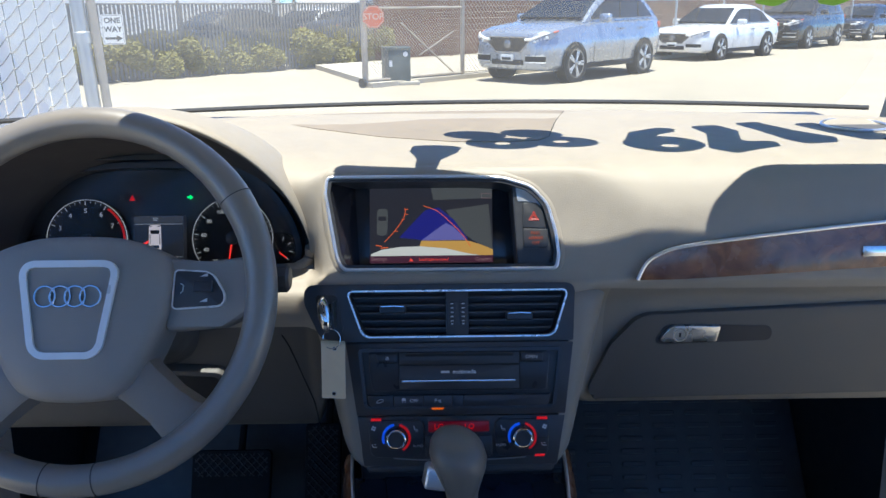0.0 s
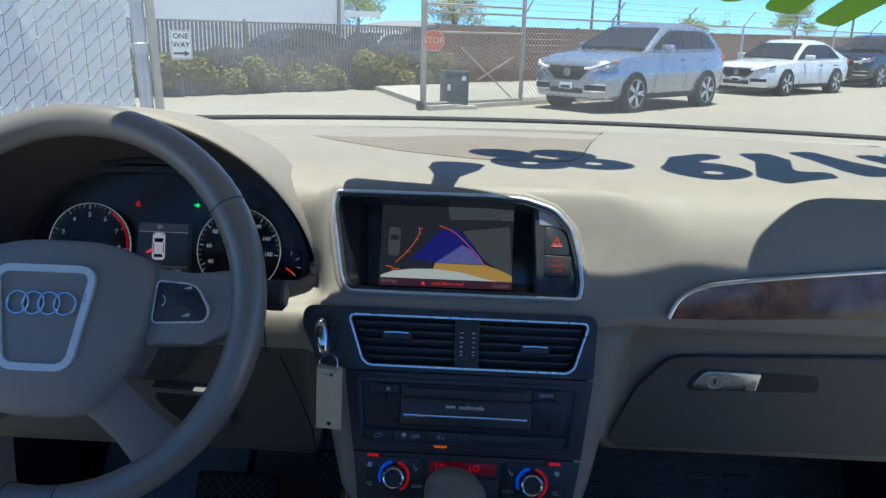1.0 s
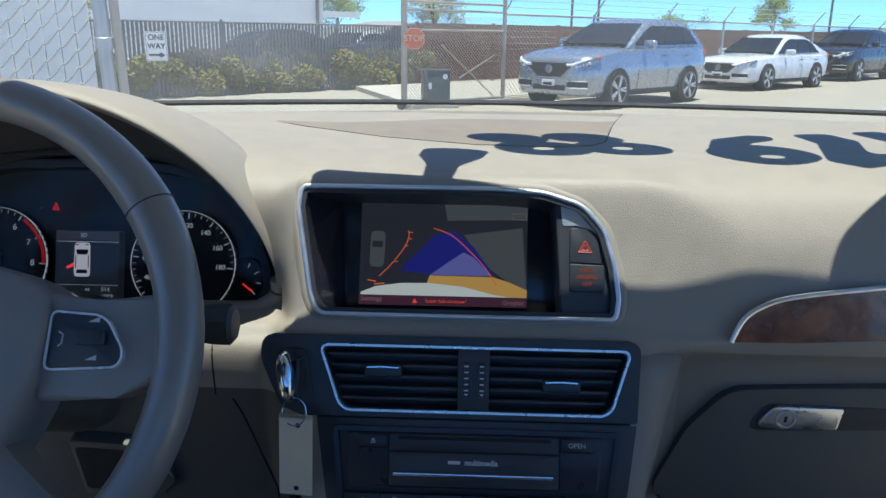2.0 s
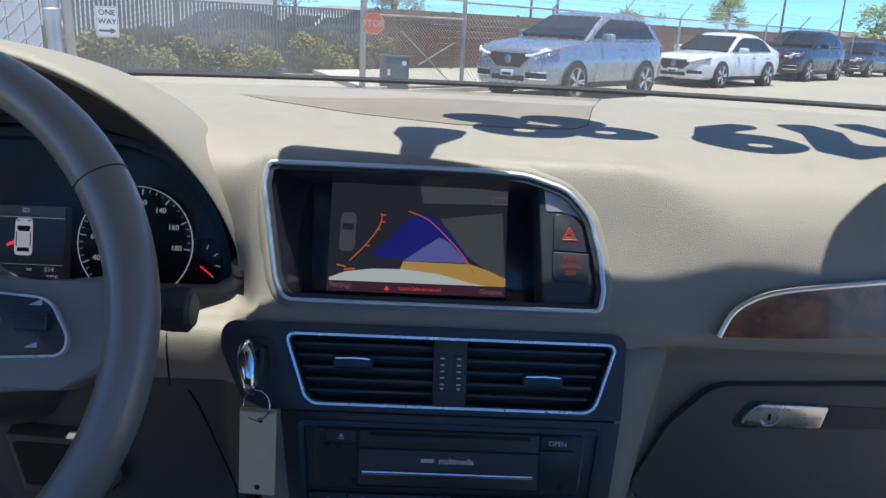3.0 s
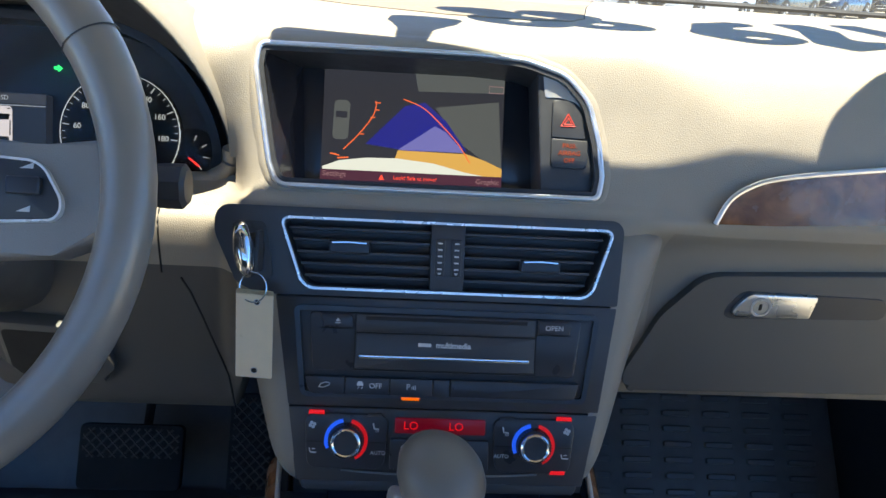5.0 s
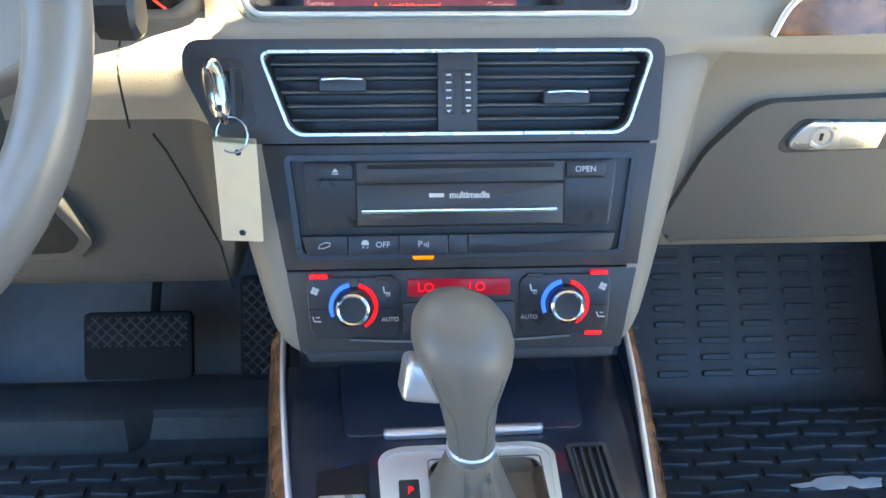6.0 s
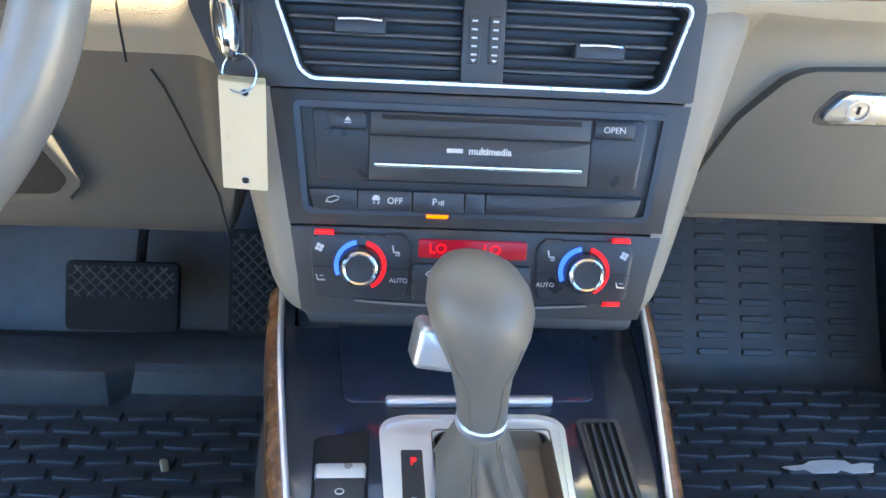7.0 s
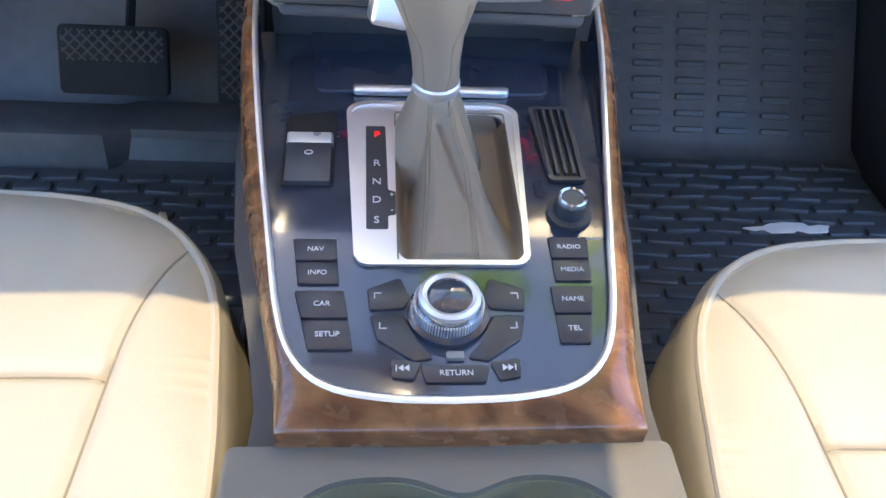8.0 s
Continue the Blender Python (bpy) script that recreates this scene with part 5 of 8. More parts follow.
# ---- centre console ----
def console():
    c = thing("centre_console", CONSOLE, "walnut edged centre console with glossy black top and beige base", "centre console")
    # half outline of the bright edge, front to rear
    half = [(0.1365, 0.225), (0.1335, 0.175), (0.126, 0.11), (0.1175, 0.05), (0.1065, -0.02), (0.099, -0.065), (0.0885, -0.098), (0.0685, -0.1185), (0.036, -0.1265), (0.0, -0.1283)]
    right = [(p.x, p.y) for p in spline([(x, y, 0) for x, y in half], 5)]
    path = right + [(-x, y) for x, y in right[-2::-1]]

    def drop(y):
        """The edge climbs towards the dashboard."""
        return 0.004 + 0.028 * max(0.0, (y - 0.02) / 0.2) ** 1.6
    part("bright_edge", tube([(x, y, drop(y)) for x, y in path], 0.0030, 10), M_SATIN, c, "satin metal edge")
    # glossy top plate
    plate = [(x * 0.985, y * 0.985) for x, y in path]
    bx0, by0, bw, bl = 0.0121, 0.0455, 0.0405, 0.0735
    mouth = rect(bx0 - bw + 0.0008, by0 - bl + 0.0008, bx0 + bw - 0.0008, by0 + bl - 0.0008, 0.010, 5)
    part("top_plate", holed(plate[::-1], mouth, -0.03, 0.0), M_PIANO, c, "glossy black top plate")
    wall = bmesh.new()
    loft([[(x * 0.99, y * 0.99, z) for x, y in path] for z in (-0.01,)] + [[(x * 0.992, y * 0.992, drop(y)) for x, y in path]], False, False, wall)
    part("inner_wall", wall, M_PIANO, c)
    # walnut rim round it: steep at the sides, a broad band with square corners at the rear
    ohalf = [(0.1475, 0.225), (0.1455, 0.175), (0.1395, 0.11), (0.132, 0.05), (0.122, -0.02), (0.1155, -0.065), (0.1090, -0.112), (0.1045, -0.1405), (0.05, -0.1428), (0.0, -0.144)]
    oright = [(p.x, p.y) for p in spline([(x, y, 0) for x, y in ohalf[:6]], 5)]
    for (xa, ya), (xb, yb) in (((0.1155, -0.065), (0.1043, -0.1425)), ((0.1043, -0.1425), (0.0, -0.144))):
        oright += [(xa + (xb - xa) * i / 10, ya + (yb - ya) * i / 10) for i in range(1, 11)]
    opath = oright + [(-x + 0.011 * max(0.0, min(1.0, (0.04 - y) / 0.15)), y) for x, y in oright[-2::-1]]
    rings = []
    for (x, y), (u, v) in zip(path, opath):
        rear = max(0.0, min(1.0, (-v - 0.10) / 0.045))
        low = drop(y) - (0.020 - 0.008 * rear)
        rings.append([(x + (u - x) * k, y + (v - y) * k, drop(y) + 0.0015 + (low - drop(y)) * h) for k, h in ((0.04, -0.05), (0.25, -0.08 + 0.12 * rear), (0.5, 0.06 + 0.12 * rear), (0.72, 0.28 + 0.06 * rear), (0.88, 0.55 - 0.07 * rear), (0.97, 0.85 - 0.26 * rear), (1.0, 1.15 - 0.4 * rear), (1.0, 2.0))])
    part("walnut_rim", loft(rings, False, False), M_WOOD, c, "polished walnut rim", 60)
    # beige sides and tray with cup holders
    side = [(0.150, 0.24), (0.146, 0.11), (0.138, 0.02), (0.126, -0.06), (0.121, -0.11), (0.126, -0.20), (0.140, -0.55)]
    so = side + [(-x + 0.011 * max(0.0, min(1.0, (0.04 - y) / 0.15)), y) for x, y in side[::-1]]
    cup = [(-0.100, -0.33), (0.100, -0.33), (0.101, -0.20)]
    for i in range(33):
        x = 0.094 - 0.188 * i / 32
        cup.append((x, -0.160 - 0.010 * math.exp(-((x - 0.004) / 0.020) ** 2) - 0.034 * (abs(x) / 0.094) ** 6))
    cup.append((-0.101, -0.20))
    cup = rounded(cup, 0.004, 2)
    part("lower_body", holed(so[::-1], cup, -0.36, -0.034, 0.003), M_DASHSHADED, c, "beige console side")
    tray = rounded([(-0.138, -0.52), (0.138, -0.52), (0.119, -0.142), (-0.119, -0.142)], [0.01, 0.01, 0.005, 0.005])
    part("cup_tray", holed(tray, cup, -0.05, -0.016, 0.004), material("taupe_tray_plastic", (0.17, 0.152, 0.122), 0.5, bump=0.3, bump_scale=700, grain="LEATHER", vary=0.06), c, "beige cup holder tray")
    olive = material("olive_cup_rubber", (0.25, 0.225, 0.14), 0.5)
    part("cup_wall", prism(offset(cup, -0.003), -0.08, -0.022, 0, hole=offset(cup, 0.001)), olive, c, "olive wall of the cup holders", 50)
    part("cup_floor", prism(cup, -0.085, -0.075), olive, c, "olive cup floor")
    part("cup_divider", prism(rounded([(-0.040, -0.33), (0.040, -0.33), (0.030, -0.165), (-0.030, -0.165)], 0.01), -0.08, -0.030, 0.006, 3), M_DASHSHADED, c, "beige divider between the cups")
    # shifter gate
    gate = rounded([(-0.0545, -0.031), (0.0545, -0.031), (0.0635, 0.124), (0.05, 0.131), (-0.05, 0.131), (-0.0635, 0.124)], [0.009, 0.009, 0.012, 0.03, 0.03, 0.012], 5)
    g = part("gate_plate", holed(gate, mouth, -0.002, 0.0012), M_SATIN, c, "satin aluminium shift gate")
    part("gate_rim", prism(gate, 0.0, 0.0028, 0.0013, 3, hole=offset(gate, 0.004)), M_SATIN, g, "bright gate rim", 50)
    slot = rounded([(-0.0475, 0.0), (-0.0335, 0.0), (-0.0335, 0.012), (-0.0285, 0.013), (-0.0285, 0.034), (-0.0335, 0.036), (-0.0350, 0.102), (-0.0490, 0.102)], 0.0012, 2)
    sl = part("gear_window", prism(slot, 0.001, 0.0017), M_BLACK, g, "black gear display strip")
    for ch, y, mat in (("P", 0.0925, M_RED), ("R", 0.062, M_PRINT), ("N", 0.0435, M_PRINT), ("D", 0.026, M_PRINT), ("S", 0.0075, M_PRINT)):
        lettering("gear_letter", ch, 0.0085, mat, sl, -0.041, y, 0.0019)
    for ch, y in (("+", 0.031), ("-", 0.017)):
        lettering("gear_letter", ch, 0.006, M_PRINT, sl, -0.031, y, 0.0019)
    # parking brake switch
    e = part("brake_switch_well", prism(rounded([(-0.1045, 0.039), (-0.0700, 0.039), (-0.0695, 0.119), (-0.1055, 0.113)], 0.003), -0.002, 0.0012, 0.0004), M_DEEP, c)
    b = part("brake_switch", box(-0.0872, 0.0595, 0.0, 0.031, 0.04, 0.007, 0.0015, m=pose(0, 0, 0, 3)), M_BUTTON, c, "black parking brake switch")
    part("brake_switch_lip", box(-0.0872, 0.0815, 0.0045, 0.032, 0.013, 0.007, 0.0028, 3), M_SILVERP, c, "silver lip of the brake switch")
    part("brake_sign", tube([(-0.0872 + 0.0026 * math.cos(a), 0.0665 + 0.0020 * math.sin(a), 0.0070) for a in [2 * math.pi * i / 14 for i in range(14)]], 0.0004, 5, True), M_PRINT, c)
    # ribbed coin tray
    part("coin_tray", prism(rounded([(0.0765, 0.045), (0.1025, 0.045), (0.1015, 0.126), (0.0715, 0.126)], 0.004), -0.002, 0.0016, 0.0005), M_DEEP, c)
    fr = rounded([(0.0765, 0.045), (0.1025, 0.045), (0.1015, 0.126), (0.0715, 0.126)], 0.004)
    part("coin_frame", prism(fr, 0.0, 0.0042, 0.0012, 2, hole=offset(fr, 0.0035)), M_BLACK, c, "black frame")
    for k in range(4):
        part("coin_rib", box(0.0785 + 0.0058 * k, 0.085, 0.0025, 0.0026, 0.07, 0.005, 0.0008, m=pose(0, 0, 0, 0, 0, 1)), M_PANEL, c)
    # volume knob
    v = part("volume_knob", lathe([(0.0150, 0.0), (0.0150, 0.003), (0.0108, 0.004), (0.0104, 0.0135), (0.009, 0.0145)], 36, pose(0.0855, 0.0155, 0.0)), M_BLACK, c, "black volume knob")
    part("knob_cap", lathe([(0.0068, 0.0135), (0.0072, 0.0165), (0.0084, 0.0175), (0.0095, 0.0165), (0.0098, 0.0135)], 36, pose(0.0855, 0.0155, 0.0)), M_CHROME, v, "chrome ring")
    part("knob_face", lathe([(0.0072, 0.013), (0.0072, 0.0152), (0.0, 0.0154)], 28, pose(0.0855, 0.0155, 0.0)), M_DASHSHADED, v)
    lettering("power_word", "ON/OFF", 0.0036, M_PRINT, c, 0.098, -0.006, 0.0004)
    # labelled keys
    for words, xs, ys, slant in ((("NAV", "INFO"), (-0.0925, -0.0660), (-0.009, -0.0275, -0.0462), 0.0025), (("CAR", "SETUP"), (-0.0890, -0.0600), (-0.0505, -0.0715, -0.0935), 0.005), (("RADIO", "MEDIA"), (0.0680, 0.0935), (-0.006, -0.0245, -0.0430), -0.0015), (("NAME", "TEL"), (0.0640, 0.0900), (-0.0468, -0.0680, -0.0895), -0.004)):
        for i, wd in enumerate(words):
            y1, y0 = ys[i] - 0.0004, ys[i + 1] + 0.0004
            a0, a1 = xs
            o = [(a0 + (max(0, slant) if a0 < 0 else 0) * (i + 1), y0), (a1 + (max(0, slant) * 0.6 * (i + 1) if a0 < 0 else min(0, slant) * (i + 1)), y0), (a1 + (max(0, slant) * 0.6 * i if a0 < 0 else min(0, slant) * i), y1), (a0 + (max(0, slant) if a0 < 0 else 0) * i, y1)]
            k = part("menu_key", prism(rounded(o, 0.0012, 2), -0.001, 0.0022 - 0.0005 * i, 0.0010, 2), M_BUTTON, c)
            lettering("key_word", wd, 0.0050, M_PRINT, k, sum(p[0] for p in o) / 4, sum(p[1] for p in o) / 4, 0.0024 - 0.0005 * i)
    # main control knob and the arc of keys round it
    K = (0.0005, -0.0675)
    hub = part("control_dish", lathe([(0.0245, -0.001), (0.024, 0.003), (0.0212, 0.0042), (0.0, 0.0042)], 44, pose(*K, 0)), M_PIANO, c, "glossy dish")
    kn = part("control_knob", lathe([(0.0198, 0.003), (0.0203, 0.006), (0.0196, 0.012), (0.0181, 0.0155)], 48, pose(*K, 0)), M_CHROME, c, "knurled chrome control knob")
    for i in range(72):
        part("knurl", box(0.0201, 0, 0.0085, 0.0008, 0.0008, 0.0075, m=pose(*K, 0, 0, 0, 5 * i)), M_SATIN, kn)
    part("knob_ring", lathe([(0.0128, 0.015), (0.0131, 0.0182), (0.0155, 0.0195), (0.0178, 0.018), (0.0182, 0.0145)], 44, pose(*K, 0)), M_SATIN, kn, "satin knob ring")
    part("knob_top", lathe([(0.0134, 0.014), (0.0132, 0.0178), (0.010, 0.0192), (0.0, 0.0198)], 36, pose(*K, 0)), M_PIANO, kn, "dark glossy knob top")
    for sx in (-1, 1):
        up = [(sx * x + K[0], y + K[1]) for x, y in ((0.0215, 0.011), (0.0255, 0.0035), (0.0455, 0.002), (0.047, 0.0185), (0.027, 0.0275))]
        dn = [(sx * x + K[0], y + K[1]) for x, y in ((0.0255, -0.0015), (0.0455, -0.0005), (0.041, -0.018), (0.021, -0.0335), (0.0085, -0.0315), (0.018, -0.0205))]
        for o, z in ((up, 0.0016), (dn, 0.0016)):
            k = part("arc_key", prism(rounded(o if sx < 0 else o[::-1], 0.002, 3), -0.001, z, 0.0012), M_BUTTON, c)
        ex, ey = K[0] + sx * 0.0425, K[1] + 0.0148
        part("key_corner", tube([(ex - sx * 0.004, ey, 0.0018), (ex, ey, 0.0018), (ex, ey - 0.004, 0.0018)], 0.0005, 5), M_PRINT, c)
        ey = K[1] - 0.011
        part("key_corner", tube([(ex - sx * 0.007, ey, 0.0018), (ex - sx * 0.003, ey, 0.0018), (ex - sx * 0.003, ey + 0.004, 0.0018)], 0.0005, 5), M_PRINT, c)
        o = [(0.003 + sx * x, y) for x, y in ((0.0190, -0.1015), (0.0365, -0.0990), (0.0355, -0.1115), (0.0235, -0.1135))]
        k = part("skip_key", prism(rounded(o if sx < 0 else o[::-1], 0.0015, 2), -0.001, 0.0018, 0.0008), M_BUTTON, c)
        for d in (-0.0022, 0.001):
            part("skip_sign", prism([(0.003 + sx * (0.0280 + d), -0.1035), (0.003 + sx * (0.0280 + d), -0.1075), (0.003 + sx * (0.0310 + d), -0.1055)], 0.0017, 0.0021), M_PRINT, k)
        part("skip_bar", box(0.003 + sx * 0.0330, -0.1055, 0.0019, 0.0007, 0.004, 0.0004), M_PRINT, k)
    o = [(-0.0140, -0.1150), (0.0190, -0.1150), (0.0220, -0.1035), (-0.0170, -0.1035)]
    ret = part("return_key", prism(rounded(o, 0.0015, 2), -0.001, 0.0018, 0.0008), M_BUTTON, c)
    lettering("key_word", "RETURN", 0.0050, M_PRINT, ret, 0.003, -0.109, 0.002)
    part("notch", box(0.003, -0.0975, 0.0012, 0.010, 0.005, 0.0036, 0.001), M_SLATE, c)
    # lid of the tray under the stack
    lid = part("tray_lid", prism(rounded([(-0.088, 0.143), (0.090, 0.143), (0.097, 0.225), (-0.095, 0.225)], [0.008, 0.008, 0.004, 0.004]), 0.0, 0.0022, 0.001, 3), M_PIANO, c, "glossy black tray lid")
    part("lid_grip", prism(rounded([(-0.058, 0.139), (0.058, 0.139), (0.060, 0.147), (-0.060, 0.147)], 0.003), 0.001, 0.0065, 0.0022, 3), M_SATIN, lid, "satin metal lid grip")
    part("console_front", box(0.0, 0.235, 0.012, 0.25, 0.03, 0.05, 0.006), M_BLACK, c)
    # gear lever
    lv = thing("gear_lever", CONSOLE, "brown leather gear lever with a silver button and boot", "gear lever")
    B = Vector((-0.0023, 0.0836, 0))
    prof = [(0.0, 0.0148, 0.0148), (0.004, 0.0152, 0.0155), (0.02, 0.0156, 0.0172), (0.04, 0.0178, 0.020), (0.058, 0.0228, 0.0245), (0.075, 0.0278, 0.0285), (0.088, 0.0297, 0.0295), (0.1, 0.0282, 0.028), (0.109, 0.0235, 0.0235), (0.1145, 0.0165, 0.0165), (0.1172, 0.008, 0.008), (0.1178, 0.001, 0.001)]
    z0 = 0.0538
    rings = []
    for z, rx, ry in prof:
        lean = Vector((-0.0063 * (z / 0.1) ** 1.3, 0.0296 * z / 0.118, 0))
        swell = 1 + 0.069 * min(1.0, z / 0.06)
        rings.append([(B.x + lean.x + rx * swell * math.cos(a), B.y + lean.y + ry * swell * math.sin(a), z0 + 0.81 * z - 0.14 * min(1.0, max(0.0, z - 0.05) / 0.05) * rx * math.cos(a)) for a in [2 * math.pi * i / 32 for i in range(32)]])
    kb = part("knob", loft(rings), M_KNOB, lv, "brown leather knob", 70)
    for a0, a1 in ((-2.0, -2.35), (-1.15, -0.8)):
        line = []
        for j in range(6):
            a = a0 + (a1 - a0) * j / 5
            i = int(round((a % (2 * math.pi)) / (2 * math.pi) * 32)) % 32
            line.append(Vector(rings[j][i]))
        part("knob_seam", tube(spline(line, 4), 0.0006, 5), M_SEAM, kb)
    part("collar", lathe([(0.0152, -0.0045), (0.0160, -0.003), (0.0160, 0.002), (0.0150, 0.0032)], 32, pose(B.x, B.y, z0)), M_SATIN, lv, "satin metal collar")
    part("release_button", prism(rounded([(-0.014, -0.012), (0.012, -0.014), (0.014, 0.012), (-0.012, 0.014)], 0.004), -0.011, 0.009, 0.004, 3, pose(B.x - 0.0300, B.y + 0.012, z0 + 0.049, 70, 8, 4)), M_SATIN, lv, "satin silver release button")
    # draped boot: a ridge falls from the collar to the rear, with a deep pocket beside it
    def seam_at(k, v):
        """Where the two stitched seams run across the boot, at v from front to rear."""
        return float(np.interp(v, [0.0, 0.27, 0.45, 0.6, 0.75, 1.0], ([-0.36, -0.44, -0.48, -0.50, -0.54, -0.62], [-0.20, -0.16, -0.06, 0.10, 0.16, 0.24])[k]))

    def drape(u, v, x, y):
        """Height of the leather; u runs from -1 to 1 across, v from 0 at the front to 1 at the rear."""
        rim = min(1 - abs(u), v * 2 * bl / bw, (1 - v) * 2 * bl / bw) * bw
        z = 0.0022 - 0.016 * blend(0, 1, rim / 0.006) * (1 - 0.55 * v ** 3)
        left, edge = float(np.interp(v, [0, 0.5, 1], [-0.56, -0.70, -0.93])), float(np.interp(v, [0.0, 0.2, 0.35, 0.5, 0.7, 0.9, 1.0], [-0.06, 0.02, 0.26, 0.50, 0.72, 0.90, 0.97]))
        mid, w = (left + edge) / 2, (edge - left) / 2
        d = (u - mid) / w
        top = 0.047 * max(0.0, 1 - max(0.0, v - 0.22) / 0.78) ** 1.25 + 0.0025
        shape = 1 - blend(0, 1, (abs(d) - 0.42) / 0.70)
        fall = blend(0, 1, v / 0.20) * blend(0, 1, (1.0 - v) / 0.05 + 0.15)
        ridge = z + (top - z) * shape * fall
        r = math.hypot(x - B.x, y - B.y)
        cone = 0.0500 - 3.0 * max(0.0, r - 0.0150)
        k = 0.004
        h = max(0.0, min(1.0, 0.5 + 0.5 * (cone - ridge) / k))
        out = ridge + (cone - ridge) * h + k * h * (1 - h)
        body = shape * fall * blend(0, 1, (1 - v) / 0.12) * blend(0, 1, (r - 0.016) / 0.008)
        for i in (0, 1):
            out += 0.0020 * math.exp(-((u - seam_at(i, v)) / 0.06) ** 2) * body
        fold = -0.36 + 1.15 * (v - 0.30)
        out -= 0.0036 * math.exp(-((u - fold) / 0.075) ** 2) * blend(0, 1, (v - 0.28) / 0.1) * blend(0, 1, (0.80 - v) / 0.12) * body
        out += 0.0026 * math.exp(-((u - fold - 0.20) / 0.11) ** 2) * blend(0, 1, (v - 0.28) / 0.1) * body
        out -= 0.0026 * math.exp(-((u + 0.74 - 0.10 * math.sin(5 * v)) / 0.05) ** 2) * body
        out += (0.0007 * math.sin(11 * v + 4 * u) + 0.0005 * math.sin(17 * u - 6 * v)) * body
        return max(out, z)
    bm = bmesh.new()
    nu, nv, cr = 84, 110, 0.003
    sheet = []
    for j in range(nv + 1):
        v = j / nv
        near = min(v, 1 - v) * 2 * bl
        ext = bw - (cr - math.sqrt(max(0.0, cr * cr - (cr - near) ** 2)) if near < cr else 0.0)
        line = []
        for i in range(nu + 1):
            u = -1 + 2 * i / nu
            x, y = bx0 + ext * u, by0 + bl - 2 * bl * v
            line.append(bm.verts.new((x, y, drape(u, v, x, y))))
        sheet.append(line)
    for p, q in zip(sheet, sheet[1:]):
        for i in range(nu):
            bm.faces.new((p[i], p[i + 1], q[i + 1], q[i]))
    bt = part("boot", bm, M_BOOT, lv, "brown leather boot with a deep side fold", 80)
    for k in (0, 1):
        for side in (-0.028, 0.028):
            pts = []
            for j in range(30):
                v = 0.33 + 0.65 * j / 29
                u = seam_at(k, v) + side
                x, y = bx0 + bw * u, by0 + bl - 2 * bl * v
                pts.append((x, y, drape(u, v, x, y) + 0.0002))
            part("boot_seam", tube(spline(pts, 2), 0.00045, 5), M_SEAM, bt)


console()


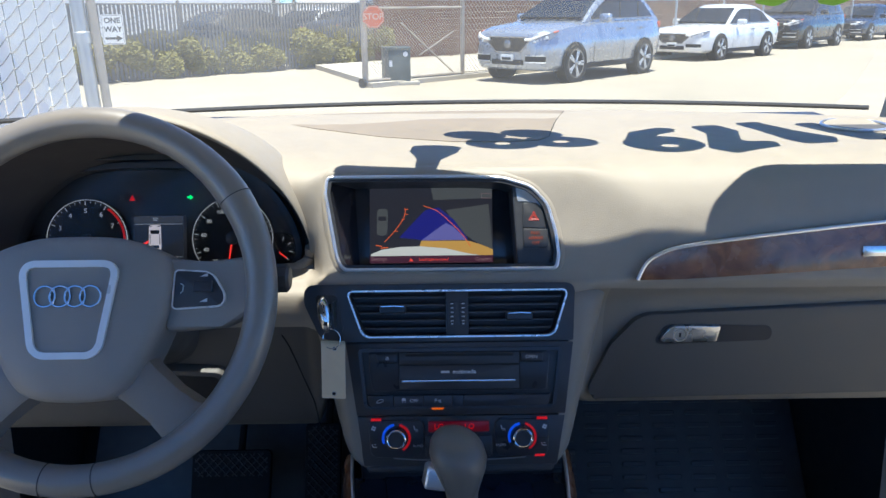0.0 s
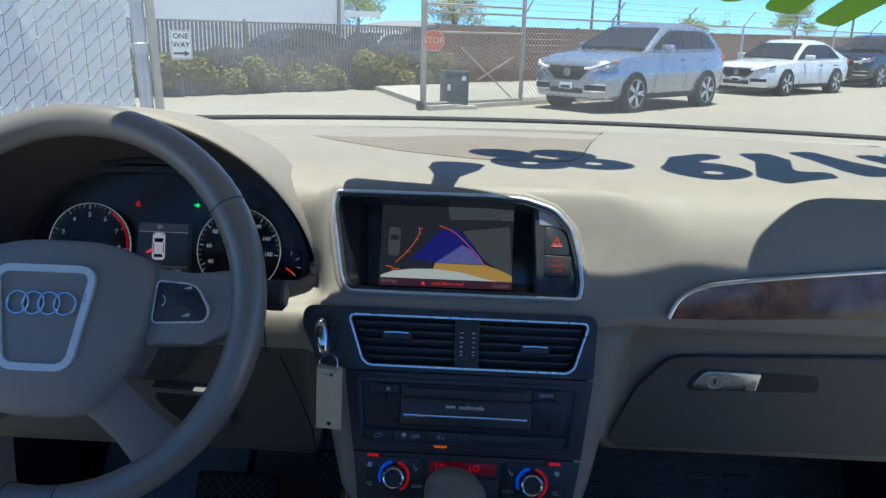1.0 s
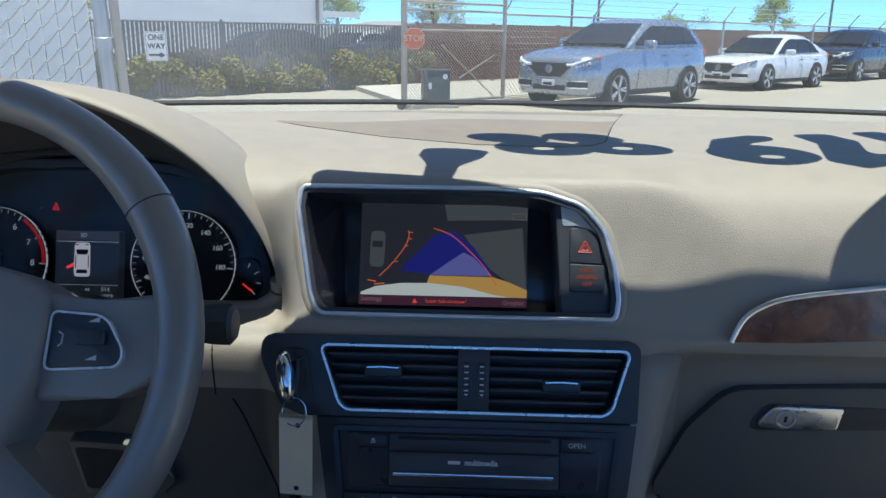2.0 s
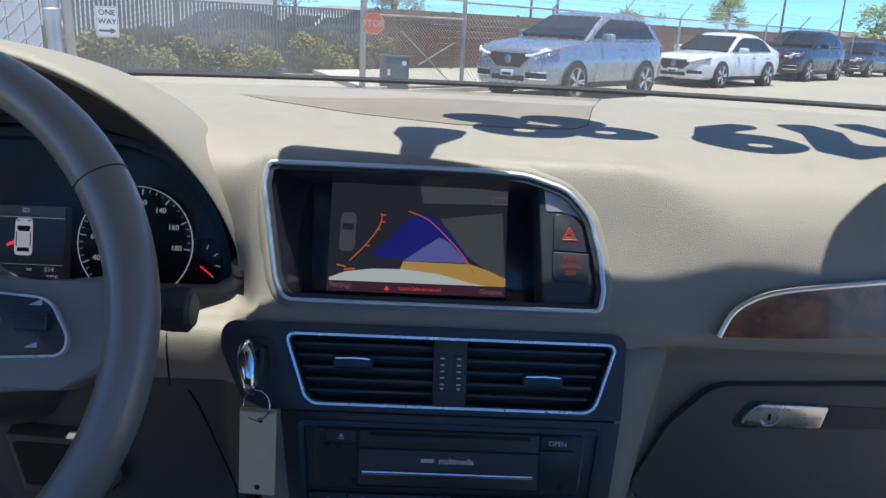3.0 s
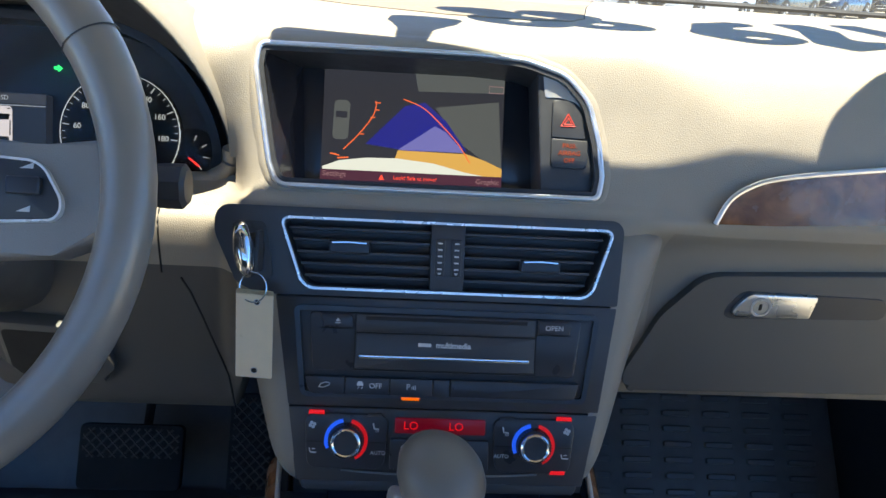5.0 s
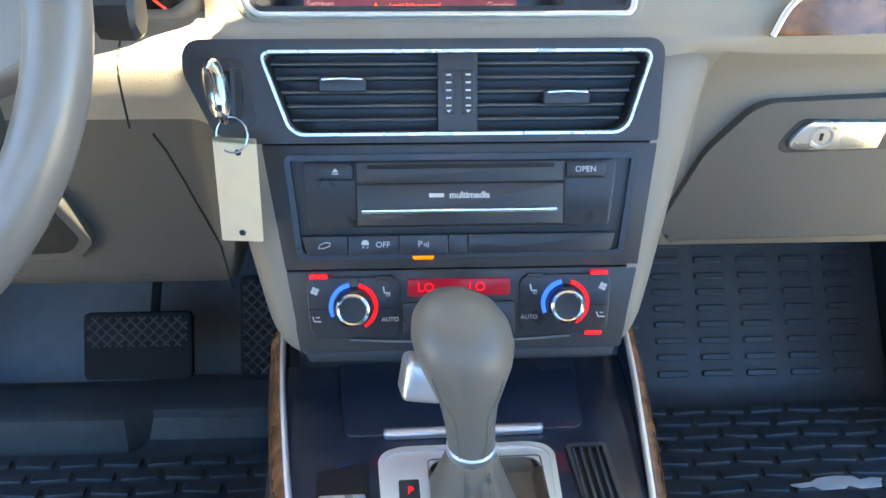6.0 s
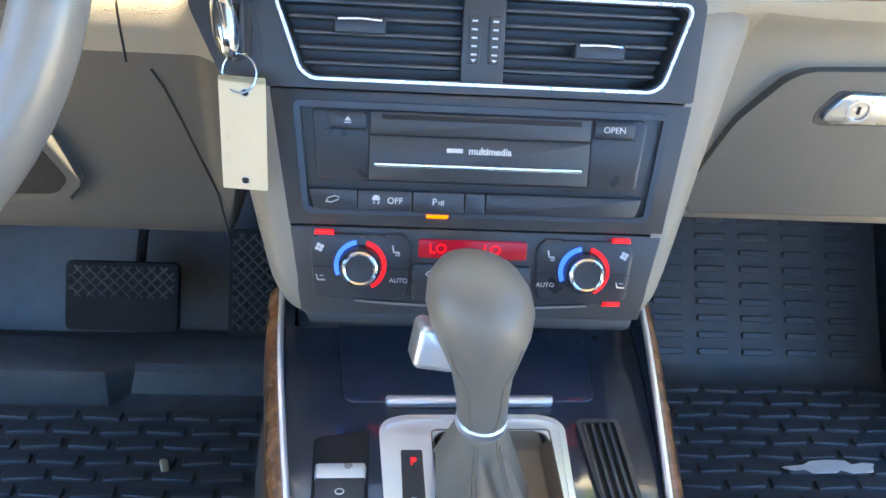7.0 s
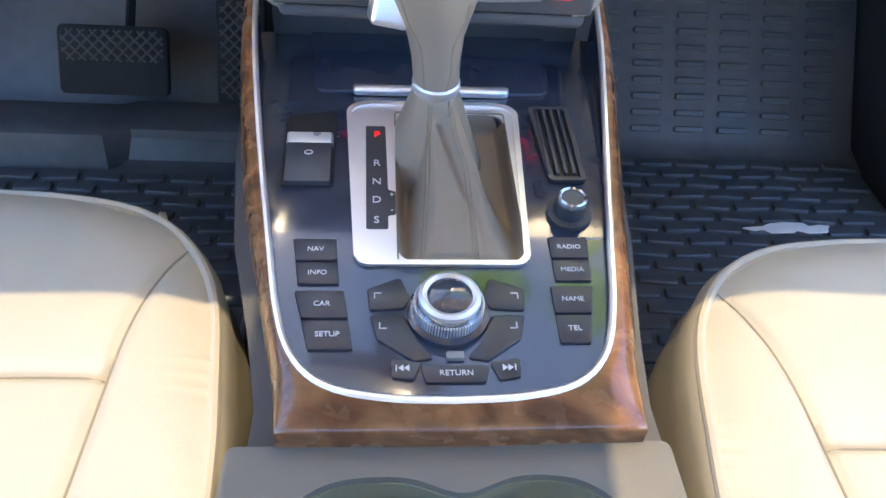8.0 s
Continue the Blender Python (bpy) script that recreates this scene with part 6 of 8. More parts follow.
# ---- seats ----
def seat(s):
    """A front seat cushion; s is -1 for the driver's side."""
    cx, dy = (-0.385, 0.0) if s < 0 else (0.426, -0.032)
    st = thing("front_seat", pose(cx, dy, 0), "cream leather front seat cushion with piped edges", "car seat", "front seats")
    half = [(0.283, 0.06), (0.284, 0.2), (0.279, 0.4), (0.27, 0.54), (0.261, 0.61), (0.25, 0.672), (0.234, 0.715), (0.206, 0.755), (0.165, 0.783), (0.11, 0.797), (0.05, 0.802), (0.0, 0.803)]
    right = [(p.x, p.y) for p in spline([(x, y, 0) for x, y in half], 6)]
    plan = right + [(-x, y) for x, y in right[-2::-1]]

    def ring(out, z):
        """The plan outline swollen by out at the height z, lower towards the front."""
        pts = []
        for x, y in plan:
            d = Vector((x / 0.27, max(0.0, (y - 0.5) / 0.3) ** 2))
            d = d.normalized() if d.length > 1e-6 else Vector((0, 1))
            pts.append((x + d.x * out, y + d.y * out, z - 0.004 * max(0.0, (y - 0.62) / 0.18) ** 2))
        return pts
    def brim(out, up):
        """The outline along the border of the cushion."""
        return [(x, y, 0.645 - 0.010 * (1 - (px / 0.28) ** 2) - 0.004 * max(0.0, (py - 0.62) / 0.18) ** 2 - 0.015 + up) for (x, y, z), (px, py) in zip(ring(out, 0.0), plan)]
    q = 0.019 if s < 0 else 0.021
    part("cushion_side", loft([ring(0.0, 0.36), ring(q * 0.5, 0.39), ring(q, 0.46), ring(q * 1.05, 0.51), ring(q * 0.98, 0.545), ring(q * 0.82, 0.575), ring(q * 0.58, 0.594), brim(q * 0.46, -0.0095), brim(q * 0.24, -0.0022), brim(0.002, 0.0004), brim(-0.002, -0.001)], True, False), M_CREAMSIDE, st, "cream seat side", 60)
    ys, outline = 0.610 if s < 0 else 0.598, np.array(plan)

    def seam_x(v):
        return 0.203 + 0.022 * max(0.0, (v - 0.62) / 0.12) ** 2

    def height(x, v):
        """Padded top of the cushion with its sewn creases."""
        e = float(np.sqrt(((outline - (x, v)) ** 2).sum(1).min()))
        z = 0.645 - 0.010 * (1 - (abs(x) / 0.28) ** 2) - 0.004 * max(0.0, (v - 0.62) / 0.18) ** 2
        z -= 0.015 * (1 - min(e / 0.05, 1.0)) ** 2.0
        d = abs(x) - seam_x(v)
        fade = max(0.0, min(1.0, (0.755 - v) / 0.06))
        z -= (0.0042 * math.exp(-(d / 0.004) ** 2) + (0.0035 * math.exp(d / 0.016) if d < 0 else 0.0022 * math.exp(-d / 0.014))) * fade
        if d < 0.0:
            for line in (ys, ys - 0.16, ys - 0.32):
                q = v - line
                z -= 0.0035 * math.exp(-(q / 0.0035) ** 2) + (0.0075 * math.exp(-q / 0.016) if q > 0 else 0.002 * math.exp(q / 0.03))
        return z
    bm = bmesh.new()
    rows = []
    steps = sorted({round(0.065 + (0.8025 - 0.065) * (1 - (1 - i / 90) ** 1.6), 5) for i in range(91)} | {round(line + k * 0.0022, 5) for line in (ys, ys - 0.16, ys - 0.32) for k in range(-6, 10)})
    for v in steps:
        w = float(np.interp(v, [p[1] for p in right], [p[0] for p in right]))
        sx = min(seam_x(v), w * 0.94)
        span = min(0.018, (w - sx) * 0.4)
        half = list(np.linspace(0, sx - span, 14)) + list(np.linspace(sx - span, sx + span, 15))[1:] + list(np.linspace(sx + span, w, 12))[1:]
        rows.append([bm.verts.new((x, v, height(x, v))) for x in [-h for h in half[:0:-1]] + half])
    for a, b in zip(rows, rows[1:]):
        for j in range(len(a) - 1):
            bm.faces.new((a[j], a[j + 1], b[j + 1], b[j]))
    part("cushion", bm, M_CREAM, st, "cream leather cushion", 80)
    part("piping", tube(brim(0.0008, -0.0002), 0.0036, 8), M_PIPE, st, "raised cream piping")
    part("welt", tube(brim(-0.0050, -0.0040), 0.0052, 8), M_CREAM, st, "folded leather beside the piping")
    for sx in (-1, 1):
        pts = [(sx * seam_x(y), y) for y in [0.10 + 0.635 * i / 60 for i in range(61)]]
        part("bolster_seam", tube([(x, y, height(x, y) + 0.0006) for x, y in pts], 0.0008, 6), M_SEATSEAM, st, "stitched bolster seam")
    for y in (ys, ys - 0.16, ys - 0.32):
        part("cross_seam", tube([(x / 20 * 0.2, y, height(x / 20 * 0.2, y) + 0.0004) for x in range(-20, 21)], 0.0008, 6), M_SEATSEAM, st, "stitched cross seam")
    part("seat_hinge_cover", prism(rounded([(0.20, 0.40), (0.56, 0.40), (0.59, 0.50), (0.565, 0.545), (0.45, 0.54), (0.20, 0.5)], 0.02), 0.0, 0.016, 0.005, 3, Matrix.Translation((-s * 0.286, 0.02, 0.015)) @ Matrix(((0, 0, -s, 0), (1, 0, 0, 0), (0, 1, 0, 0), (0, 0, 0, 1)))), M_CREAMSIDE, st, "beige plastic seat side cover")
    for x in (-0.2, 0.2):
        part("seat_rail", box(x, 0.42, 0.352, 0.04, 0.55, 0.04, 0.004), M_BLACK, st)
    return st


for s in (-1, 1):
    seat(s)


# ---- floor, mats, pedals ----
M_RIDGE = material("worn_pedal_rubber", (0.075, 0.076, 0.08), 0.5)


def floor():
    f = thing("cabin_floor", pose(0, 0, 0), "dark carpeted cabin floor and toe boards", "floor", kind="structure")
    ol = [(-0.9, 0.30), (1.36, 0.30), (1.62, 0.62), (1.62, 0.95), (1.66, 0.95), (1.66, 0.58), (1.40, 0.26), (-0.9, 0.26)]
    part("carpet", loft([[(x, y, z) for y, z in ol] for x in (-0.76, 0.76)]), M_CARPET, f, "dark grey carpet", 30)
    for s in (-1, 1):
        part("tunnel_side", loft([[(s * x, y, z) for x, z in ((0.0, 0.30), (0.15, 0.30), (0.135, 0.5), (0.12, 0.54), (0.0, 0.54))] for y in (0.3, 1.62)]), M_CARPET, f, "dark carpeted tunnel side", 40)
    tread = None
    for s in (-1, 1):
        m = thing("floor_mat", pose(0, 0, 0), "black rubber floor mat with raised treads", "floor mat", "floor mats")
        x0, x1 = (-0.70, -0.19) if s < 0 else (0.19, 0.70)
        if s < 0:
            prof = [(0.55, 0.302), (0.55, 0.318), (1.262, 0.318), (1.272, 0.322), (1.282, 0.352), (1.30, 0.356), (1.36, 0.36), (1.60, 0.66), (1.60, 0.64), (1.37, 0.34), (1.30, 0.302)]
        else:
            prof = [(0.55, 0.302), (0.55, 0.318), (1.315, 0.318), (1.335, 0.323), (1.352, 0.336), (1.60, 0.640), (1.60, 0.62), (1.362, 0.316), (1.34, 0.302)]
        part("mat_sheet", loft([[(x, y, z) for y, z in prof] for x in (x0, x1)]), M_MAT, m, "black rubber sheet", 30)
        for e in (x0, x1):
            part("mat_border", tube([(e, 1.30, 0.316), (e, 1.352, 0.330), (e, 1.6, 0.637)] if s > 0 else [(e, 0.56, 0.318), (e, 1.25, 0.318)], 0.004, 8), M_MAT, m)
        if s < 0:
            part("mat_step", loft([[(x, y + (0.028 if x > -0.41 else 0), z - (0.006 if x > -0.41 else 0)) for y, z in ((1.250, 0.318), (1.256, 0.372), (1.268, 0.380), (1.32, 0.380), (1.33, 0.318))] for x in (x0 + 0.02, -0.425, -0.395, x1)]), M_MAT, m, "stepped heel ridge", 40)
        if tread is None:
            tread = part("tread", prism(rounded([(-0.0235, -0.0048), (0.0235, -0.0048), (0.0235, 0.0048), (-0.0235, 0.0048)], 0.003, 2), 0.0, 0.005, 0.0015, 1), M_MAT, m, smooth=30)
            tread.matrix_basis = pose(-0.66, 0.60, 0.317)
        if s < 0:
            block = part("tread", prism(rounded([(-0.025, -0.0080), (0.025, -0.0080), (0.025, 0.0080), (-0.025, 0.0080)], 0.003, 2), 0.0, 0.006, 0.0015, 1), M_MAT, m, smooth=30)
            block.matrix_basis = pose(-0.66, 0.66, 0.317)
        nx, ny = 8, 24
        for i in range(nx):
            for j in range(ny):
                x = x0 + 0.055 + i * (x1 - x0 - 0.10) / (nx - 1)
                y = 0.70 + 0.0265 * j
                if y > (1.235 if s < 0 else 1.312):
                    continue
                again(block, pose(x + (0.015 if j % 2 else -0.015), y, 0.317, 0, 0, 4 if (i + j) % 2 else -4), m)
        if s > 0:
            slope = math.degrees(math.atan2(0.304, 0.248))
            for i in range(7):
                for j in range(14):
                    y = 1.362 + 0.0160 * j
                    again(tread, pose(x0 + 0.040 + i * 0.069, y, 0.3515 + (y - 1.365) * 1.226, slope), m)
    scrap = thing("paper_scrap", pose(-0.323, 1.137, 0.324, 20, 10, 30), "small white scrap lying on the rubber mat", "litter")
    part("scrap", prism(rounded([(-0.005, -0.008), (0.004, -0.009), (0.006, 0.007), (-0.004, 0.010)], 0.003, 3), 0.0, 0.005, 0.002), M_PAPER, scrap)
    # thin pale slab stands in for a patch of sunlight on the mat
    litter = thing("torn_paper", pose(0.523, 1.150, 0.3255, 2, -3, -2), "pale strip standing in for a sun patch on the rubber mat", "litter")
    strip = [(-0.066, -0.001), (-0.045, -0.007), (-0.030, -0.005), (-0.022, -0.012), (0.010, -0.011), (0.016, -0.006), (0.030, -0.012), (0.058, -0.010), (0.060, 0.000), (0.066, 0.004), (0.050, 0.006), (0.034, 0.002), (0.028, 0.010), (0.000, 0.011), (-0.020, 0.008), (-0.030, 0.002)]
    part("strip", prism(rounded(strip, 0.002, 2), 0.0, 0.0015, 0.0004, 1), material("sun_patch_pale", (0.90, 0.85, 0.80), 0.8, vary=0.12), litter)
    # pedals
    for nm, x0, x1, y, z0, z1, lab in (("brake_pedal", -0.472, -0.328, 1.292, 0.428, 0.508, "wide dark brake pedal with cross-cut rubber"), ("accelerator_pedal", -0.272, -0.205, 1.335, 0.40, 0.53, "dark accelerator pedal with cross-cut rubber")):
        p = thing(nm, pose((x0 + x1) / 2, y, (z0 + z1) / 2, 62), lab, "pedal", "pedals")
        w, h = x1 - x0, (z1 - z0) / math.cos(radians(28))
        part("pedal_pad", prism(rounded(rect(-w / 2, -h / 2, w / 2, h / 2), 0.008), -0.012, 0.0, 0.003), M_CARPET, p)
        top, low = h / 2 - 0.006, (h / 2 - 0.046 if nm == "brake_pedal" else -h / 2 + 0.01)
        run = top - low
        c0 = -w / 2 + 0.006 - run
        while c0 < w / 2 - 0.006:
            for way in (1, -1):
                xa, xb = max(c0, -w / 2 + 0.006), min(c0 + run, w / 2 - 0.006)
                ya, yb = low + (xa - c0), low + (xb - c0)
                if xb - xa > 0.004:
                    ends = [(xa, ya), (xb, yb)] if way > 0 else [(xa, top + low - ya), (xb, top + low - yb)]
                    part("pad_ridge", tube([(*e, 0.0006) for e in ends], 0.0017, 4), M_RIDGE, p, smooth=0)
            c0 += 0.0155
        part("pedal_arm", tube([(0, 0.0, -0.012), (0, 0.02, -0.07), (0, 0.20, -0.12)], 0.007, 8), M_DEEP, p)


floor()

# ---- windscreen lettering, mirror, visor ----
def paint_number():
    t = thing("windscreen_lettering", pose(0, 0, 0), "bright green painted price figures on the windscreen", "painted sign")
    green = material("green_window_paint", (0.20, 0.48, 0.03), 0.6, vary=0.15)

    def lift(x, y):
        """From the plan of the shadow up along the sun's way to the glass."""
        k = (glass_z(x, y) - 1.10) / (1 + RAKE * SUN.y / SUN.z)
        gx, gy = x + k * SUN.x / SUN.z, y + k * SUN.y / SUN.z
        return gx, gy, glass_z(gx, gy) - 0.004

    def figure(outline, hole=None):
        bm = bmesh.new()
        if hole:
            a = [bm.verts.new(lift(*p)) for p in outline]
            b = [bm.verts.new(lift(*p)) for p in hole]
            for i in range(len(a)):
                j = (i + 1) % len(a)
                bm.faces.new((a[i], a[j], b[j], b[i]))
        else:
            bm.faces.new([bm.verts.new(lift(*p)) for p in outline])
        bmesh.ops.triangulate(bm, faces=bm.faces)
        ext = bmesh.ops.extrude_face_region(bm, geom=bm.faces[:])
        bmesh.ops.translate(bm, verts=[v for v in ext["geom"] if isinstance(v, bmesh.types.BMVert)], vec=(0, 0, -0.0006))
        part("figure", bm, green, t, smooth=0)

    def oval(cx, cy, rx, ry, turn=0.0, n=28):
        c, s = math.cos(radians(turn)), math.sin(radians(turn))
        return [(cx + rx * math.cos(a) * c - ry * math.sin(a) * s, cy + rx * math.cos(a) * s + ry * math.sin(a) * c) for a in [2 * math.pi * i / n for i in range(n)]]
    # two small eights
    for x, y in ((0.035, 1.17), (0.118, 1.178)):
        figure(oval(x, y, 0.046, 0.028, -14))
        figure(oval(x + 0.036, y - 0.052, 0.052, 0.033, -10), oval(x + 0.036, y - 0.052, 0.011, 0.007))
    # nine
    figure(oval(0.293, 1.108, 0.056, 0.049, -8), oval(0.298, 1.094, 0.012, 0.009))
    figure(rounded([(0.240, 1.12), (0.262, 1.185), (0.31, 1.215), (0.338, 1.21), (0.33, 1.185), (0.30, 1.165), (0.285, 1.13)], 0.012))
    # sevens
    figure(rounded([(0.362, 1.225), (0.408, 1.232), (0.425, 1.19), (0.405, 1.118), (0.452, 1.122), (0.448, 1.085), (0.375, 1.052), (0.345, 1.075), (0.372, 1.17)], 0.012))
    figure(rounded([(0.435, 1.243), (0.475, 1.25), (0.512, 1.185), (0.548, 1.14), (0.536, 1.108), (0.488, 1.098), (0.470, 1.13), (0.455, 1.19)], 0.010))
    figure(rounded([(0.522, 1.235), (0.558, 1.24), (0.60, 1.19), (0.64, 1.15), (0.62, 1.12), (0.58, 1.122), (0.552, 1.17)], 0.010))


paint_number()


def mirror_and_visor():
    m = thing("rear_view_mirror", pose(-0.036, 0.965, 1.40, 0, 0, -8), "black rear-view mirror on a windscreen mount", "mirror")
    part("mirror_body", box(0, 0, 0, 0.21, 0.035, 0.07, 0.015, 3), M_BLACK, m)
    part("mirror_glass", box(0, -0.0185, 0, 0.19, 0.002, 0.055, 0.0005), M_CHROME, m)
    part("mount", loft([[(0.008 + w * math.cos(a), y + 0.012 * math.sin(a), z) for a in [2 * math.pi * i / 16 for i in range(16)]] for y, z, w in ((0.02, 0.0, 0.014), (0.05, 0.02, 0.016), (0.085, -0.005, 0.032), (0.115, -0.035, 0.034))]), M_BLACK, m)
    v = thing("sun_visor", pose(0.50, 0.885, 1.455, -38), "beige passenger sun visor, folded down", "sun visor")
    part("visor_panel", prism(rounded([(-0.18, -0.01), (0.2, -0.01), (0.2, 0.135), (-0.10, 0.135), (-0.18, 0.06)], [0.03, 0.03, 0.03, 0.06, 0.06]), -0.009, 0.009, 0.004), M_HEAD, v)


mirror_and_visor()

# ---- outside: ground, fences, cars ----
GZ = -0.20
M_ASPH = material("pale_asphalt", (0.37, 0.32, 0.245), 0.9, vary=0.12, scale=1.2, bump=0.6, bump_scale=60)
M_CONC = material("pale_concrete", (0.50, 0.445, 0.36), 0.9, vary=0.1, scale=2.0, bump=0.4, bump_scale=80)
M_GALV = material("galvanised_steel", (0.50, 0.51, 0.52), 0.45, 0.6, vary=0.12, scale=20)
M_RUSTY = material("weathered_post", (0.42, 0.37, 0.31), 0.6, 0.3, vary=0.2, scale=20)
M_SLATW = material("white_fence_slat", (0.93, 0.91, 0.86), 0.5, vary=0.08, scale=8)
M_SLATD = material("dark_fence_slat", (0.125, 0.130, 0.135), 0.6, vary=0.25, scale=6)
M_BROWN = material("brown_fence_boards", (0.175, 0.085, 0.055), 0.8, vary=0.25, scale=4, bump=0.5, bump_scale=60)
M_LEAFY = material("yellow_green_leaf", (0.34, 0.33, 0.06), 0.7, vary=0.35, scale=30)
M_BUSH = material("olive_leaf", (0.19, 0.17, 0.042), 0.7, vary=0.4, scale=12)
M_LEAFG = material("green_leaf", (0.20, 0.28, 0.07), 0.7, vary=0.3, scale=20)
M_BARK = material("bark", (0.12, 0.09, 0.065), 0.9, vary=0.3, bump=0.8, bump_scale=80)
M_WALLW = material("white_stucco", (0.70, 0.71, 0.73), 0.85, vary=0.06, scale=1.5, bump=0.4, bump_scale=60)
M_TYRE = material("tyre_rubber", (0.02, 0.02, 0.021), 0.75, vary=0.2)
M_CARGLASS = material("dark_car_glass", (0.014, 0.018, 0.022), 0.05, vary=0.1, spec=0.45, rough_vary=0.02)
M_WHEELSILVER = material("silver_wheel_paint", (0.62, 0.63, 0.65), 0.3, 0.5, vary=0.05)
M_LAMPDARK = material("dark_lamp_lens", (0.26, 0.27, 0.29), 0.08, 0.2, vary=0.3, scale=30, coat=0.6, rough_vary=0.04)
M_HEADL = material("headlamp", (0.30, 0.31, 0.33), 0.10, 0.6, vary=0.2, rough_vary=0.05)
M_STOP = material("faded_red_sign", (0.62, 0.13, 0.06), 0.55, vary=0.1)
M_SIGNW = material("white_sign", (0.80, 0.80, 0.78), 0.5, vary=0.05)
M_SIGNB = material("black_sign_print", (0.02, 0.02, 0.02), 0.5)
M_BOXG = material("grey_green_cabinet", (0.10, 0.12, 0.12), 0.55, vary=0.15)

g = thing("ground", pose(0, 0, 0), "pale sunlit asphalt lot reaching the horizon", "ground", kind="structure")
bm = bmesh.new()
N = 12
vs = [[bm.verts.new((-600 + 1200 * i / N, -400 + 1400 * j / N, GZ)) for j in range(N + 1)] for i in range(N + 1)]
for i in range(N):
    for j in range(N):
        bm.faces.new((vs[i][j], vs[i + 1][j], vs[i + 1][j + 1], vs[i][j + 1]))
part("asphalt", bm, M_ASPH, g)


def along(a, b, t):
    return Vector(a).lerp(Vector(b), t)


def chain(bm, a, b, z0, z1, cell, r, ways=(1, -1)):
    """Slanting wires of a chain-link panel between two plan points."""
    a, b = Vector((*a, 0)), Vector((*b, 0))
    L, h = (b - a).length, z1 - z0
    d = (b - a).normalized()
    nrm = Vector((-d.y, d.x, 0))
    k = -int(h / cell) - 1
    while k * cell < L:
        for sgn in ways:
            s0, s1 = k * cell, k * cell + h
            za, zb = (z0, z1) if sgn > 0 else (z1, z0)
            t0, t1 = max(0, -s0 / (s1 - s0)), min(1, (L - s0) / (s1 - s0))
            if t1 <= t0:
                continue
            p, q = a + d * (s0 + (s1 - s0) * t0), a + d * (s0 + (s1 - s0) * t1)
            p.z, q.z = za + (zb - za) * t0, za + (zb - za) * t1
            vs = []
            for c in (p, q):
                for u in (nrm * r, Vector((d.x * r, d.y * r, r)), -nrm * r, Vector((-d.x * r, -d.y * r, -r))):
                    vs.append(bm.verts.new(c + u))
            for i in range(4):
                bm.faces.new((vs[i], vs[(i + 1) % 4], vs[4 + (i + 1) % 4], vs[4 + i]))
        k += 1
    return bm


def post(parent, x, y, z1, r, mat, name="post", z0=GZ):
    return part(name, lathe([(r, z0), (r, z1), (r * 1.15, z1), (r * 0.9, z1 + r), (0.0, z1 + r * 1.3)], 12, pose(x, y, 0)), mat, parent)


# white slatted fence beside the car
A, B = (-4.6, 3.2), (-1.80, 4.15)
f = thing("white_slat_fence", pose(0, 0, 0), "chain-link fence filled with white plastic slats", "fence")
d = (Vector(B) - Vector(A)).normalized()
L = (Vector(B) - Vector(A)).length
yaw, LEAN_W = math.degrees(math.atan2(d.y, d.x)), 2.0


def leaning(s, z, out=0.0):
    """A place on the slightly leaning fence, s along it and z above the ground."""
    q = Vector(A) + d * (s - math.tan(math.radians(LEAN_W)) * (z - 1.2))
    return (q.x + d.y * out, q.y - d.x * out, GZ + z)


slat = None
for i in range(int(L / 0.07)):
    m = pose(*leaning((i + 0.5) * 0.07, 1.1), 0, -LEAN_W, yaw)
    if slat is None:
        slat = part("slat", box(0, 0, 0, 0.0655, 0.008, 2.1, 0.001, 1), M_SLATW, f)
        slat.matrix_basis = m
    else:
        again(slat, m)


def woven_wires():
    """Wires that climb across the slats and dip into the gap behind every one."""
    verts, faces, rise, pitch = [], [], 0.90, 0.078
    for k in range(-36, 28):
        ring = None
        for n in range(int(L / 0.0117)):
            s = n * 0.0117
            u = (s / 0.07) % 1.0
            z = 0.06 + k * pitch + rise * s + 0.012 * (u - 0.5) - 0.007 * math.sin(math.pi * u)
            if not 0.05 < z < 2.15:
                ring = None
                continue
            c = Vector(leaning(s, z, 0.0045 + 0.004 * math.sin(math.pi * u)))
            here = len(verts)
            verts.extend(tuple(c + w) for w in (Vector((0, 0, 0.0046)), Vector((0, -0.0040, 0)), Vector((0, 0, -0.0046)), Vector((0, 0.0040, 0))))
            if ring is not None:
                faces.extend((ring + e, ring + (e + 1) % 4, here + (e + 1) % 4, here + e) for e in range(4))
            ring = here
    me = bpy.data.meshes.new("chain_mesh")
    me.from_pydata(verts, [], faces)
    bm = bmesh.new()
    bm.from_mesh(me)
    bpy.data.meshes.remove(me)
    bmesh.ops.recalc_face_normals(bm, faces=bm.faces)
    return bm


part("chain_mesh", woven_wires(), material("dull_wire", (0.34, 0.345, 0.35), 0.7, spec=0.3), f, "galvanised wire mesh")
for off, r, mat in ((0.035, 0.034, M_GALV), (0.098, 0.022, M_RUSTY)):
    h = 2.4
    part("post", lathe([(r, 0.0), (r, h), (r * 1.15, h), (r * 0.9, h + r), (0.0, h + r * 1.3)], 12, pose(*leaning(L + off, 0.0), 0, -LEAN_W, yaw)), mat, f)
for z in (0.9, 1.35, 1.6):
    part("hinge", lathe([(0.042, -0.025), (0.042, 0.025), (0.036, 0.03)], 12, pose(*leaning(L + 0.035, z), 0, -LEAN_W, yaw)), M_GALV, f)

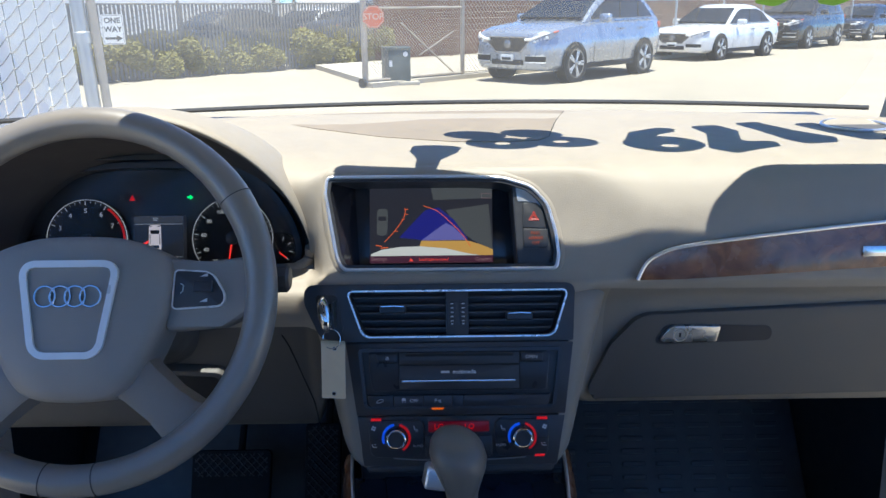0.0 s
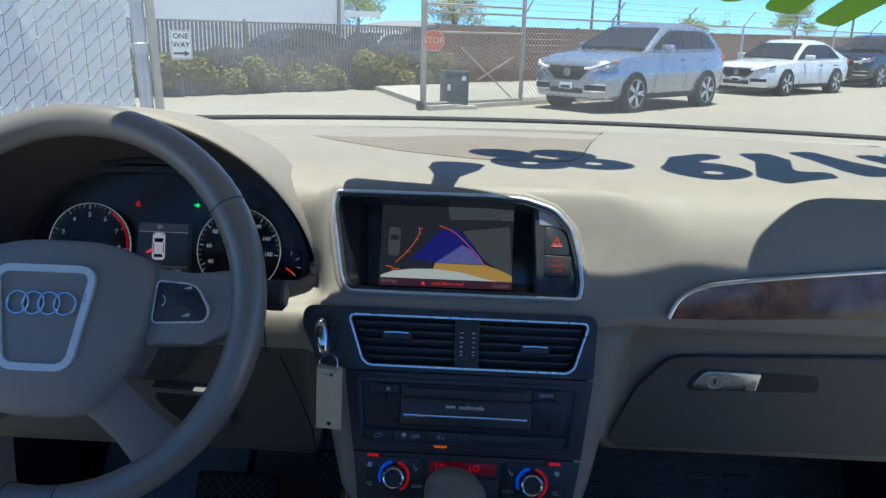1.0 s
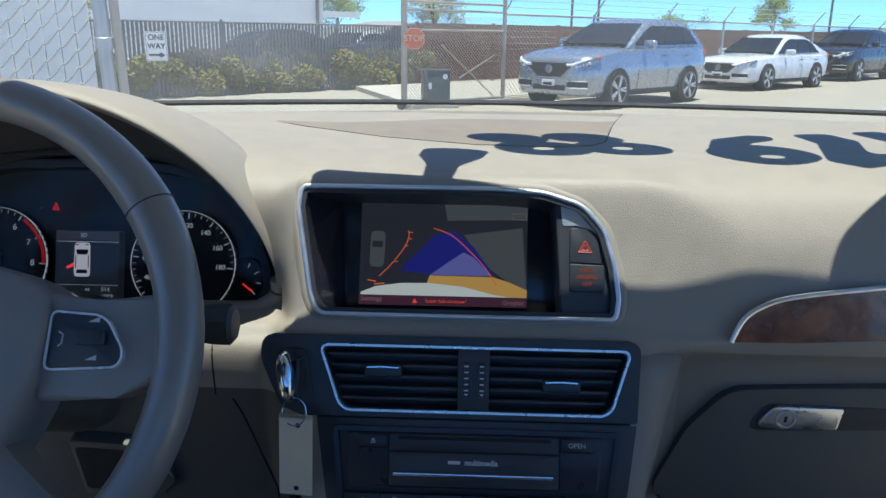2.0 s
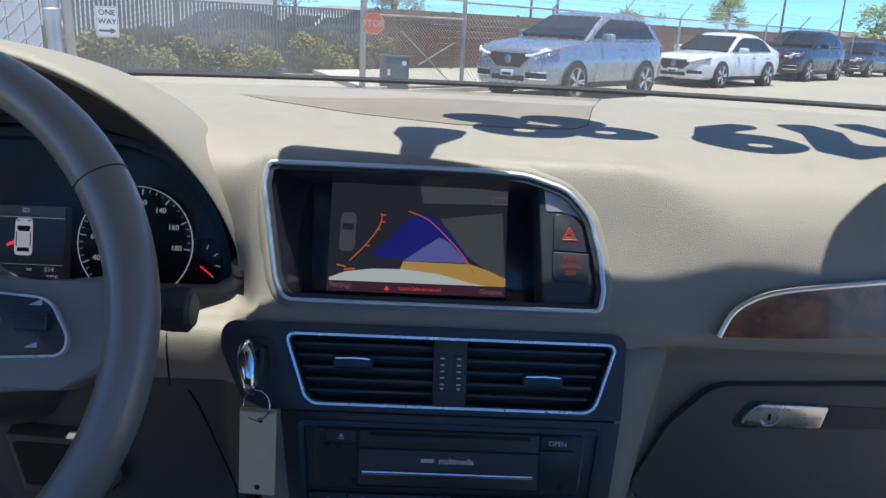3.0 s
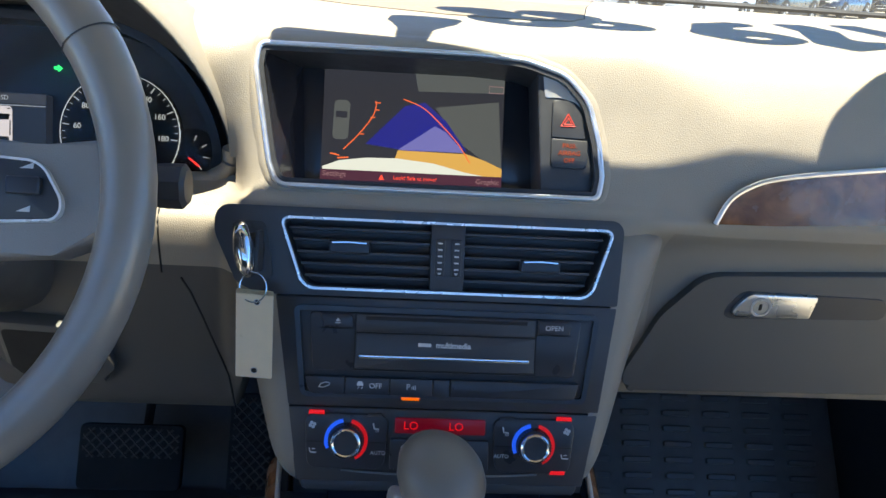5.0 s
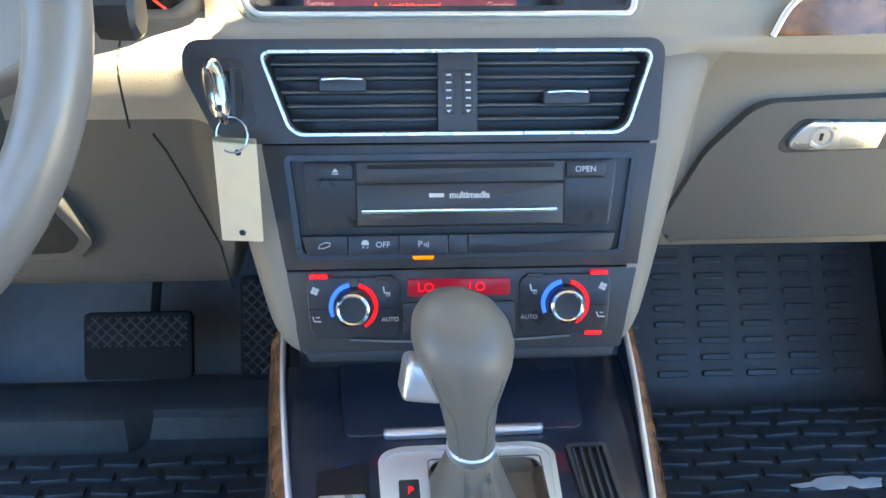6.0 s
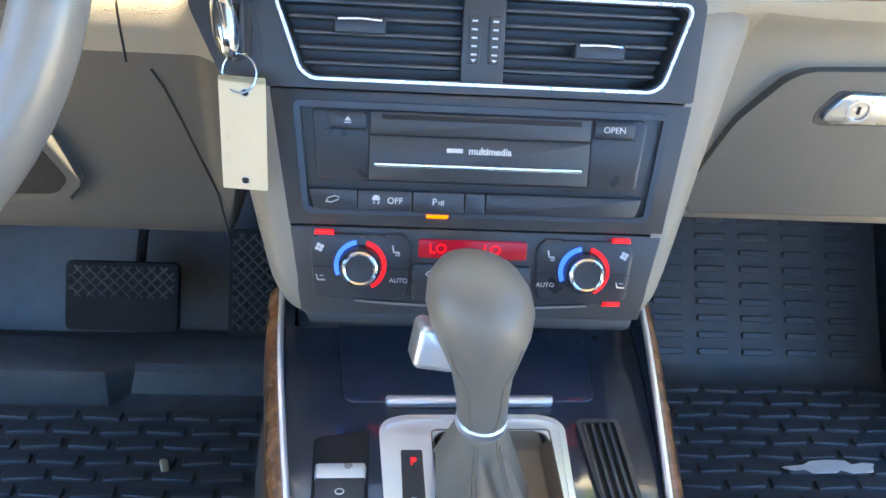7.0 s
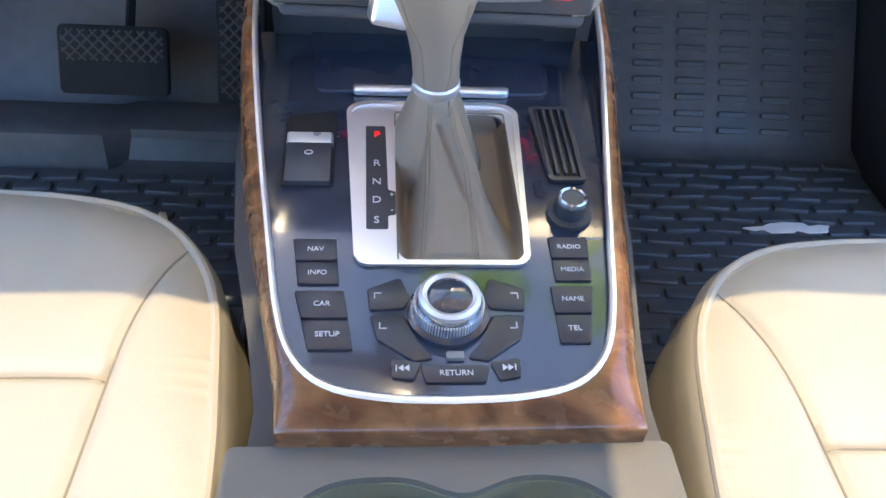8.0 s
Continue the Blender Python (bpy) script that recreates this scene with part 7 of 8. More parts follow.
# dark slatted fence with bushes behind it
A, B = (-12.4, 11.8), (-1.2, 23.2)
f = thing("dark_slat_fence", pose(0, 0, 0), "chain-link fence with dark slats along the drive", "fence")
d = (Vector(B) - Vector(A)).normalized()
L = (Vector(B) - Vector(A)).length
bm = bmesh.new()
ang = math.degrees(math.atan2(d.y, d.x))
n = int(L / 0.095)
for i in range(n):
    p = along(A, B, (i + 0.5) / n)
    box(0, 0, 0, 0.060, 0.01, 1.58, m=pose(p.x, p.y, GZ + 0.80 + random.uniform(-0.01, 0.01), 0, 0, ang), bm=bm)
tagged(part("slats", bm, M_SLATD, f, "dark plastic slats", 0), kind="stuff")
part("chain_mesh", chain(bmesh.new(), A, B, GZ + 0.03, GZ + 1.6, 0.12, 0.004), M_SLATD, f, "dark wire mesh", 0)
for i in range(6):
    p = along(A, B, i / 5)
    post(f, p.x, p.y, GZ + 1.63, 0.035, M_SLATD)
part("top_rail", tube([(*A, GZ + 1.6), (*B, GZ + 1.6)], 0.02, 8), M_SLATD, f)


def leaves(bm, n, place, size, rng):
    for _ in range(n):
        c = Vector(place())
        u = Vector((rng.uniform(-1, 1), rng.uniform(-1, 1), rng.uniform(-0.6, 1))).normalized()
        v = u.orthogonal().normalized()
        s = size * rng.uniform(0.6, 1.4)
        bm.faces.new([bm.verts.new(c + u * s), bm.verts.new(c + v * s * 0.45), bm.verts.new(c - u * s * 0.8), bm.verts.new(c - v * s * 0.45)])
    return bm


rng = random.Random(7)
for i, t in enumerate([0.22 + 0.041 * k for k in range(19)]):
    p = along(A, B, t) + Vector((-d.y, d.x)) * 0.40
    b = thing("bush", pose(p.x, p.y, GZ), "yellow-green shrub behind the dark fence", "shrub", "shrubs behind the fence")
    lv = bmesh.new()
    blobs = [(rng.uniform(-0.65, 0.65), rng.uniform(-0.3, 0.3), rng.uniform(0.12, 0.76), rng.uniform(0.22, 0.36)) for _ in range(14)]

    def spot():
        x, y, z, r = rng.choice(blobs)
        v = Vector((rng.gauss(0, 1), rng.gauss(0, 1), rng.gauss(0, 1))).normalized() * r * rng.uniform(0.7, 1.0)
        return (x + v.x, y + v.y, max(0.05, z + v.z))
    part("foliage", leaves(lv, 10000, spot, 0.05, rng), M_BUSH, b, "small yellow-green leaves", 0)
    for k in range(4):
        part("stem", tube([(0.05 * k - 0.1, 0, 0), (0.12 * k - 0.2, 0.05, 0.4), (0.16 * k - 0.25, 0.0, 0.75)], [0.02, 0.014, 0.006], 6), M_BARK, b)

# chain-link perimeter fence with the gate, barbed wire on slanted arms
G0, G1 = (-1.33, 15.80), (0.62, 17.64)
f = thing("chain_link_gate", pose(0, 0, 0), "rusty chain-link gate with cross braces beside the drive", "gate")
post(f, *G0, GZ + 2.35, 0.06, M_RUSTY, "gate_post")
post(f, *G1, GZ + 2.3, 0.045, M_RUSTY, "gate_post")
part("chain_mesh", chain(bmesh.new(), G0, G1, GZ + 0.1, GZ + 1.75, 0.075, 0.0035), M_RUSTY, f, "wire mesh", 0)
for z in (0.13, 1.48, 1.85, 2.0):
    part("gate_rail", tube([(*G0, GZ + z), (*G1, GZ + z)], 0.022, 8), M_RUSTY, f)
q = along(G0, G1, 0.9)
w = along(G0, G1, 0.35)
part("brace", tube([(w.x, w.y, GZ + 1.2), (q.x, q.y, GZ + 0.15)], 0.014, 6), M_RUSTY, f)
part("brace", tube([(w.x + 0.35, w.y + 0.33, GZ + 0.55), (q.x, q.y, GZ + 1.0)], 0.014, 6), M_RUSTY, f)
part("gate_wheel", lathe([(0.09, -0.03), (0.09, 0.03), (0.03, 0.035)], 16, pose(G0[0] - 0.05, G0[1] - 0.08, GZ + 0.09, 0, 90, 45)), M_TYRE, f, "small black gate wheel")
F1 = (18.0, 35.5)
f = thing("perimeter_fence", pose(0, 0, 0), "tall chain-link fence with barbed wire on slanted arms", "fence")
dd = (Vector(F1) - Vector(G1)).normalized()
part("chain_mesh", chain(bmesh.new(), G1, F1, GZ + 0.05, GZ + 1.8, 0.11, 0.004), M_RUSTY, f, "wire mesh", 0)
part("top_rail", tube([(*G1, GZ + 1.82), (*F1, GZ + 1.82)], 0.022, 8), M_RUSTY, f)
for i in range(9):
    p = along(G1, F1, i / 8)
    if i:
        post(f, p.x, p.y, GZ + 1.85, 0.035, M_GALV)
    part("wire_arm", tube([(p.x, p.y, GZ + 1.85), (p.x + 0.22, p.y - 0.22, GZ + 2.25)], 0.02, 6), M_GALV, f)
for k in range(3):
    o = 0.07 + 0.07 * k
    part("barbed_wire", tube([(along(G0, F1, i / 24).x + o, along(G0, F1, i / 24).y - o + (0.25 if i == 0 else 0.0), GZ + 1.98 + 0.13 * k - 0.02 * math.sin(i * 1.7) ** 2) for i in range(25)], 0.006, 4), M_GALV, f, "barbed wire")
part("footing", loft([[(p[0] + ox, p[1] - ox, z) for ox, z in ((-0.15, GZ - 0.05), (-0.15, GZ + 0.09), (0.15, GZ + 0.09), (0.15, GZ - 0.05))] for p in (G0, F1)]), M_CONC, f, "concrete footing", 0)

# brown board fence further back and its pavement
A, B = (-1.5, 22.6), (30.0, 52.0)
f = thing("brown_board_fence", pose(0, 0, 0), "long brown board fence behind the chain-link", "fence")
nb = 9
for i in range(nb):
    z = GZ + 0.12 + 0.175 * i
    part("board", loft([[(p[0] + ox, p[1] - ox, z + dz) for ox, dz in ((-0.02, 0), (0.02 + 0.004 * (i % 3), 0), (0.02 + 0.004 * (i % 3), 0.168), (-0.02, 0.168))] for p in (A, B)]), M_BROWN, f, smooth=0)
for i in range(16):
    p = along(A, B, i / 15)
    part("fence_post", box(p.x - 0.06, p.y + 0.06, GZ + 0.85, 0.1, 0.1, 1.75), M_BROWN, f, smooth=0)
pv = thing("pavement", pose(0, 0, 0), "pale concrete pavement behind the gate", "pavement", kind="structure")
part("slab", loft([[(x, y, z) for x, y in ((-1.3, 16.1), (18.0, 35.8), (17.0, 39.0), (-3.0, 20.8))] for z in (GZ - 0.04, GZ + 0.11)]), M_CONC, pv, "", 0)

# utility cabinet on a slab
c = thing("utility_cabinet", pose(-0.76, 16.45, GZ, 0, 0, 12), "grey-green utility cabinet on a concrete slab", "utility cabinet")
part("slab", box(0, -0.02, 0.03, 0.85, 0.6, 0.08, 0.01), M_CONC, c)
part("cabinet_body", box(0, 0, 0.38, 0.52, 0.42, 0.64, 0.012), M_BOXG, c)
part("cabinet_lid", box(0, 0, 0.71, 0.55, 0.45, 0.05, 0.012), M_BOXG, c)
part("notice", box(-0.14, -0.213, 0.42, 0.06, 0.004, 0.12), M_SIGNW, c)
part("round_notice", prism(disc(0.05, 20), 0, 0.004, m=pose(0.16, -0.212, 0.60, 90)), M_SIGNW, c)

# signs
s = thing("stop_sign", pose(-1.13, 15.66, GZ + 1.32, 90, 0, 3), "faded red octagonal stop sign on the gate post", "sign")
part("octagon", prism([(0.215 * math.cos(radians(22.5 + 45 * i)), 0.215 * math.sin(radians(22.5 + 45 * i))) for i in range(8)], -0.004, 0.004), M_STOP, s, "", 0)
part("octagon_border", prism([(0.205 * math.cos(radians(22.5 + 45 * i)), 0.205 * math.sin(radians(22.5 + 45 * i))) for i in range(8)], 0.004, 0.005, hole=[(0.192 * math.cos(radians(22.5 + 45 * i)), 0.192 * math.sin(radians(22.5 + 45 * i))) for i in range(8)]), material("pale_red_print", (0.62, 0.38, 0.30), 0.6), s, "", 0)
lettering("sign_word", "STOP", 0.16, bpy.data.materials["pale_red_print"], s, 0, 0, 0.005, bold=0.003)
s = thing("one_way_sign", pose(-6.45, 16.75, GZ + 1.1, 90, 0, 8) @ Matrix.Scale(0.86, 4), "white one way sign with a black arrow on the dark fence", "sign")
part("plate", prism(rect(-0.25, -0.34, 0.25, 0.34, 0.03), -0.004, 0.004), M_SIGNW, s)
bd = rect(-0.232, -0.322, 0.232, 0.322, 0.025)
part("plate_border", prism(bd, 0.004, 0.005, hole=offset(bd, 0.008)), M_SIGNB, s, "", 0)
lettering("sign_word", "ONE", 0.175, M_SIGNB, s, 0, 0.2, 0.005, bold=0.004)
lettering("sign_word", "WAY", 0.175, M_SIGNB, s, 0, 0.0, 0.005, bold=0.004)
part("sign_arrow", prism([(-0.19, -0.225), (0.07, -0.225), (0.07, -0.27), (0.2, -0.2), (0.07, -0.13), (0.07, -0.175), (-0.19, -0.175)], 0.004, 0.006), M_SIGNB, s, "", 0)

# white building beyond
h = thing("white_building", pose(-18.3, 46.0, GZ, 0, 0, 14), "large plain white industrial building", "building")
part("wall", box(0, 3, 4.5, 19, 14, 9.0), M_WALLW, h, "white stucco wall", 0)
part("parapet", box(0, 3, 9.1, 19.3, 14.3, 0.3), M_WALLW, h, "", 0)
part("downpipe", tube([(9.2, -4.15, 0), (9.2, -4.15, 9)], 0.09, 8), M_SLATD, h)
part("vent_rail", box(10.4, -3.6, 2.35, 2.2, 0.4, 0.3), M_SIGNW, h, "white roof vent strip", 0)

# far rows of cars behind the dark fence are plain car bodies of their own


def car(name, m, paint, length, width, height, suv, label, group="", base=None):
    if base is not None:
        c = copy_thing(base, m)
        return c
    c = thing(name, m, label, "car", group)
    hw = width / 2
    wb = length * 0.57
    fx = -length / 2 + length * 0.195
    rx = fx + wb
    r = height * 0.213 if suv else height * 0.228
    GT = 0.505 if suv else 0.475
    sill, belt, hood = height * 0.16, height * (0.60 if suv else 0.62), height * (0.575 if suv else 0.57)
    # lower body as rings across the length; the front points to -x
    st = [(-0.5, 0.62, 0.20, 0.49 if suv else 0.45), (-0.494, 0.78, 0.17, 0.53 if suv else 0.50), (-0.480, 0.88, 0.15, 0.558 if suv else 0.535), (-0.455, 0.94, 0.145, 0.583 if suv else 0.555), (-0.40, 0.985, 0.14, 0.613 if suv else 0.575), (-0.28, 1.0, 0.14, 0.648 if suv else 0.60), (-0.17, 1.0, 0.15, 0.668 if suv else 0.635), (0.0, 1.0, 0.15, 0.672 if suv else 0.625), (0.2, 1.0, 0.15, 0.676 if suv else 0.635), (0.34, 0.99, 0.16, 0.68 if suv else 0.64), (0.41, 0.95, 0.18, 0.675 if suv else 0.66), (0.455, 0.88, 0.22, 0.655), (0.485, 0.76, 0.27, 0.60 if suv else 0.63), (0.5, 0.60, 0.33, 0.55)]
    rings = []
    for x, w, z0, z1 in st:
        W, a, b = hw * w, height * z0, height * z1
        mid = a + (b - a) * 0.62
        rings.append([(x * length, y, z) for y, z in ((-W * 0.86, a), (-W * 0.97, a + (b - a) * 0.12), (-W, mid - 0.05), (-W * 0.985, mid + 0.03), (-W * 0.93, b - 0.05), (-W * 0.82, b), (-W * 0.4, b + 0.022), (0, b + 0.03), (W * 0.4, b + 0.022), (W * 0.82, b), (W * 0.93, b - 0.05), (W * 0.985, mid + 0.03), (W, mid - 0.05), (W * 0.97, a + (b - a) * 0.12), (W * 0.86, a))])
    part("body", loft(rings), paint, c, "", 40)
    # greenhouse
    if suv:
        gh = [(-0.215, 0.90, 0.60, 0.672), (-0.125, 0.885, 0.60, 0.82), (-0.045, 0.87, 0.60, 0.935), (0.0, 0.86, 0.60, 0.978), (0.08, 0.85, 0.60, 1.0), (0.2, 0.84, 0.60, 0.995), (0.30, 0.82, 0.60, 0.965), (0.37, 0.80, 0.60, 0.92), (0.425, 0.79, 0.60, 0.80), (0.46, 0.80, 0.60, 0.66)]
    else:
        gh = [(-0.20, 0.88, 0.60, 0.63), (-0.12, 0.86, 0.60, 0.80), (-0.05, 0.84, 0.60, 0.925), (0.02, 0.82, 0.60, 0.985), (0.1, 0.81, 0.60, 1.0), (0.2, 0.81, 0.60, 0.975), (0.29, 0.83, 0.60, 0.89), (0.37, 0.86, 0.60, 0.76), (0.43, 0.88, 0.60, 0.67)]

    def ring_of(w, z1):
        """Half section of the cabin, from the belt up."""
        W, a, b = hw * w, height * 0.60, height * z1
        Wt = W * (0.96 if z1 < 0.7 else 0.80 + 0.14 * max(0.0, (0.97 - z1) / 0.3))
        return [(W, a), (W * 0.985, a + (b - a) * 0.35), (Wt + 0.035, b - 0.085 * min(1.0, (z1 - 0.6) / 0.3)), (Wt * 0.93, b - 0.02), (Wt * 0.6, b - 0.004), (0.0, b)]

    def side_y(x, z):
        """Half width of the cabin at a place along it and a height."""
        xs = [g[0] for g in gh]
        w, z1 = float(np.interp(x, xs, [g[1] for g in gh])), float(np.interp(x, xs, [g[3] for g in gh]))
        r = ring_of(w, z1)[:4]
        return float(np.interp(z, [p[1] for p in r], [p[0] for p in r]))
    rings = []
    for x, w, z0, z1 in gh:
        h = ring_of(w, z1)
        rings.append([(x * length, -y, z) for y, z in h] + [(x * length, y, z) for y, z in h[-2::-1]])
    part("roof", loft(rings), paint, c, "", 50)
    # side glass in one band, slightly proud
    xa, xb = (-0.150, 0.395) if suv else (-0.16, 0.33)
    for s in (-1, 1):
        lo, hi = [], []
        for i in range(25):
            t = i / 24
            x = xa + (xb - xa) * t
            zb = height * ((0.690 if suv else 0.648) + 0.018 * t)
            cap = float(np.interp(x, [g[0] for g in gh], [g[3] for g in gh])) * height - 0.105 * height * 0.62
            zt = max(zb + 0.012, min(cap, height * (0.915 if suv else 0.91)))
            if t > 0.86:
                zt = zb + (zt - zb) * max(0.12, 1 - ((t - 0.86) / 0.14) ** 1.6)
            lo.append((x, zb))
            hi.append((x, zt))
        bm = bmesh.new()
        f0 = [bm.verts.new((x * length, s * (side_y(x, z) + 0.014), z)) for x, z in lo]
        f1 = [bm.verts.new((x * length, s * (side_y(x, (z + q[1]) / 2) + 0.016), (z + q[1]) / 2)) for (x, z), q in zip(lo, hi)]
        f2 = [bm.verts.new((x * length, s * (side_y(x, z) + 0.014), z)) for x, z in hi]
        for u, v in ((f0, f1), (f1, f2)):
            for i in range(24):
                bm.faces.new((u[i], u[i + 1], v[i + 1], v[i]))
        ext = bmesh.ops.extrude_face_region(bm, geom=bm.faces[:])
        bmesh.ops.translate(bm, verts=[v for v in ext["geom"] if isinstance(v, bmesh.types.BMVert)], vec=(0, -s * 0.03, 0))
        part("side_window", bm, M_CARGLASS, c, "dark side glass", 50)
        part("window_trim", tube([(x * length, s * (side_y(x, z) + 0.018), z - 0.008) for x, z in lo], 0.010, 6), M_HEADL, c, "bright window trim")
        for x in ((0.085, 0.255) if suv else (0.085, 0.235)):
            part("door_pillar", tube([(x * length + 0.12 * k * k, s * (side_y(x, height * (0.69 + 0.205 * k)) + 0.018), height * (0.69 + 0.205 * k)) for k in (0.0, 0.33, 0.67, 1.0)], 0.009, 6), M_TYRE, c)
        mir = part("wing_mirror", box(-0.112 * length, s * (hw + 0.09), height * (0.705 if suv else 0.672), 0.14, 0.27, 0.17, 0.06, 3), paint, c)
        lamp = [(-0.499, 0.56, 0.478), (-0.494, 0.70, 0.505), (-0.482, 0.80, 0.528), (-0.458, 0.88, 0.548), (-0.415, 0.945, 0.573), (-0.425, 0.955, 0.535), (-0.458, 0.91, 0.490), (-0.482, 0.83, 0.452), (-0.496, 0.62, 0.437)]
        if not suv:
            lamp = [(x, y, z - 0.025) for x, y, z in lamp]
        hl = part("headlight", loft([[(x * length + 0.08, s * hw * y * 0.94, height * z) for x, y, z in lamp], [(x * length - 0.020, s * (hw * y + 0.012), height * z) for x, y, z in lamp]]), M_LAMPDARK, c, "dark slim headlight with bright cells", 30)
        for k in range(5):
            q = 0.16 + 0.165 * k
            a, b = Vector(lamp[8]).lerp(Vector(lamp[6]), q), Vector(lamp[0]).lerp(Vector(lamp[3]), q)
            p = a.lerp(b, 0.45)
            part("lamp_cell", box(p.x * length - 0.030, s * (hw * p.y + 0.022), height * p.z, 0.05, 0.06, 0.055, 0.012, 1), M_SIGNW, hl, "bright lamp cell")
        part("lamp_line", tube([(x * length - 0.022, s * (hw * y + 0.012), height * (z + 0.006)) for x, y, z in ((-0.501, 0.44, lamp[0][2]), *lamp[:4])], [0.030, 0.030, 0.026, 0.020, 0.012], 6), M_SIGNW, hl, "bright chrome line over the lamp")
        if suv:
            part("side_marker", tube([tuple(Vector((lamp[3][0] * length - 0.012, s * (hw * lamp[3][1] + 0.010), height * lamp[3][2])).lerp(Vector((lamp[4][0] * length - 0.012, s * (hw * lamp[4][1] + 0.010), height * lamp[4][2])), k)) for k in (0.45, 1.0)], [0.020, 0.012], 6), M_STOP, hl, "red side reflector")
        corner = ((-0.5035, 0.46), (-0.5015, 0.64), (-0.493, 0.79), (-0.479, 0.885))
        part("fog_recess", loft([[(x * length, s * hw * y, height * 0.24), (x * length, s * hw * y, height * 0.315), (x * length + 0.08, s * hw * y * 0.93, height * 0.315), (x * length + 0.08, s * hw * y * 0.93, height * 0.24)] for x, y in corner]), M_TYRE, c, "dark fog lamp recess", 0)
        for zf, rf in ((0.312, 0.008), (0.240, 0.012)):
            part("fog_trim", tube([(x * length - 0.006, s * hw * y, height * zf) for x, y in corner], rf, 6), M_SIGNW, c, "bright fog lamp trim")
        part("tail_light", box(0.452 * length, s * hw * 0.80, height * 0.60, 0.14, 0.12, 0.13, 0.03), M_STOP, c)
        for x in (0.02, 0.2):
            part("door_handle", box(x * length + 0.2, s * (hw + 0.008), height * (0.575 if suv else 0.535), 0.2, 0.035, 0.035, 0.012), M_HEADL, c)
        for x in (-0.155, 0.085):
            lo, hi = height * 0.15, height * 0.63
            md = lo + (hi - lo) * 0.62
            part("door_gap", tube([(x * length, s * hw * k, z) for k, z in ((0.972, lo + (hi - lo) * 0.12), (1.001, md - 0.05), (0.987, md + 0.03), (0.934, hi - 0.05))], 0.003, 4), M_TYRE, c, "", 0)
        # black bar imitates the shadow below the body-coloured sill
        part("sill", box((fx + rx) / 2, s * hw * 0.93, sill + 0.02, wb * 0.72, 0.1, 0.1, 0.02), M_TYRE, c)
        for x in (fx, rx):
            y = s * (hw - 0.115)
            arch = part("wheel_arch", lathe([(r * 1.10, -0.11), (r * 1.10, 0.1335), (0.0, 0.1335)], 28, pose(x, y, r * 1.02, -90 * s)), M_TYRE, c)
            wl = part("wheel", lathe([(r * 0.72, -0.11), (r * 0.96, -0.105), (r, -0.07), (r, 0.09), (r * 0.97, 0.125), (r * 0.77, 0.130), (r * 0.74, 0.1)], 32, pose(x, y - s * -0.02, r, -90 * s)), M_TYRE, c, "black tyre")
            W = pose(x, y + s * 0.02, r, -90 * s)
            part("rim", lathe([(r * 0.76, 0.09), (r * 0.765, 0.132), (r * 0.70, 0.132), (r * 0.68, 0.06), (0.0, 0.06)], 32, W), M_HEADL, wl, "silver rim")
            for k in range(5):
                for o in (-7, 7):
                    part("spoke", box(r * 0.39, 0, 0.115, r * 0.66, r * 0.10, 0.035, 0.006, 1, m=W @ pose(0, 0, 0, 0, 0, 72 * k + o)), M_WHEELSILVER, wl)
            part("hub", lathe([(r * 0.16, 0.06), (r * 0.15, 0.138), (0, 0.142)], 14, W), M_HEADL, wl)
    x0, x1 = (gh[0][0] + 0.008) * length, (gh[2][0] + 0.005) * length
    zz0, zz1 = height * gh[0][3] + 0.035, height * gh[2][3] - 0.005
    pts = [(x0, -hw * 0.80, zz0), (x0, hw * 0.80, zz0), (x1, hw * 0.64, zz1 - 0.03), (x1, -hw * 0.64, zz1 - 0.03)]
    bm = bmesh.new()
    f0 = [bm.verts.new(Vector(p) + Vector((-0.038, 0, 0.044))) for p in pts]
    b0 = [bm.verts.new(Vector(p) + Vector((0.05, 0, -0.05))) for p in pts]
    bm.faces.new(f0)
    for i in range(4):
        bm.faces.new((f0[i], f0[(i + 1) % 4], b0[(i + 1) % 4], b0[i]))
    part("front_window", bm, M_CARGLASS, c, "dark front window", 0)
    gr = part("grille", loft([[(-0.497 * length - d, y * hw, z * height) for y, z in ((-0.46, GT), (0.46, GT), (0.52, GT - 0.045), (0.30, GT - 0.155), (-0.30, GT - 0.155), (-0.52, GT - 0.045))] for d in (-0.06, 0.02)]), M_TYRE, c, "black grille with a plain badge", 0)
    part("grille_edge", tube([(-0.497 * length - 0.022, y * hw, z * height) for y, z in ((-0.47, GT + 0.005), (0.47, GT + 0.005), (0.53, GT - 0.045), (0.31, GT - 0.16), (-0.31, GT - 0.16), (-0.53, GT - 0.045))], 0.016, 6, True), M_HEADL, gr)
    part("badge", prism(disc(0.085, 20), 0, 0.02, 0.004, 2, Matrix.Translation((-0.497 * length - 0.02, 0, height * (GT - 0.07))) @ Matrix(((0, 0, -1, 0), (1, 0, 0, 0), (0, 1, 0, 0), (0, 0, 0, 1)))), M_HEADL, gr, "plain silver badge")
    part("number_plate", box(-0.503 * length, 0, height * 0.275, 0.03, 0.32, 0.16, 0.006), M_SIGNW, c, "pale number plate")
    part("plate_bar", box(-0.507 * length - 0.012, 0, height * 0.275, 0.006, 0.22, 0.05), M_SIGNB, c)
    part("lower_intake", box(-0.498 * length, 0, height * 0.235, 0.08, hw * 0.8, 0.1, 0.02), M_TYRE, c)
    part("underside", box((fx + rx) / 2, 0, sill + 0.04, length * 0.86, width * 0.84, 0.1, 0.03), M_TYRE, c)
    return c


def paint(name, col, metal=0.0):
    return material(name, col, 0.28, metal, vary=0.04, scale=6, coat=0.7, rough_vary=0.04)


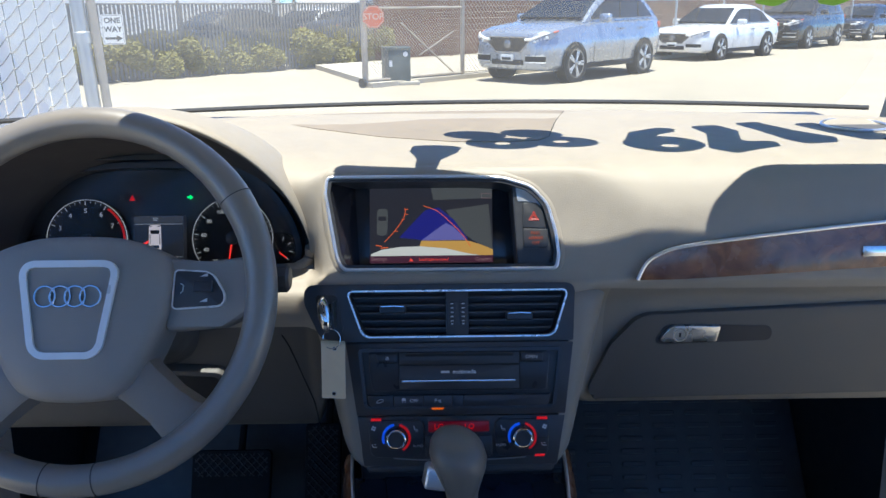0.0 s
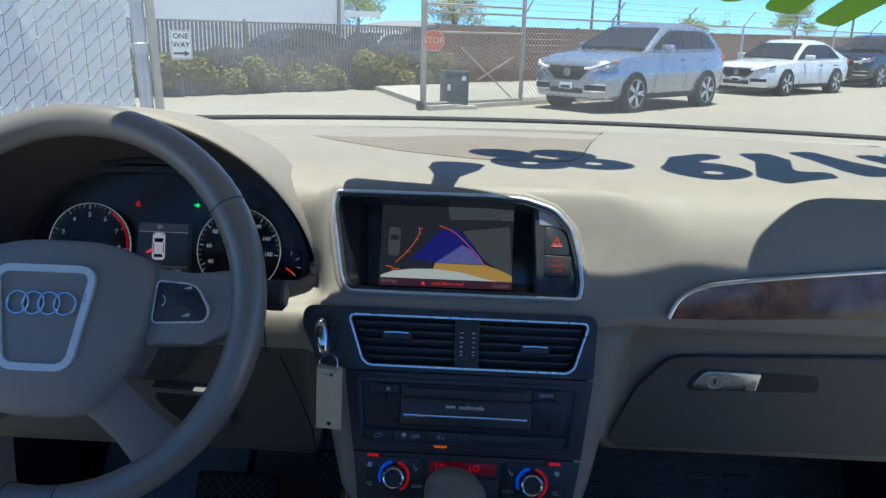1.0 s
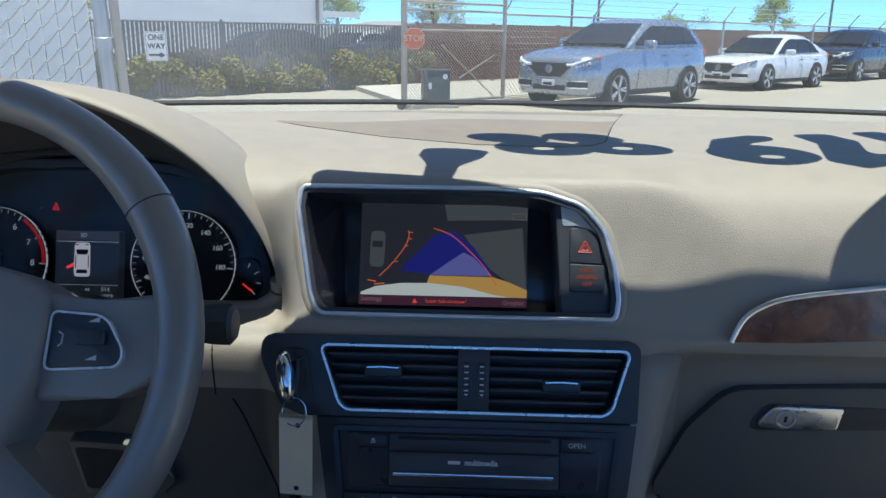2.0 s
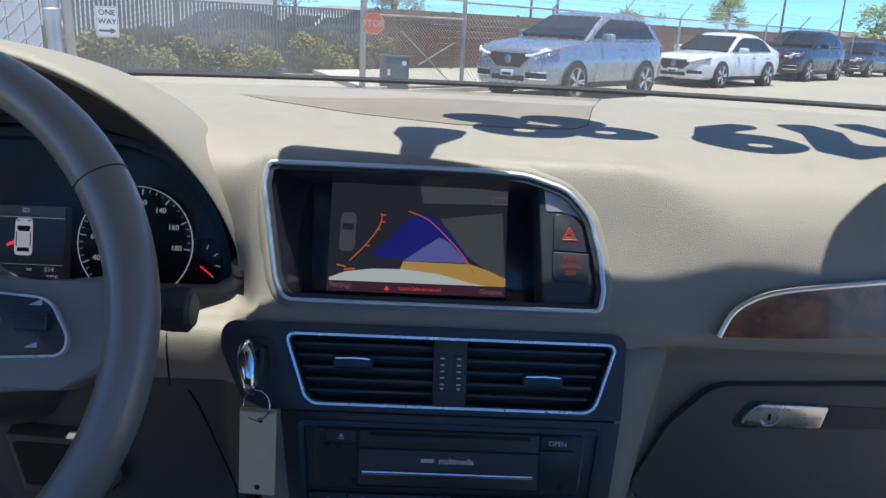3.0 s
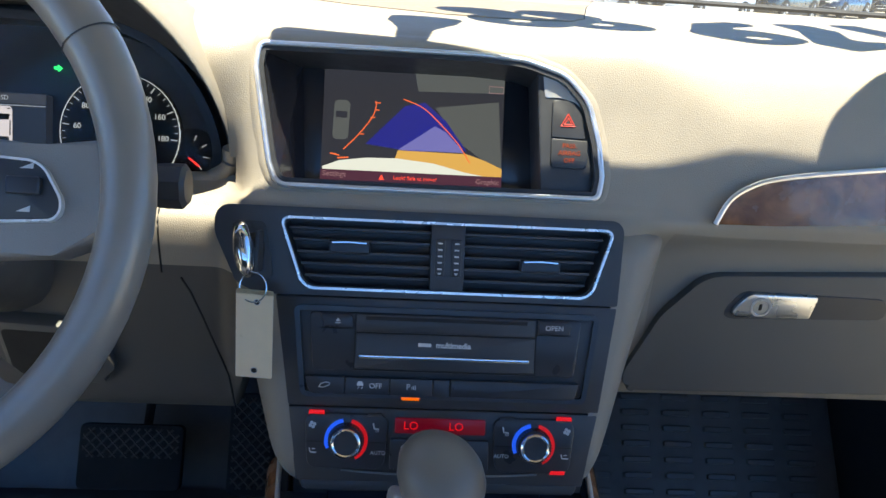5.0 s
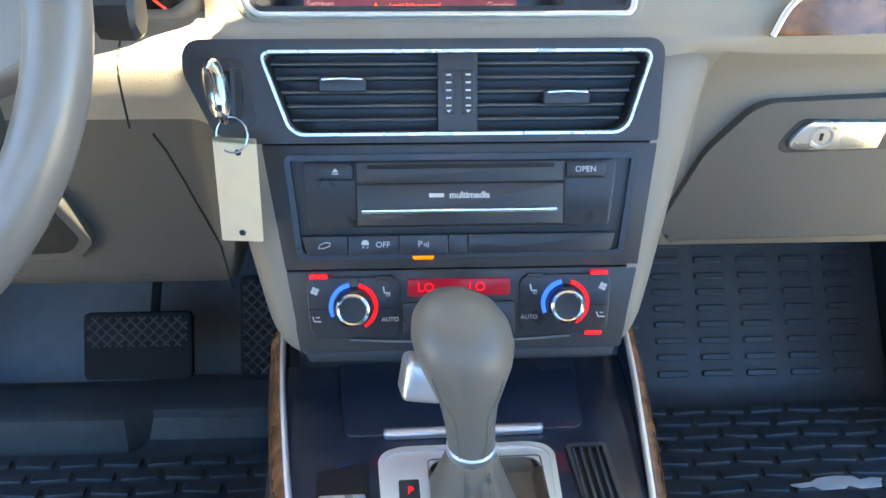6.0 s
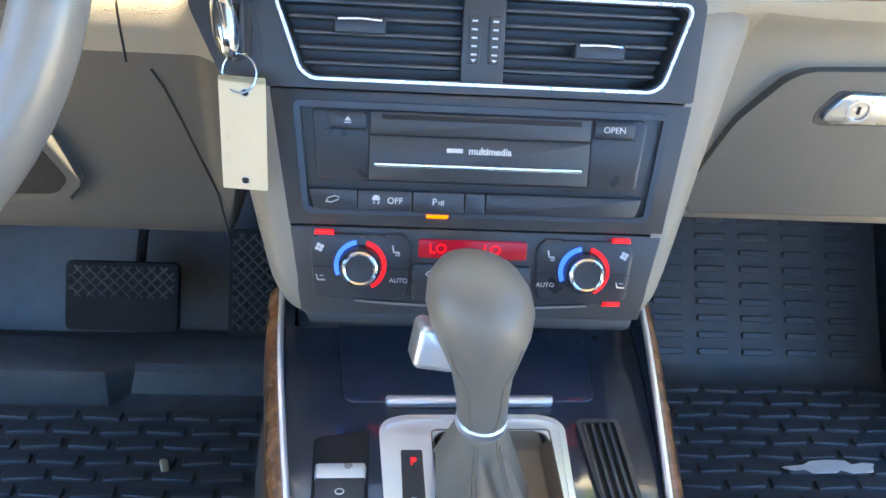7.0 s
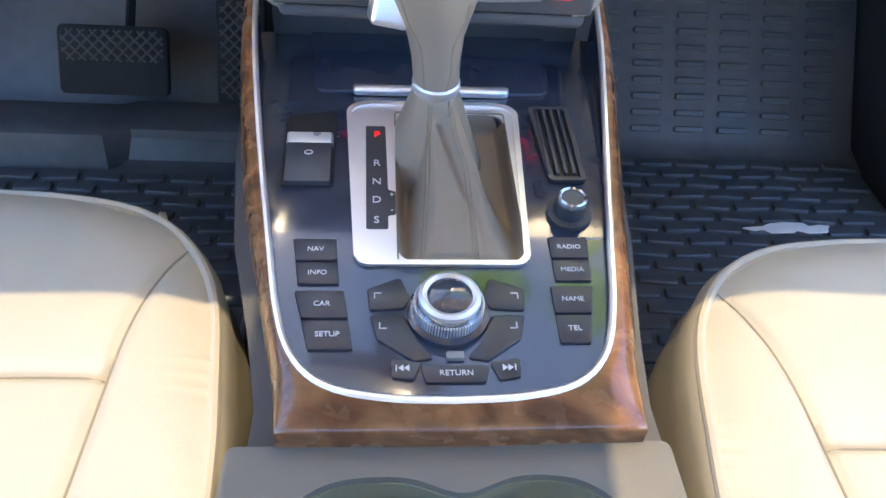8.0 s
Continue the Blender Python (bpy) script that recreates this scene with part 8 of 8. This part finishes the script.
def car_pose(fx, fy, rx, ry, length, wheelbase_share=0.57):
    """From the ground points of the near front and rear wheels."""
    a, b = Vector((fx, fy)), Vector((rx, ry))
    d = (b - a).normalized()
    mid = (a + b) / 2 + Vector((-d.y, d.x)) * 0.83
    return pose(mid.x, mid.y, GZ, 0, 0, math.degrees(math.atan2(d.y, d.x)))


suv = car("parked_suv", car_pose(2.82, 16.70, 4.735, 18.77, 4.95), paint("silver_blue_paint", (0.36, 0.40, 0.47), 0.55), 4.95, 1.95, 1.78, True, "silver-blue sport utility vehicle parked by the fence", "parked cars")
sed = car("parked_sedan", car_pose(8.05, 23.1, 10.1, 25.0, 4.98), paint("white_paint", (0.78, 0.78, 0.77)), 4.98, 1.9, 1.52, False, "white saloon car parked by the fence", "parked cars")
blk = car("parked_suv", car_pose(13.2, 29.0, 15.1, 30.9, 4.95), paint("black_paint", (0.012, 0.013, 0.017)), 4.95, 1.95, 1.75, True, "black sport utility vehicle parked by the fence", "parked cars")
blu = car("parked_sedan", car_pose(18.6, 35.0, 20.6, 36.9, 4.9), paint("dark_blue_paint", (0.018, 0.026, 0.05)), 4.9, 1.88, 1.5, False, "dark blue saloon car parked by the fence", "parked cars")
car("", car_pose(24.0, 40.6, 26.0, 42.5, 4.95), None, 0, 0, 0, True, "", base=blk)
# cars behind the dark fence
car("", pose(-6.0, 23.6, GZ, 0, 0, 42), None, 0, 0, 0, True, "", base=blu)
mk = thing("marker_post", pose(-4.75, 25.6, GZ), "orange plastic marker post behind the dark fence", "marker post")
part("post", lathe([(0.10, 0.0), (0.10, 0.03), (0.05, 0.04), (0.045, 0.75), (0.0, 0.78)], 12), material("orange_plastic", (0.75, 0.16, 0.03), 0.5), mk)
car("", pose(-4.2, 28.6, GZ, 0, 0, 60), None, 0, 0, 0, True, "", base=sed)
car("", pose(-2.0, 27.4, GZ, 0, 0, 44), None, 0, 0, 0, True, "", base=blk)


def tree(x, y, h, crown_r, crown_z, n, leaf, label, mat, seed, lean=0.0):
    t = thing("tree", pose(x, y, GZ), label, "tree", "trees")
    r = random.Random(seed)
    part("trunk", tube(spline([(0, 0, 0), (0.05 * h * lean, 0.02, h * 0.35), (0.02, 0, h * 0.62), (0, 0, h * 0.9)], 4), [0.035 * h * (1 - 0.065 * i) for i in range(13)], 8), M_BARK, t)
    tips = []
    for k in range(9):
        a = 2 * math.pi * k / 9 + r.uniform(-0.3, 0.3)
        z0 = h * r.uniform(0.4, 0.7)
        e = Vector((math.cos(a) * crown_r * r.uniform(0.5, 0.95), math.sin(a) * crown_r * r.uniform(0.5, 0.95), crown_z + r.uniform(-0.7, 0.8) * crown_r))
        tips.append(e)
        part("limb", tube(spline([(0, 0, z0), e * 0.5 + Vector((0, 0, z0 * 0.5 + 0.1)), e], 3), [0.012 * h, 0.009 * h, 0.007 * h, 0.005 * h, 0.004 * h, 0.003 * h, 0.002 * h], 6), M_BARK, t)
    tips += [Vector((r.gauss(0, 0.4) * crown_r, r.gauss(0, 0.4) * crown_r, crown_z + r.gauss(0, 0.5) * crown_r)) for _ in range(10)]

    def spot():
        c = r.choice(tips)
        v = Vector((r.gauss(0, 1), r.gauss(0, 1), r.gauss(0, 0.8))) * crown_r * 0.2
        return c + v
    tagged(part("crown", leaves(bmesh.new(), n, spot, leaf, r), mat, t, "small leaves with gaps", 0), kind="stuff")


tree(-1.45, 29.0, 3.0, 0.95, 2.5, 4500, 0.05, "yellow-green street tree behind the gate", M_LEAFY, 3)
tree(-9.6, 58.0, 4.5, 1.7, 3.9, 3500, 0.10, "small dark green tree beyond the lot", M_LEAFG, 4)
tree(-10.4, 21.0, 2.3, 0.7, 1.9, 1200, 0.07, "bright green shrubby tree behind the fence", M_LEAFY, 5)
tree(15.5, 44.0, 3.9, 0.95, 2.8, 4000, 0.065, "slim green tree beyond the fence", M_LEAFG, 6)
tree(32.0, 60.0, 3.4, 1.6, 2.6, 1200, 0.16, "low green tree beyond the fence", M_LEAFG, 8)
tree(11.8, 50.0, 2.3, 1.2, 1.7, 2500, 0.08, "low green tree beyond the fence", M_LEAFG, 9)
for x, y, h in ((18.4, 44.0, 9.0), (4.6, 40.0, 8.0), (25.5, 52.0, 6.5)):
    p = thing("light_pole", pose(x, y, GZ), "tall dark light pole beyond the fence", "light pole", "light poles")
    part("pole", lathe([(0.07, 0.0), (0.04, h)], 10), M_SLATD, p)
    part("lamp_head", box(0.25, 0, h, 0.6, 0.22, 0.12, 0.03), M_SLATD, p)
p = thing("street_lamp", pose(6.0, 41.0, GZ), "slim street lamp with a flat head", "street lamp")
part("pole", lathe([(0.08, 0.0), (0.06, 3.3)], 10), M_SLATD, p)
part("lamp_head", box(-0.25, 0, 3.3, 0.6, 0.2, 0.08, 0.02), M_SLATD, p)
hl = thing("far_hills", pose(0, 0, 0), "low hazy brown hills on the horizon", "hills", kind="structure")
r = random.Random(11)
ridge = []
for i in range(81):
    x = -500 + 1000 * i / 80
    ridge.append((x, 420 + 20 * math.sin(i * 0.3), 3.5 + 2.0 * math.sin(i * 0.37) + 1.2 * math.sin(i * 0.91) + r.uniform(0, 0.6)))
part("ridge", loft([[(x, y - 60, GZ - 1) for x, y, z in ridge], ridge, [(x, y + 60, GZ - 1) for x, y, z in ridge]], False, False), material("hazy_hill", (0.30, 0.28, 0.27), 0.95, scale=0.05, vary=0.2), hl)
